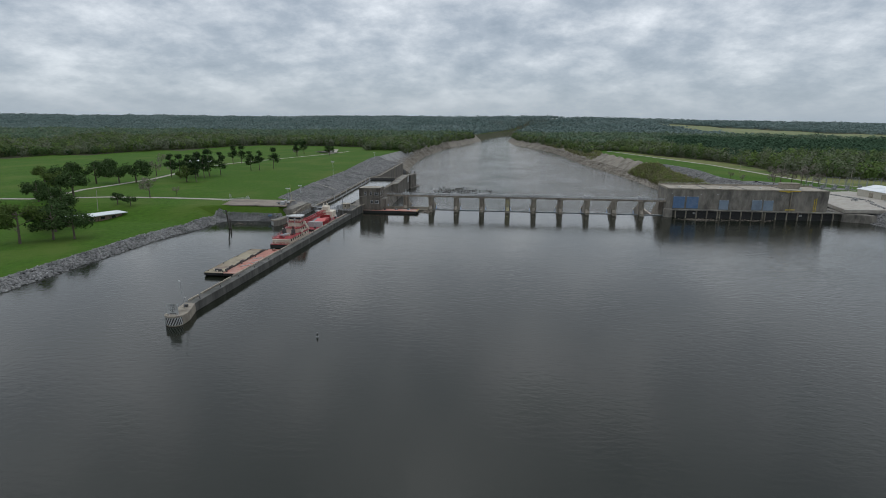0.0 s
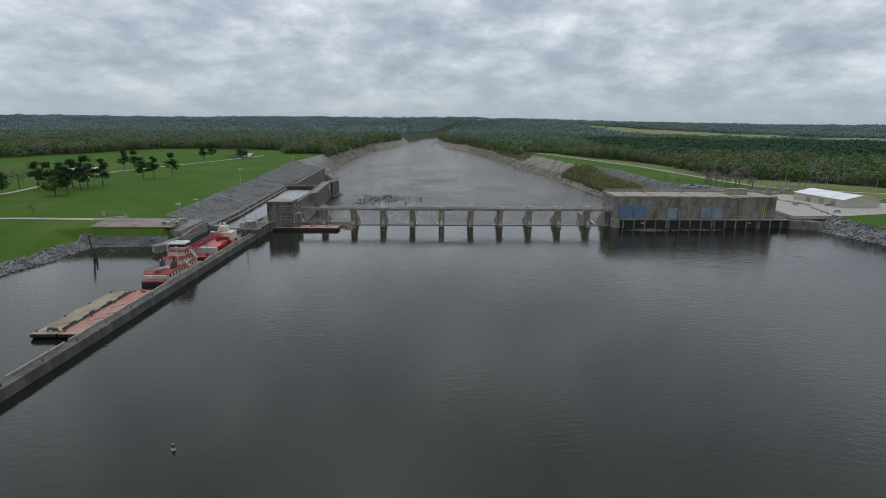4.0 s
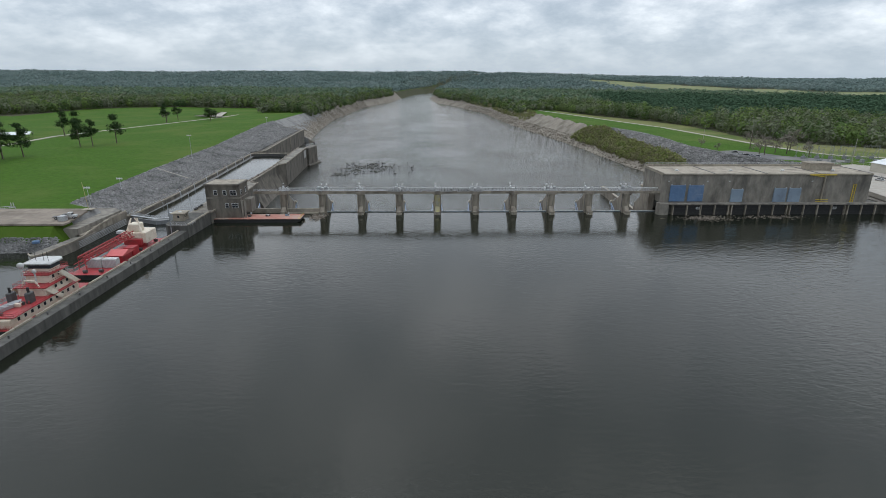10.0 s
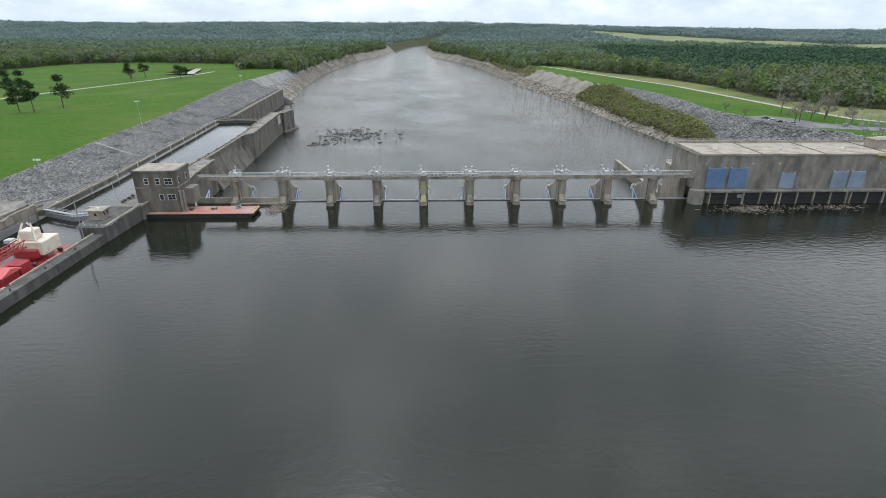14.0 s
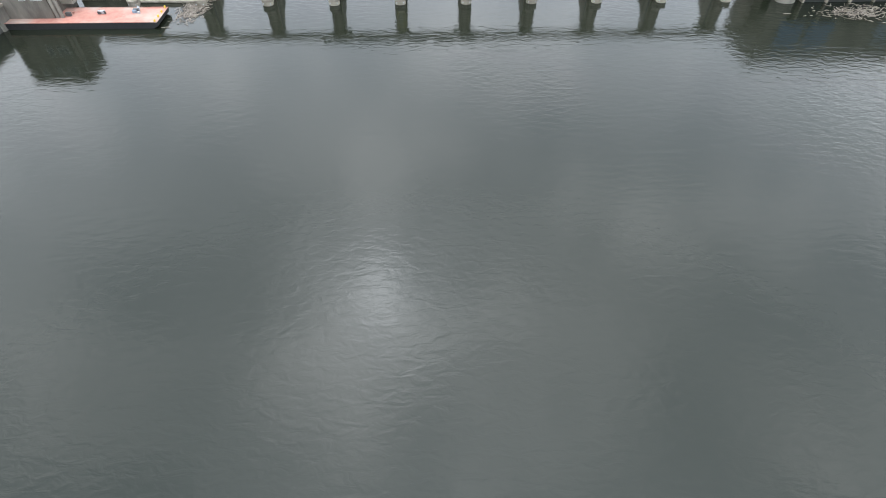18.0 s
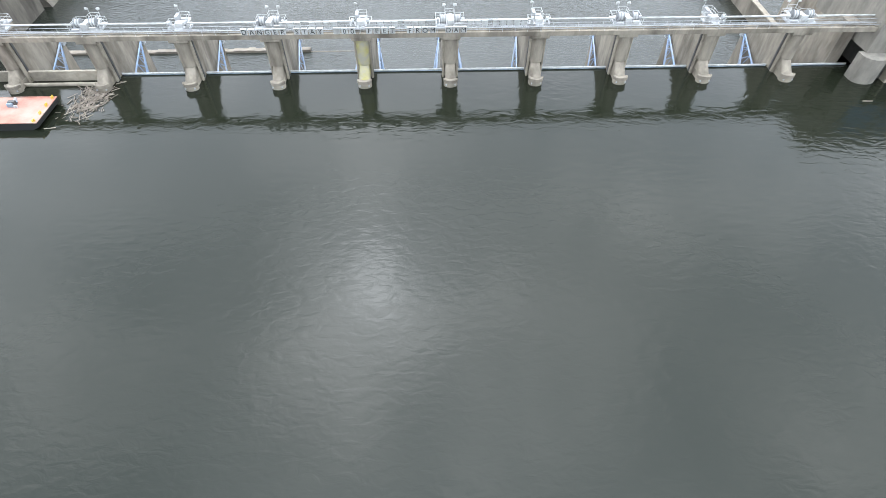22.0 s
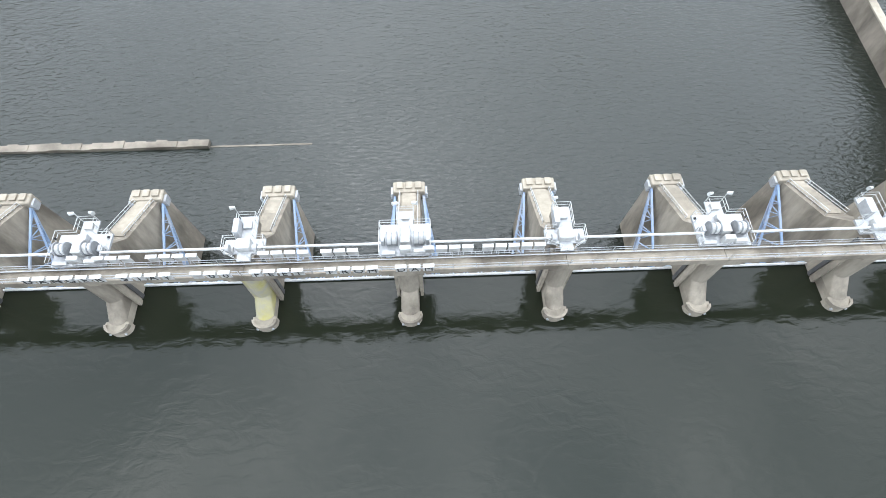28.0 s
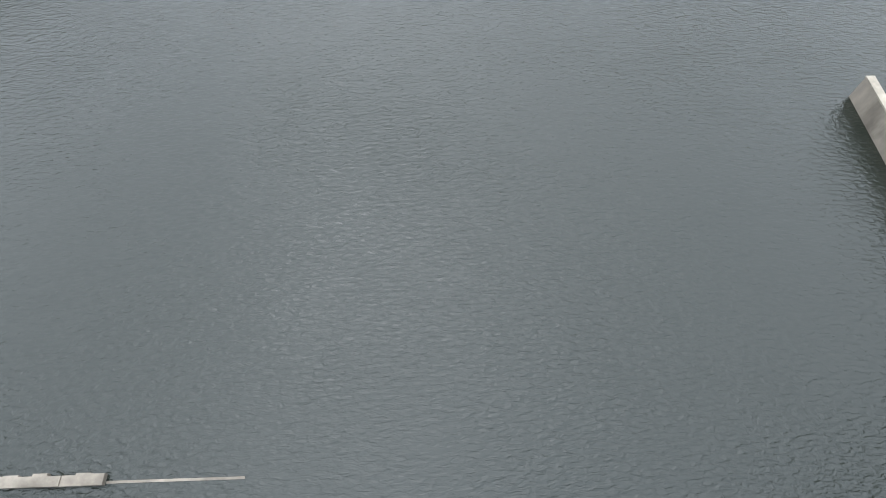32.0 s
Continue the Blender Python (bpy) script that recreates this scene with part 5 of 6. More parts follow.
for x, y, h, r in ((-2.6, 0, 12.2, 0.9), (1.6, -1.5, 11.2, 0.6)):
    bm = B()
    rod(bm, (x, y, 7.2), (x, y, h), 0.22, 8)
    mst = part("radar_mast", bm, WHITE, tb)
    bm = B()
    bmesh.ops.create_uvsphere(bm, u_segments=14, v_segments=10, radius=r, matrix=Matrix.Translation((x, y, h + r * 0.7)))
    part("radome", bm, WHITE, mst)
for s in (-2.4, 2.4):
    bm = B()
    box(bm, s - 0.7, -8.6, 4.5, s + 0.7, -5.9, 7.4, 0.2)
    st = part("funnel", bm, DARK, tb, "sooty dark funnel")
    bm = B()
    rod(bm, (s, -7.4, 7.4), (s, -7.4, 8.8), 0.35, 10)
    part("exhaust", bm, BLACK, st)
bm = B()
for a, b in (((-3.6, -2, 4.6), (-1.4, -2, 9.0)), ((3.6, -2, 4.6), (1.4, -2, 9.0)), ((-1.4, -2, 9.0), (1.4, -2, 9.0))):
    beam(bm, a, b, 0.35, 0.35)
part("gantry", bm, CREAM, tb)
for s in (-1, 1):
    for yy, zz in ((0.0, 4.5), (-8.0, 1.75)):
        bm = side(B(), [(12 + yy, zz), (14.5 + yy, zz), (7 + yy, zz + 5.2), (4 + yy, zz + 5.2)], s * 4.72 - 0.09, s * 4.72 + 0.09)
        part("side_fin", bm, CREAM, tb, "slanting cream side panel")
run[0] = 1.0
sk = thing("skiff", "small grey workboat stowed on the towboat deck", "boat", at=(-131.5, -151, 4.55), rz=72)
bm = B()
a = [bm.verts.new(p) for p in ((-2.6, -0.9, 0), (2.0, -0.9, 0), (3.2, 0, 0.2), (2.0, 0.9, 0), (-2.6, 0.9, 0))]
b = [bm.verts.new(p) for p in ((-2.8, -1.1, 0.9), (2.3, -1.1, 0.95), (3.6, 0, 1.1), (2.3, 1.1, 0.95), (-2.8, 1.1, 0.9))]
c = [bm.verts.new(p) for p in ((-2.4, -0.85, 0.35), (2.0, -0.85, 0.4), (2.9, 0, 0.5), (2.0, 0.85, 0.4), (-2.4, 0.85, 0.35))]
bm.faces.new(a[::-1])
bm.faces.new(c)
for u, v in ((a, b), (b, c)):
    for i in range(5):
        j = (i + 1) % 5
        bm.faces.new((u[i], u[j], v[j], v[i]))
bmesh.ops.recalc_face_normals(bm, faces=bm.faces[:])
part("hull", bm, GALV, sk)
bm = B()
for x in (-1.2, 0.4):
    box(bm, x, -0.95, 0.6, x + 0.4, 0.95, 0.7)
part("thwart", bm, GALV, sk)
run[0] = LONG
clutter(-131.3, -156.2, 4.52, 8, (DARK, RED, BLACK), "dark tarpaulin-covered gear on the stern deck", "deck_gear")
clutter(-128.9, -149, 4.52, 6, (DARK, CREAM, RED), "stacked lines and gear beside the skiff", "deck_gear")

# crane barge
cb = thing("crane_barge", "red crane barge with lattice boom, deckhouse and cream cab", "crane barge", at=(-130.8, -84, 0))
bm = B()
box(bm, -6.6, -26, -0.7, 6.0, 26, 1.5, 0.15)
part("hull", bm, BLACK, cb)
bm = B()
box(bm, -6.6, -26, 1.5, 6.0, 26, 1.6)
part("deck", bm, RED, cb)
for i, x in enumerate((-4.4, 0.6)):
    bm = B()
    box(bm, x, -17.5, 1.6, x + 4.6, -14.6, 4.6, 0.08)
    gn = part("generator_box", bm, WHITE, cb, "white corrugated generator box")
    for k in range(9):
        bm = B()
        box(bm, x + 0.3 + k * 0.46, -17.58, 1.8, x + 0.5 + k * 0.46, -17.5, 4.4)
        part("corrugation", bm, GALV, gn)
bm = B()
box(bm, 0.3, -11.5, 1.6, 4.6, -3.5, 4.4)
dh = part("deckhouse", bm, RED, cb)
bm = B()
side(bm, [(-12.2, 4.2), (-12.2, 4.4), (-7.5, 5.6), (-2.8, 4.4), (-2.8, 4.2)], -0.3, 5.4)
part("deckhouse_roof", bm, PINKRED, dh, "sun-bleached pinkish red roof")
bm = B()
box(bm, 1.0, -2.0, 1.6, 4.4, 3.2, 4.6, 0.1)
part("winch_house", bm, RED, cb)
bm = B()
c0 = [Vector((-5.6, -20, 4.4)), Vector((-3.6, -20, 4.4)), Vector((-3.6, -20, 6.0)), Vector((-5.6, -20, 6.0))]
c1 = [Vector((-1.8, 10, 6.2)), Vector((0.4, 10, 6.2)), Vector((0.4, 10, 8.2)), Vector((-1.8, 10, 8.2))]
for a, b in zip(c0, c1):
    beam(bm, a, b, 0.28, 0.28)
for i in range(14):
    f0, f1 = i / 14, (i + 1) / 14
    for k in range(4):
        a0, a1 = c0[k].lerp(c1[k], f0), c0[(k + 1) % 4].lerp(c1[(k + 1) % 4], f1)
        beam(bm, a0, a1, 0.13, 0.13)
        beam(bm, c0[k].lerp(c1[k], f0), c0[(k + 1) % 4].lerp(c1[(k + 1) % 4], f0), 0.13, 0.13)
part("boom", bm, RED, cb, "red lattice crane boom lowered over the deck")
bm = B()
for a, b in (((-5.8, -20, 1.6), (-5.6, -20, 4.4)), ((-3.4, -20, 1.6), (-3.6, -20, 4.4)), ((-6.2, -10, 1.6), (-6.2, -10, 4.0)), ((-6.2, 2, 1.6), (-6.2, 2, 4.0)), ((-6.2, -22, 4.0), (-6.2, 6, 4.0)), ((-6.2, -22, 2.8), (-6.2, 6, 2.8))):
    beam(bm, a, b, 0.25, 0.25)
part("boom_rest", bm, RED, cb)
bm = B()
rod(bm, (0, 14, 1.6), (0, 14, 3.2), 2.6, 20)
part("slew_ring", bm, RED, cb)
bm = B()
box(bm, -4.8, 11, 3.2, 4.2, 21, 7.2, 0.2)
cab = part("crane_house", bm, CREAM, cb, "cream crane machinery house")
bm = B()
box(bm, -2.4, 12.5, 7.2, 1.4, 17.5, 10.2, 0.3)
part("hood", bm, CREAM, cab)
bm = B()
beam(bm, (-3.0, 12, 7.2), (-1.8, 15, 12.0), 0.4, 0.4)
beam(bm, (2.4, 12, 7.2), (0.4, 15, 12.0), 0.4, 0.4)
beam(bm, (-0.5, 15, 12.0), (0.4, 19, 7.2), 0.4, 0.4)
part("gantry", bm, CREAM, cab)
bm = B()
box(bm, -6.9, 12.0, 3.4, -4.85, 14.8, 7.6, 0.15)
ccab = part("operator_cab", bm, GALV, cb)
bm = B()
box(bm, -6.8, 11.93, 4.8, -4.95, 12.0, 6.6)
part("cab_window", bm, GLASS, ccab)
bm = B()
box(bm, -3.2, 8.8, 3.0, 3.0, 10.8, 5.2, 0.1)
part("counterweight", bm, RED, cb)
for x, y in ((3.6, 6), (-3.4, -8), (-2.6, -4), (3.8, 20), (-2, -24), (2.6, -23)):
    bm = B()
    rod(bm, (x - 0.6, y, 2.2), (x + 0.6, y, 2.2), 0.55, 12)
    part("winch_drum", bm, DARK, cb)
bm = B()
rails(bm, [(5.8, -25.6, 1.6), (5.8, 25.6, 1.6)], 1.0, 0.05, 3)
part("railing", bm, RED, cb)
bm = B()
rod(bm, (-1.4, -9, 2.3), (-1.0, -6.5, 2.8), 0.5, 10)
rod(bm, (-2.2, -10, 1.6), (-2.2, -10, 3.4), 0.3, 10)
part("yellow_pump", bm, YELLOW, cb)
spud = solid("spud_pole", rod(B(), (0, 0, -3), (0, 0, 15), 0.2, 10), STEEL, "tall grey steel spud pole beside the crane barge", "spud pole", at=(-124.2, -54.5, 0))

# buoy and mooring dolphin
bu = thing("buoy", "small white can buoy floating in the reservoir", "buoy", at=(-73.4, -297.0, 0))
bu.scale = (0.6, 0.6, 0.6)
bm = B()
rod(bm, (0, 0, -0.3), (0, 0, 0.7), 0.75, 14, 0.6)
part("float", bm, WHITE, bu)
bm = B()
rod(bm, (0, 0, 0.7), (0, 0, 1.9), 0.4, 12, 0.25)
part("tower", bm, BLACK, bu)
bm = B()
rod(bm, (0, 0, 1.9), (0, 0, 2.4), 0.22, 10)
part("top_mark", bm, WHITE, bu)
dp = thing("mooring_dolphin", "pair of leaning dark timber mooring piles", "piles", at=(-180.2, -106.0, 0))
for a, b in (((-0.2, 0, -3), (-2.0, 0.4, 11.0)), ((0.5, 0.2, -3), (0.0, 0.4, 5.5))):
    part("pile", rod(B(), a, b, 0.5, 10, 0.42), TIMBER, dp)

# ---- roads, paving and banks ----


def ribbon(name, pts, w, mat, label, category, lift=0.06, step=6.0):
    """A thin road slab draped along a line on the ground."""
    line_pts = []
    for (x0, y0), (x1, y1) in zip(pts, pts[1:]):
        n = max(1, int(math.hypot(x1 - x0, y1 - y0) / step))
        line_pts += [(x0 + (x1 - x0) * i / n, y0 + (y1 - y0) * i / n) for i in range(n)]
    line_pts.append(pts[-1])
    bm = B()
    rows = []
    for i, (x, y) in enumerate(line_pts):
        a, b = line_pts[max(0, i - 1)], line_pts[min(len(line_pts) - 1, i + 1)]
        d = Vector((b[0] - a[0], b[1] - a[1], 0)).normalized()
        n = Vector((-d.y, d.x, 0)) * w / 2
        row = []
        for s in (-1, -0.33, 0.33, 1):
            px, py = x + n.x * s, y + n.y * s
            row.append(bm.verts.new((px, py, float(ground_z(px, py)) + lift)))
        rows.append(row)
    for r0, r1 in zip(rows, rows[1:]):
        for k in range(3):
            f = bm.faces.new((r0[k], r1[k], r1[k + 1], r0[k + 1]))
    bmesh.ops.recalc_face_normals(bm, faces=bm.faces[:])
    if bm.faces[0].normal.z < 0:
        bmesh.ops.reverse_faces(bm, faces=bm.faces[:])
    return solid(name, bm, mat, label, category, kind="structure")


ribbon("road", [(-2200, -150), (-900, -100), (-420, -70), (-345, -60), (-300, -38), (-258, -34), (-205, -36)], 6.5, GRAVEL, "pale gravel road along the embankment crest", "road", 0.15)
ribbon("road", [(-338, -58), (-348, 7), (-346, 48), (-346, 114), (-362, 221), (-368, 335), (-345, 461), (-322, 574), (-306, 660), (-302, 720)], 5.0, GRAVEL, "pale gravel road winding over the lawn", "road", 0.15)
ribbon("road", [(420, 96), (330, 150), (284, 185), (273, 205), (264, 267), (258, 357), (249, 482), (223, 619), (207, 708), (187, 816), (170, 900)], 5.5, GRAVEL, "pale gravel road along the far right bank", "road", 0.15)
bm = B()
prism(bm, [(-345, 655), (-300, 640), (-306, 648), (-330, 760), (-338, 762), (-322, 668)], 10.0, 10.6)
bmesh.ops.triangulate(bm, faces=bm.faces[:])
solid("gravel_pad", bm, GRAVEL, "pale gravel pad at the end of the lawn road", "gravel pad", kind="structure")
# slab paving of the lot, piece by piece
lot = thing("paved_lot", "old concrete slab lot beside the lock approach", "paving", kind="structure")
slab = mesh_of("slab", box(B(), 0, 0, -0.5, 6.0, 5.3, 0.12, 0.02), PAVING)
for i in range(7):
    for j in range(6):
        part("slab", slab, PAVING, lot, at=(-208 + 6.08 * i + (6 - j) * 0.9, -64.5 + 5.38 * j, 8.72))
bm = B()
prism(bm, [(-156.6, -62), (-156.6, -23), (-162, -18), (-176, -18), (-162, -62)], -3.0, 6.4)
solid("apron", bm, CONCRETE_DARK, "worn concrete apron at the lock head", "apron", kind="structure")
bm = B()
rails(bm, [(-209, -48, 8.8), (-203, -36, 8.8), (-196, -32.5, 8.8)], 1.2, 0.12, 2.0)
solid("guard_rail", bm, GALV, "pale guard rail where the road meets the lot", "guard rail")
# stair strip on the riprap
bm = B()
for i in range(22):
    f = i / 22
    x, y = -187 + 21 * f, 100 - 8 * f
    box(bm, x, y - 0.9, ground_z(x, y) - 0.3, x + 1.0, y + 0.9, ground_z(x, y) + 0.45)
solid("bank_steps", bm, GRAVEL, "pale concrete steps down the riprap bank", "steps", kind="structure")
# yard and car park by the powerhouse
bm = B()
prism(bm, [(199, -4), (236, -2), (300, 20), (310, 60), (262, 130), (236, 120), (204, 32)], 5.6, 7.75)
solid("yard", bm, GRAVEL, "pale gravel yard beside the powerhouse", "yard", kind="structure")
bm = B()
prism(bm, [(206, 216), (205, 192), (207, 177), (217, 162), (262, 140), (275, 150), (240, 180), (232, 206), (222, 222)], 6.6, 7.72)
solid("car_park", bm, ASPHALT, "grey car park above the riprap bank", "car park", kind="structure")

# ---- loose stones of the banks ----
OCT = np.array([(1, 0, 0), (0, 1, 0), (-1, 0, 0), (0, -1, 0), (0.1, 0.1, 0.8), (0, 0, -0.8)], float)
OCT_F = np.array([(0, 1, 4), (1, 2, 4), (2, 3, 4), (3, 0, 4), (1, 0, 5), (2, 1, 5), (3, 2, 5), (0, 3, 5)])


def raw_mesh(name, verts, faces, mat, label, category, corners=3, per=0):
    me = bpy.data.meshes.new(name)
    nf = len(faces)
    me.vertices.add(len(verts))
    me.vertices.foreach_set("co", np.ascontiguousarray(verts, np.float32).ravel())
    me.loops.add(nf * corners)
    me.loops.foreach_set("vertex_index", np.ascontiguousarray(faces, np.int32).ravel())
    me.polygons.add(nf)
    me.polygons.foreach_set("loop_start", np.arange(0, nf * corners, corners, dtype=np.int32))
    me.materials.append(mat)
    me.update(calc_edges=True)
    me.validate()
    if per:
        tint = np.random.RandomState(len(verts) % 9973).uniform(0, 1, len(verts) // per + 1)
        me.attributes.new("tint", "FLOAT", "POINT").data.foreach_set("value", np.repeat(tint, per)[:len(verts)].astype(np.float32))
    return tagged(new(name, me), label, category, "", "stuff") if label else me


def stones(name, xs, ys, smin, smax, mat, label, seed, sink=0.25):
    r = np.random.RandomState(seed)
    n = len(xs)
    size = r.uniform(smin, smax, (n, 1, 1)) * r.uniform(0.65, 1.25, (n, 1, 3))
    pts = OCT[None] * size + r.uniform(-0.18, 0.18, (n, 6, 3)) * size
    a = r.uniform(0, 6.28, n)
    t = r.uniform(-0.6, 0.6, n)
    c, s, ct, st = np.cos(a)[:, None], np.sin(a)[:, None], np.cos(t)[:, None], np.sin(t)[:, None]
    x, y, z = pts[..., 0], pts[..., 1], pts[..., 2]
    x, z = x * ct + z * st, z * ct - x * st
    x, y = x * c - y * s, x * s + y * c
    base = ground_z(xs, ys)
    pts = np.stack([x + xs[:, None], y + LONG * ys[:, None], z + base[:, None] + sink * smin], -1)
    faces = OCT_F[None] + 6 * np.arange(n)[:, None, None]
    return raw_mesh(name, pts.reshape(-1, 3), faces.reshape(-1, 3), mat, label, "riprap")


r = np.random.RandomState(11)


def on_slope(n, y0, y1, edge, top, a=0.0, b=1.0):
    y = r.uniform(y0, y1, n)
    f = r.uniform(a, b, n)
    e_, t_ = line(edge, y), line(top, y)
    return e_ + (t_ - e_) * f, y


xs, ys = on_slope(30000, -18, 560, L_EDGE, L_TOP, 0.0, 1.03)
stones("riprap", xs, ys, 0.36, 0.78, STONE, "grey broken riprap stones on the bank beside the lock", 1)
xs, ys = on_slope(4200, -330, -76, L_EDGE, L_TOP, -0.25, 1.08)
bx, by = r.uniform(-203, -160, 3200), r.uniform(-77.5, -69, 3200)
stones("riprap", bx, by, 0.25, 0.55, STONE, "pale riprap stones below the paved lot", 7)
stones("riprap", xs, ys, 0.45, 1.05, STONE, "pale riprap stones along the reservoir shore", 2)
xs, ys = on_slope(16000, 60, 510, R_EDGE, R_TOP, 0.3, 1.04)
keep = (ys < 180) | (xs > 178)
stones("riprap", xs[keep], ys[keep], 0.55, 1.25, STONE, "grey riprap stones on the far bank below the car park", 3)
xs, ys = on_slope(1800, -200, 60, R_EDGE, R_TOP, -0.2, 1.1)
stones("riprap", xs, ys, 0.5, 1.1, STONE, "riprap stones at the powerhouse shore", 4)
xs, ys = on_slope(3000, 240, 1500, R_EDGE, R_TOP, -0.12, 0.4)
stones("bank_rocks", xs, ys, 0.5, 1.7, BANK, "pale clay blocks and ledges along the waterline", 5)
xs, ys = on_slope(2200, 500, 1600, L_EDGE, L_TOP, -0.15, 0.6)
stones("bank_rocks", xs, ys, 0.5, 1.6, BANK, "brown eroded ledges along the waterline", 6)


# ---- foliage ----
def leaf_cloud(centres, radii, n, size, seed, shell=0.55, jitter=0.45):
    """Small tilted four-sided leaves spread through ellipsoids; arrays of points and faces."""
    q = np.random.RandomState(seed)
    centres, radii = np.asarray(centres, float), np.asarray(radii, float)
    m = len(centres)
    d = q.normal(size=(m, n, 3))
    d /= np.linalg.norm(d, axis=2, keepdims=True)
    d *= (shell + (1 - shell) * q.uniform(0, 1, (m, n, 1)) ** 0.6)
    lump = 1 + 0.28 * np.sin(5 * d[..., :1] + q.uniform(0, 6, (m, 1, 1))) * np.cos(4 * d[..., 1:2] + q.uniform(0, 6, (m, 1, 1)))
    pos = centres[:, None] + d * lump * radii[:, None]
    face = d / (np.linalg.norm(d, axis=2, keepdims=True) + 1e-9) + jitter * q.normal(size=(m, n, 3)) + np.array([0, 0, 0.35])
    u = np.cross(face, q.normal(size=(m, n, 3)))
    u /= np.linalg.norm(u, axis=2, keepdims=True) + 1e-9
    w = np.cross(face, u)
    w /= np.linalg.norm(w, axis=2, keepdims=True) + 1e-9
    s = np.asarray(size, float).reshape(-1, 1, 1) * q.uniform(0.55, 1.2, (m, n, 1))
    quad = np.stack([pos - u * s, pos - w * s * 0.8, pos + u * s, pos + w * s * 0.8], 2)
    return quad.reshape(-1, 3), np.arange(m * n * 4).reshape(-1, 4)


def scatter_wood(name, cond, x0, x1, y0, y1, gap, h, rad, n, size, mat, label, seed, jitter=0.3):
    q = np.random.RandomState(seed)
    gx_, gy_ = np.meshgrid(np.arange(x0, x1, gap), np.arange(y0, y1, gap))
    x = (gx_ + q.uniform(-0.45, 0.45, gx_.shape) * gap).ravel()
    y = (gy_ + q.uniform(-0.45, 0.45, gx_.shape) * gap).ravel()
    k = cond(x, y)
    x, y = x[k], y[k]
    m = len(x)
    hh = q.uniform(h[0], h[1], m) * (0.85 + 0.25 * np.sin(x * 0.021) * np.sin(y * 0.017))
    rr = q.uniform(rad[0], rad[1], m)
    z = ground_z(x, y)
    cen = np.stack([x, y * LONG, z + hh * 0.56], 1)
    v, f = leaf_cloud(cen, np.stack([rr, rr, hh * 0.48], 1), n, np.full(m, size), seed + 1, 0.8, jitter)
    return raw_mesh(name, v, f, mat, label, "woods", 4, 4 * n)


def view(x, y):
    """Land within the wide wedge that the valley view covers."""
    return np.abs(x) < 260 + 0.86 * (y + 470)


PINES_R = lambda x, y: (x > 300) & (y > 560) & (y < 1900 - 0.5 * (x - 300)) & (x > 300 + (y - 900) * 0.15)
scatter_wood("woods", lambda x, y: (x > 0) & is_wood(x, y) & ~PINES_R(x, y) & ~far_field(x, y) & view(x, y), 60, 620, 60, 1000, 10.0, (11, 24), (4.2, 7.6), 84, 1.35, WOODS, "mixed spring woods behind the far bank road", 21)
scatter_wood("woods", lambda x, y: (x < 0) & is_wood(x, y) & ~far_field(x, y) & view(x, y), -1000, -180, 60, 1250, 10.5, (12, 23), (4.5, 8.0), 70, 1.55, WOODS, "mixed woods beyond the left lawn", 23)
scatter_wood("pine_woods", lambda x, y: PINES_R(x, y) & is_wood(x, y) & ~far_field(x, y) & view(x, y), 280, 1900, 560, 1900, 12.0, (14, 18), (5.0, 7.0), 22, 2.6, WOODS_PINE, "dark even pine plantation behind the far bank", 25)
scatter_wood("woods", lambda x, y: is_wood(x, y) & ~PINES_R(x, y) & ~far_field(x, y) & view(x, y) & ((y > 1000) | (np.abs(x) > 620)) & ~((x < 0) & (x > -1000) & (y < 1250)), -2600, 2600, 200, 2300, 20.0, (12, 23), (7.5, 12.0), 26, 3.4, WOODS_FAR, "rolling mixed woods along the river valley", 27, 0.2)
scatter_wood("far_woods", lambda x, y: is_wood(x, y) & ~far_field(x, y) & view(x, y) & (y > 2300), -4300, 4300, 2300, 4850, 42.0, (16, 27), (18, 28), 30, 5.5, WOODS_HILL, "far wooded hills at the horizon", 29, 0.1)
# pine edge on the near side of the left woods and riverside clumps
scatter_wood("woods", lambda x, y: (x < line(L_TOP, y) + 13 * smooth(y, 560, 800) - 2) & (x > line(L_TOP, y) - 70) & (y > 770) & (y < 2200), -330, -100, 770, 2200, 8.0, (9, 18), (3.6, 6.0), 40, 1.8, WOODS, "riverside trees on the left bank", 31)
scatter_wood("woods", lambda x, y: (x > line(R_TOP, y) - 14) & (x < line(R_TOP, y) + 75) & (y > 900) & (y < 2600), 0, 400, 900, 2600, 8.5, (9, 17), (3.8, 6.2), 40, 1.8, WOODS, "riverside trees on the right bank", 33)


def shrubs(name, xs, ys, size, n, mat, label, seed):
    q = np.random.RandomState(seed)
    rr = q.uniform(size[0], size[1], len(xs))
    z = ground_z(xs, ys)
    v, f = leaf_cloud(np.stack([xs, ys * LONG, z + rr * 0.75], 1), np.stack([rr, rr, rr * 1.1], 1), n, rr * 0.28, seed)
    return raw_mesh(name, v, f, mat, label, "shrubs", 4, 4 * n)


y = r.uniform(190, 520, 1500)
e_ = line(R_EDGE, y)
x = e_ + 7 + r.uniform(0, 1, 1500) ** 0.8 * (np.interp(y, (190, 230, 480, 520), (176, 182, 182, 170)) - e_ - 7)
shrubs("bank_shrubs", x, y, (1.4, 3.6), 60, SHRUB, "olive scrub along the far bank above the clay ledge", 41)
y = r.uniform(800, 1500, 500)
shrubs("bank_shrubs", line(R_EDGE, y) + r.uniform(14, 34, 500), y, (1.6, 3.6), 30, SHRUB, "olive scrub on the far river bank", 42)


run[0] = 1.0


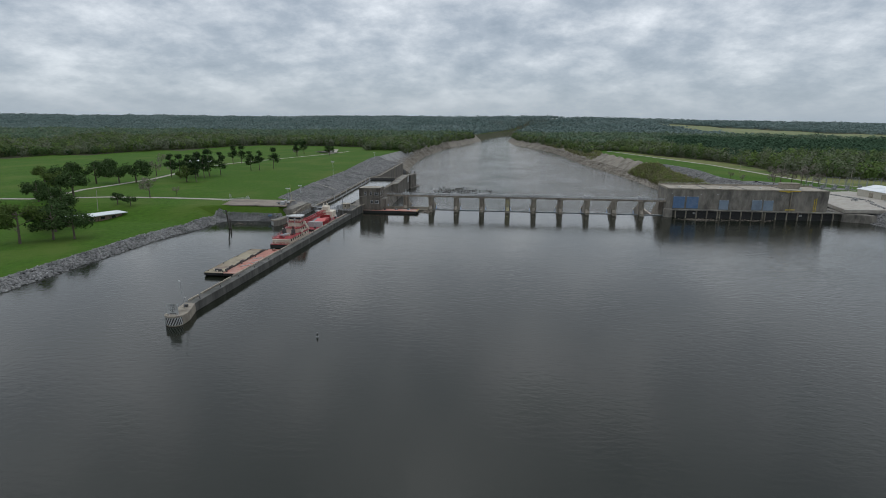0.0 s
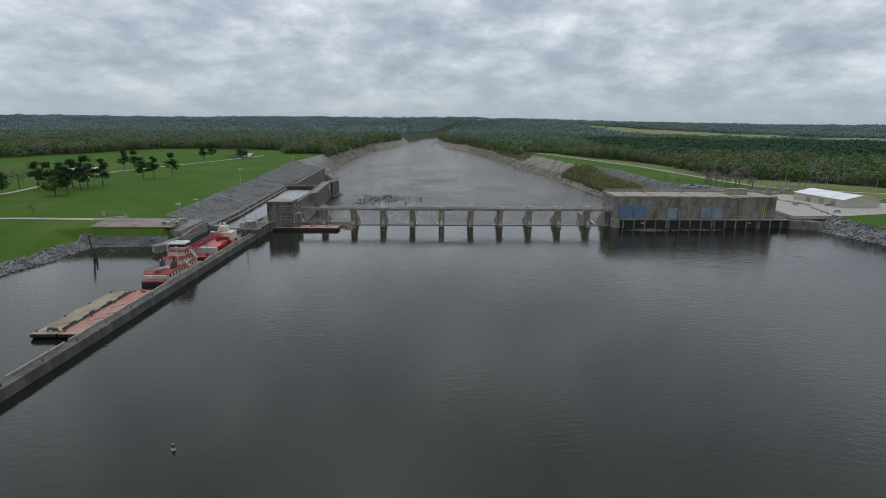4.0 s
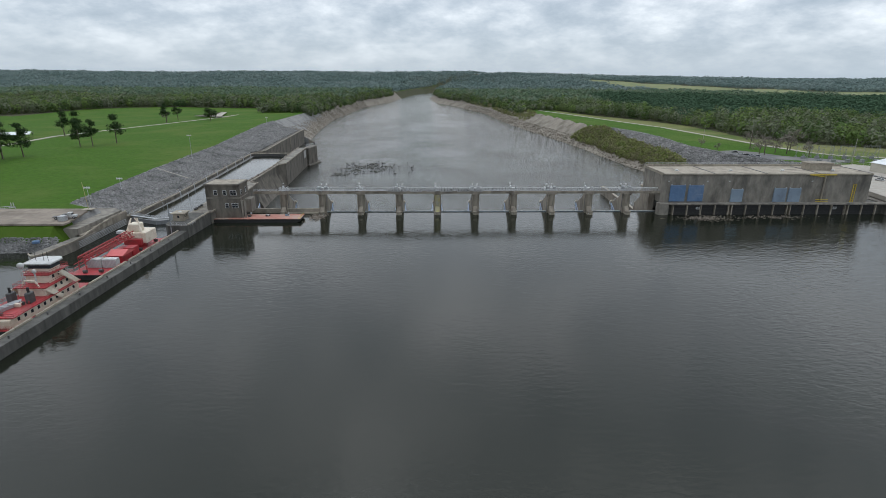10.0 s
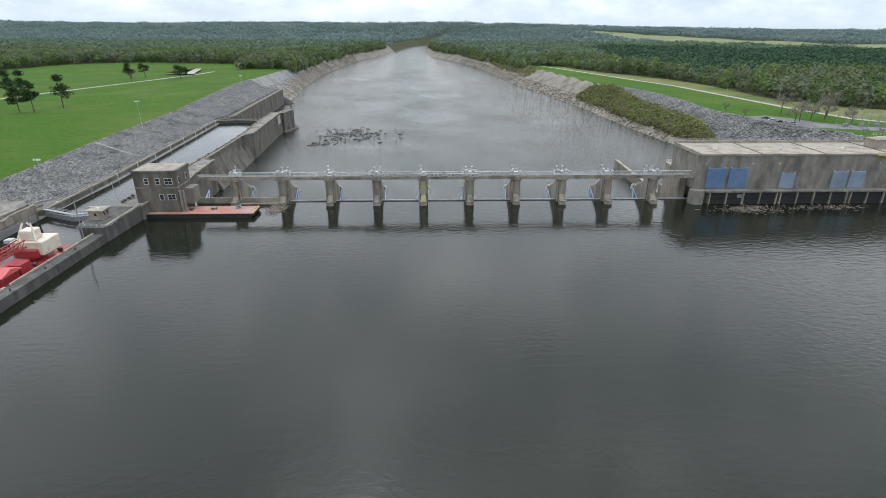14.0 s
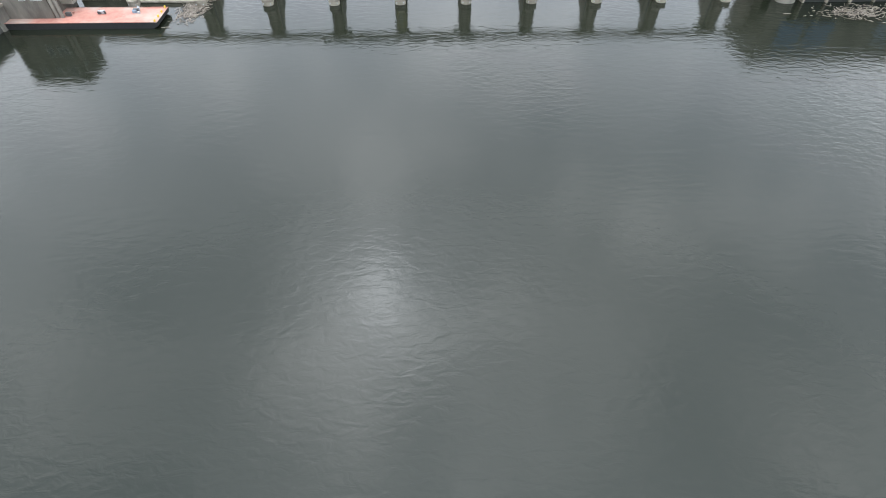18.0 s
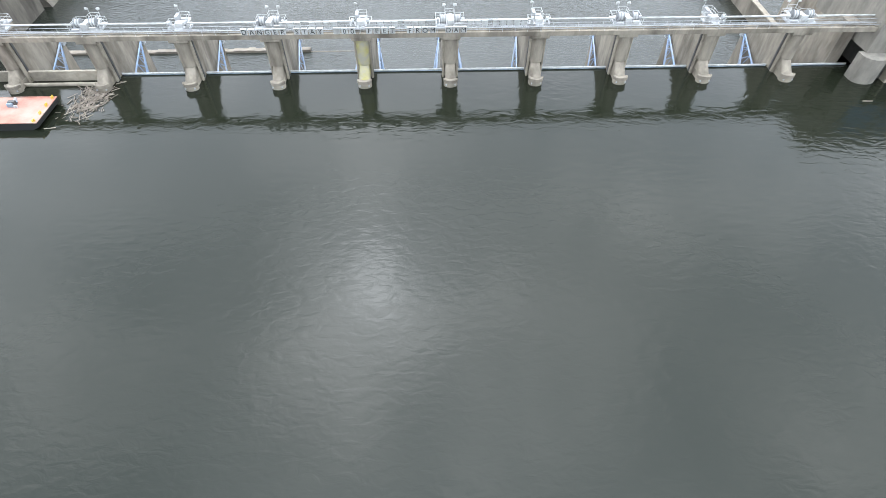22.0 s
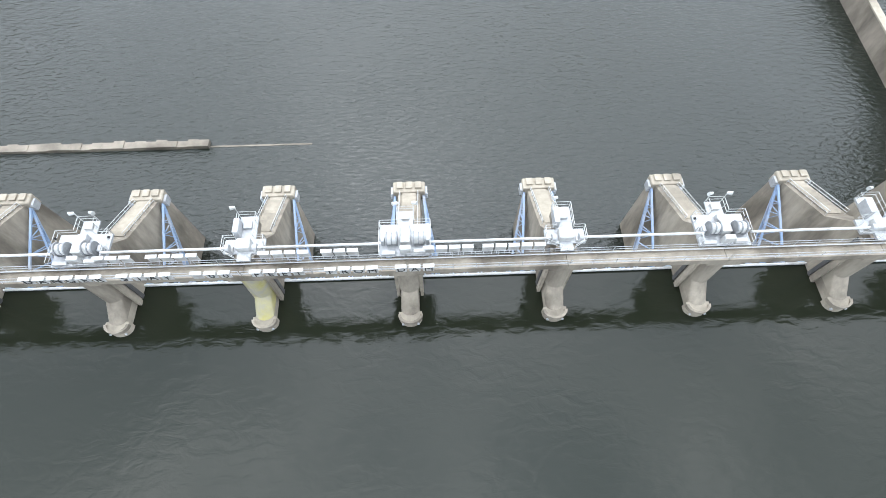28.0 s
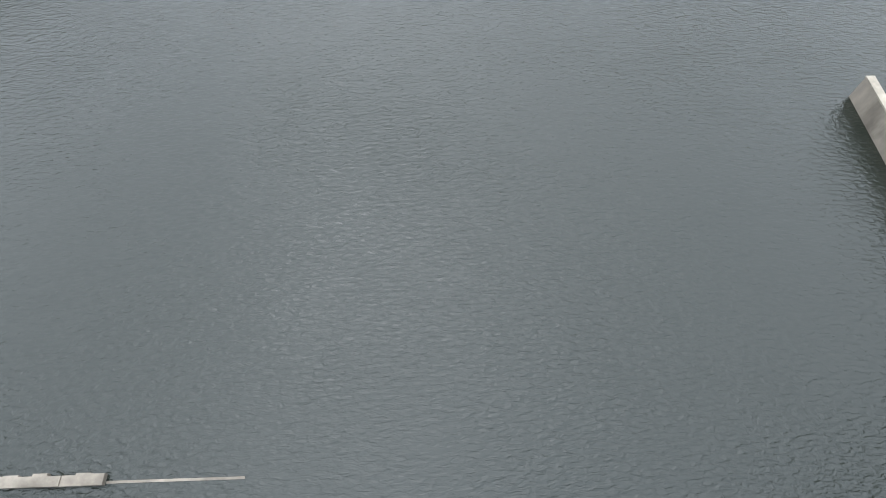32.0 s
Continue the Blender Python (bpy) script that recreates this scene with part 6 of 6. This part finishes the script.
def limb_tree(seed, h, spread, n_limbs, trunk_r, up=0.8):
    q = random.Random(seed)
    bm = B()
    top = Vector((q.uniform(-0.5, 0.5), q.uniform(-0.5, 0.5), h * 0.92))
    rod(bm, (0, 0, -0.6), top * 0.5, trunk_r, 7, trunk_r * 0.7)
    rod(bm, top * 0.5, top, trunk_r * 0.7, 6, trunk_r * 0.15)
    tips = []
    for i in range(n_limbs):
        f = q.uniform(0.32, 0.92)
        a = q.uniform(0, 6.28)
        o = top * f
        l = spread * (1.15 - f * 0.55) * q.uniform(0.6, 1.1)
        tip = o + Vector((math.cos(a) * l, math.sin(a) * l, l * up * q.uniform(0.3, 1.0)))
        rod(bm, o, tip, trunk_r * 0.32, 5, trunk_r * 0.06)
        tips.append(tip)
        for k in range(3):
            g = q.uniform(0.4, 0.95)
            a2 = a + q.uniform(-1, 1)
            s = o.lerp(tip, g)
            t2 = s + Vector((math.cos(a2), math.sin(a2), q.uniform(0.2, 0.9))) * l * 0.42
            rod(bm, s, t2, trunk_r * 0.12, 4, trunk_r * 0.03)
            tips.append(t2)
    return bm, tips


def tree(kind, seed):
    q = random.Random(seed)
    if kind == "pine":
        h = q.uniform(15, 18)
        t = thing("pine_tree", "tall dark pine with a bare trunk on the lawn", "tree", group="lawn pines")
        bm = B()
        rod(bm, (0, 0, -0.6), (0.3, 0.2, h * 0.55), 0.34, 8, 0.26)
        rod(bm, (0.3, 0.2, h * 0.55), (0.1, 0, h * 0.97), 0.26, 7, 0.05)
        tips = []
        for i in range(17):
            f = q.uniform(0.34, 0.98)
            a, l = q.uniform(0, 6.28), (1.15 - f) * 4.6 * q.uniform(0.75, 1.2) + 0.8
            o = Vector((0.2, 0.1, h * f))
            tip = o + Vector((math.cos(a) * l, math.sin(a) * l, q.uniform(-0.2, 0.9)))
            rod(bm, o, tip, 0.09, 5, 0.02)
            tips += [tip, o.lerp(tip, 0.6)]
        tips.append(Vector((0.1, 0, h)))
        part("trunk", bm, BARK, t)
        v, f = leaf_cloud([tuple(p) for p in tips], [(2.1, 2.1, 1.35)] * len(tips), 46, np.full(len(tips), 0.42), seed)
        me_ = raw_mesh("crown", v, f, PINE, "", "", 4)
        part("crown", me_, PINE, t)
    elif kind in ("oak", "leafy"):
        h = q.uniform(10, 12.5)
        mat = LEAF_DARK if kind == "oak" else LEAF
        t = thing("broadleaf_tree", "broad dark evergreen oak on the lawn" if kind == "oak" else "light green spring broadleaf tree", "tree", group="lawn broadleaf trees")
        bm, tips = limb_tree(seed, h * 0.9, h * 0.48, 11, 0.42, 0.6)
        part("trunk", bm, BARK, t)
        v, f = leaf_cloud([tuple(p) for p in tips], [(2.1, 2.1, 1.6)] * len(tips), 40, np.full(len(tips), 0.42), seed)
        part("crown", raw_mesh("crown", v, f, mat, "", "", 4), mat, t)
    else:
        h = q.uniform(8, 11)
        t = thing("bare_tree", "bare grey-brown tree just coming into bud", "tree", group="bare trees")
        bm, tips = limb_tree(seed, h, h * 0.42, 14, 0.3, 0.9)
        part("trunk", bm, BARK, t)
        v, f = leaf_cloud([tuple(p) for p in tips], [(1.1, 1.1, 1.0)] * len(tips), 16, np.full(len(tips), 0.22), seed)
        part("twig_crown", raw_mesh("twig_crown", v, f, TWIG, "", "", 4), TWIG, t)
    return t


KINDS = {k: [tree(k, 50 + 7 * i + len(k)) for i in range(3 if k == "pine" else 2)] for k in ("pine", "oak", "leafy", "bare")}
PLACES = {
    "pine": [(-323, 119), (-329, 147), (-320, 149), (-309, 152), (-303, 166), (-361, 338), (-351, 341), (-299, 238), (-290, 240), (-283, 267), (-293, 89), (-339, 535), (-347, 598), (-304, 130), (-336, 128), (-315, 140)],
    "oak": [(-369, 57), (-350, 61), (-341, 73), (-310, -86), (-356, -10), (-326, -38), (-247, -173), (-238, -169), (-300, 580), (-262, -150), (-385, 40), (-330, -70), (-400, 120), (-292, -100), (-271, -73), (-260, -76)],
    "leafy": [(-277, -140), (-345, -30), (-301, 87), (-256, -186), (-420, 60)],
    "bare": [(-358, 140), (-352, 158), (-258, -17), (-269, -35), (-429, 285), (-347, 558), (204, 248), (206, 219), (219, 176), (243, 200), (238, 232), (250, 196), (262, 215), (256, 175), (230, 190)],
}
SIZES = {"pine": (1.15, 1.4), "oak": (1.35, 1.75), "leafy": (1.2, 1.6), "bare": (1.2, 1.6)}
rng = random.Random(8)
for kind, spots in PLACES.items():
    for i, (x, y) in enumerate(spots):
        src = KINDS[kind][i % len(KINDS[kind])]
        s = rng.uniform(*SIZES[kind]) * (0.45 if (x, y) in ((-271, -73), (-260, -76), (-258, -17), (204, 248), (206, 219)) else 1.0)
        m = pose(x, y * LONG, float(ground_z(x, y)), 0, 0, rng.uniform(0, 360))
        if i < len(KINDS[kind]):
            src.matrix_basis = m
            src.scale = (s, s, s)
        else:
            src_scale = src.scale.copy()
            c = copy_thing(src, m)
            c.scale = (s, s, s)

# ---- left bank buildings and fittings ----
bh_ = thing("boat_house", "low brown pavilion with a flat white metal roof", "pavilion", at=(-266, -108, float(ground_z(-266, -108))), rz=-28)
bm = B()
box(bm, -4.5, -14, 0, 4.5, 14, 3.2)
part("wall", bm, BRICKISH, bh_)
bm = B()
box(bm, -6.2, -16.5, 3.2, 6.2, 16.5, 3.6, 0.04)
part("roof", bm, TIN, bh_)
for y in (-13, -6.5, 0, 6.5, 13):
    for s in (-5.6, 5.6):
        part("post", rod(B(), (s, y, 0), (s, y, 3.2), 0.14, 6), TIMBER, bh_)
for y in (-9, -3, 3, 9):
    bm = B()
    box(bm, 4.5, y - 1.1, 0.9, 4.56, y + 1.1, 2.4)
    part("window", bm, GLASS, bh_)
bm = B()
rod(bm, (0, 0, -0.5), (0.6, 0.4, 13), 0.18, 7, 0.1)
solid("utility_pole", bm, GRAVEL, "pale leaning utility pole beside the pavilion", "pole", at=(-276, -88, float(ground_z(-276, -88))))
pv = thing("picnic_shelter", "distant picnic shelter with a white roof among pines", "shelter", at=(-394, 316, float(ground_z(-394, 316))), rz=20)
bm = B()
side(bm, [(-6, 3.0), (-6, 3.2), (0, 5.2), (6, 3.2), (6, 3.0), (0, 5.0)], -13, 13)
part("roof", bm, TIN, pv)
for x in (-12, -4, 4, 12):
    for y in (-5.4, 5.4):
        part("post", rod(B(), (x, y, 0), (x, y, 3.1), 0.15, 6), TIMBER, pv)


def light_mast(x, y, h, label):
    t = thing("light_mast", label, "light mast", at=(x, y, float(ground_z(x, y))), group="light masts")
    part("pole", rod(B(), (0, 0, -0.3), (0, 0, h), 0.16, 7, 0.09), GALV, t)
    bm = B()
    rod(bm, (-1.1, 0, h - 0.1), (1.1, 0, h - 0.1), 0.06, 6)
    part("arm", bm, GALV, t)
    for s in (-1.1, 0.0, 1.1):
        bm = B()
        rod(bm, (s, -0.35, h + 0.25), (s, 0.25, h - 0.05), 0.5, 8, 0.25)
        part("lamp_head", bm, WHITE, t)


light_mast(-185, 158, 16, "tall light mast with three lamps above the riprap")
light_mast(-178, 28, 5.5, "light mast with three lamps above the riprap")
light_mast(-212, 505, 8, "far light mast with three lamps by the lawn edge")
light_mast(-174, -14, 8, "tall light mast near the lock head")
bm = B()
rod(bm, (0, 0, -0.3), (-0.9, 0.3, 11.5), 0.14, 7, 0.08)
fp = thing("flag_pole", "thin pale flag pole standing by the paved lot", "pole", at=(-165, -34, 8.84))
part("pole", bm, YELLOWED, fp)
bm = B()
box(bm, -2.2, -1.6, -0.1, 2.2, 1.6, 0.2)
part("footing", bm, CONCRETE_LIGHT, fp)
for x in (-214, -213.2):
    bm = B()
    rod(bm, (0, 0, 0), (0, 0, 2.6), 0.22, 7)
    tagged(solid("bollard", bm, WHITE, "white bollard post by the road", "bollard", at=(x, -24, 8.75)), group="road bollards")
for x in (-199, -198):
    bm = B()
    rod(bm, (0, 0, 0), (0, 0, 2.2), 0.2, 7)
    tagged(solid("bollard", bm, WHITE, "white bollard post at the lot edge", "bollard", at=(x, -30, 8.82)), group="road bollards")
bm = B()
box(bm, -1.1, -1.3, 0, 1.1, 1.3, 2.0, 0.06)
solid("utility_box", bm, GALV, "pale grey utility box standing on the lot", "utility box", at=(-163.5, -58, 8.84))
bm = B()
box(bm, -1.2, -0.9, 0, 1.2, 0.9, 1.0, 0.2)
solid("tarpaulin", bm, BLUE_DOOR, "blue tarpaulin bundle lying on the shore stones", "tarpaulin", at=(-168, -71, float(ground_z(-168, -71))), rz=25)


def wheel(parent, x, y, r_=0.36, w=0.24):
    bm = B()
    rod(bm, (x - w / 2, y, r_), (x + w / 2, y, r_), r_, 14)
    t = part("tyre", bm, RUBBER, parent)
    bm = B()
    rod(bm, (x - w / 2 - 0.01, y, r_), (x + w / 2 + 0.01, y, r_), r_ * 0.55, 10)
    part("rim", bm, GALV, t)


def car(x, y, rz, mat, word, z=None):
    c = thing("car", f"{word} car parked on the gravel by the powerhouse", "car", at=(x, y, float(ground_z(x, y)) + 0.15 if z is None else z), rz=rz, group="parked cars")
    bm = B()
    side(bm, [(-2.3, 0.35), (-2.3, 0.85), (-1.5, 0.95), (1.4, 0.95), (2.3, 0.8), (2.3, 0.35)], -0.9, 0.9)
    part("body", bm, mat, c)
    bm = B()
    side(bm, [(-1.9, 0.95), (-1.3, 1.45), (0.5, 1.47), (1.3, 0.95)], -0.8, 0.8)
    part("glasshouse", bm, GLASS, c)
    bm = B()
    box(bm, -0.72, -1.2, 1.44, 0.72, 0.45, 1.5, 0.03)
    part("roof", bm, mat, c)
    for sx in (-0.82, 0.82):
        for sy in (-1.45, 1.4):
            wheel(c, sx, sy)
    return c


car(213, 203, 70, BLACK, "black saloon", 7.74)
car(212.5, 192, 62, WHITE, "white saloon", 7.74)
car(213.5, 183, 50, BLACK, "dark grey saloon", 7.74)
car(215, 178, 48, GALV, "silver saloon", 7.74)
car(217, 174, 47, GALV, "silver saloon", 7.74)
car(231, 54, 20, WHITE, "white", 7.77)
car(252, 50, 75, WHITE, "white", 7.77)
car(238, 15, 80, WHITE, "white", 7.77)
tk = thing("flatbed_truck", "white flatbed truck parked on the slab lot", "truck", at=(-164.0, -54, 8.85), rz=-78)
bm = B()
box(bm, -1.05, 0.6, 0.6, 1.05, 2.2, 2.5, 0.15)
box(bm, -1.0, 2.2, 0.6, 1.0, 3.6, 1.5, 0.12)
cabp = part("cab", bm, WHITE, tk)
bm = B()
box(bm, -0.9, 2.16, 1.6, 0.9, 2.24, 2.3)
part("windscreen", bm, GLASS, cabp)
bm = B()
box(bm, -1.15, -4.6, 0.9, 1.15, 0.5, 1.1)
part("flatbed", bm, DARK, tk)
bm = B()
box(bm, -1.1, -1.2, 1.1, 1.1, -0.2, 1.9, 0.05)
part("tool_box", bm, DARK, tk)
for sx in (-0.95, 0.95):
    for sy in (-3.4, 2.8):
        wheel(tk, sx, sy, 0.48, 0.3)

# ---- right bank: shed and switchyard ----
sd = thing("metal_shed", "long beige metal shed with a white roof", "shed", at=(268, 70, 7.7), rz=6)
bm = B()
box(bm, -14, -22, 0, 14, 22, 5.2)
part("wall", bm, BEIGE, sd)
bm = B()
a = [(-14.6, 5.1), (0, 8.0), (14.6, 5.1), (14.6, 5.4), (0, 8.35), (-14.6, 5.4)]
v0 = [bm.verts.new((x, -22.5, z)) for x, z in a]
v1 = [bm.verts.new((x, 22.5, z)) for x, z in a]
bm.faces.new(v0)
bm.faces.new(v1[::-1])
for i in range(6):
    j = (i + 1) % 6
    bm.faces.new((v0[j], v0[i], v1[i], v1[j]))
bmesh.ops.recalc_face_normals(bm, faces=bm.faces[:])
part("roof", bm, TIN, sd)
for y in (-14, -4, 8):
    bm = B()
    box(bm, -14.1, y - 2.0, 0, -14.0, y + 2.0, 3.8)
    part("roller_door", bm, CONCRETE_LIGHT, sd)
bm = B()
for s in (-22.05, 22.05):
    vv = [bm.verts.new(p) for p in ((-14, s, 5.2), (14, s, 5.2), (0, s, 8.0))]
    bm.faces.new(vv)
part("gable", bm, BEIGE, sd)
for i, (x, y) in enumerate(((246, 150), (262, 150), (278, 150), (294, 150), (250, 172), (266, 172), (282, 172), (300, 172))):
    t = thing("switchyard_frame", "galvanised lattice switchyard portal frame", "switchyard frame", at=(x, y, 7.6), group="switchyard frames")
    for s in (-5.5, 5.5):
        bm = B()
        for a in ((-0.45, -0.45), (0.45, -0.45), (0.45, 0.45), (-0.45, 0.45)):
            beam(bm, (s + a[0], a[1], 0), (s + a[0] * 0.5, a[1] * 0.5, 8.4), 0.10, 0.10)
        for k in range(8):
            z = k * 1.03
            beam(bm, (s - 0.4, -0.4, z), (s + 0.4, 0.4, z + 1.0), 0.06, 0.06)
        part("column", bm, STEEL, t)
    bm = B()
    for z in (7.8, 8.4):
        beam(bm, (-5.7, 0, z), (5.7, 0, z), 0.10, 0.10)
    for k in range(10):
        beam(bm, (-5.5 + k * 1.1, 0, 7.8), (-4.95 + k * 1.1, 0, 8.4), 0.06, 0.06)
    part("cross_beam", bm, STEEL, t)
    for s in (-3.4, 0, 3.4):
        bm = B()
        rod(bm, (s, 0, 7.8), (s, 0, 6.6), 0.14, 7)
        part("insulator", bm, STEEL, t)
for i in range(12):
    x, y = 244 + (i % 6) * 10, 140 + (i // 6) * 21
    t = thing("transformer", "grey switchyard breaker with bushings", "switchgear", at=(x, y, 7.6), group="switchgear")
    bm = B()
    box(bm, -1.2, -0.9, 0, 1.2, 0.9, 2.2, 0.06)
    part("tank", bm, STEEL, t)
    for s in (-0.8, 0, 0.8):
        part("bushing", rod(B(), (s, 0, 2.2), (s * 1.3, 0, 4.2), 0.16, 7, 0.1), STEEL, t)
for x, y, h in ((262, 132, 17), (300, 140, 15), (318, 168, 15), (238, 330, 13), (330, 120, 14), (284, 330, 12)):
    t = thing("power_pole", "tall pale power pole with a cross arm", "power pole", at=(x, y, float(ground_z(x, y))), group="power poles")
    part("pole", rod(B(), (0, 0, -0.4), (0, 0, h), 0.22, 7, 0.13), GRAVEL, t)
    bm = B()
    beam(bm, (-1.8, 0, h - 0.9), (1.8, 0, h - 0.9), 0.16, 0.2)
    part("cross_arm", bm, TIMBER, t)
run[0] = LONG
bm = B()
rails(bm, [(203, 33, 7.6), (236, 121, 7.6), (262, 131, 7.6), (310, 62, 7.6)], 2.2, 0.06, 3.5)
solid("chain_fence", bm, GALV, "grey pipe fence round the yard", "fence")

run[0] = 1.0
# ---- drift and rubble ----


def drift(name, spots, z, smin, smax, mat, label, seed, flat=0.35):
    q = np.random.RandomState(seed)
    n = len(spots)
    xy = np.array(spots)
    size = q.uniform(smin, smax, (n, 1, 1)) * np.array([1.0, 1.0, flat])
    size = size * q.uniform(0.5, 1.4, (n, 1, 3))
    pts = OCT[None] * size + q.uniform(-0.15, 0.15, (n, 6, 3)) * size
    a = q.uniform(0, 6.28, n)
    c, s = np.cos(a)[:, None], np.sin(a)[:, None]
    x, y, zz = pts[..., 0], pts[..., 1], pts[..., 2]
    pts = np.stack([x * c - y * s + xy[:, :1], x * s + y * c + LONG * xy[:, 1:], zz + z], -1)
    return raw_mesh(name, pts.reshape(-1, 3), (OCT_F[None] + 6 * np.arange(n)[:, None, None]).reshape(-1, 3), mat, label, name.replace("_", " "))


q = np.random.RandomState(77)
spots = [(-80 + 0.9 * a + 6, 282 + 1.2 * b) for a, b in zip(q.normal(0, 13, 130), q.normal(0, 13, 130))] + [(-92 + a, 235 + b) for a, b in zip(q.normal(0, 5, 26), q.normal(0, 3, 26))] + [(-74 + a, 290 + b) for a, b in zip(q.uniform(-40, 40, 30), q.uniform(-60, 40, 30))]
drift("river_rubble", spots, LOW + 0.08, 0.6, 2.3, CONCRETE_WET, "dark rubble shoal breaking the tailwater", 78, 0.4)


def sticks(name, cx, cy, sx, sy, n, z, label, seed, lean=0.6):
    q = random.Random(seed)
    bm = B()
    for i in range(n):
        x, y, a, l = cx + q.gauss(0, sx), LONG * cy + q.gauss(0, sy), q.gauss(lean, 0.9), q.uniform(0.15, 1.0) ** 1.6 * 2.2
        beam(bm, (x, y, z + q.uniform(0, 0.15)), (x + math.cos(a) * l, y + math.sin(a) * l, z + q.uniform(0, 0.35)), q.uniform(0.05, 0.16), q.uniform(0.05, 0.16))
    return solid(name, bm, DRIFT, label, "driftwood", kind="stuff")


sticks("driftwood", -74.2, -8.0, 1.7, 3.0, 420, 0.02, "raft of grey driftwood caught at a pier", 1, 1.4)
sticks("driftwood", 107, -13.5, 6.0, 2.2, 330, 0.02, "raft of driftwood before the powerhouse intakes", 2, 0.1)
sticks("driftwood", 139, -11.5, 8.0, 1.4, 170, 0.02, "thin drift line along the intakes", 3, 0.1)
sticks("driftwood", -182, -88, 5, 3, 40, 0.02, "scattered drift near the mooring piles", 4, 0.3)
sticks("driftwood", -207, 640, 2, 10, 30, float(ground_z(-207, 640)), "dark drift logs stranded on the far bank", 5, 0.2)
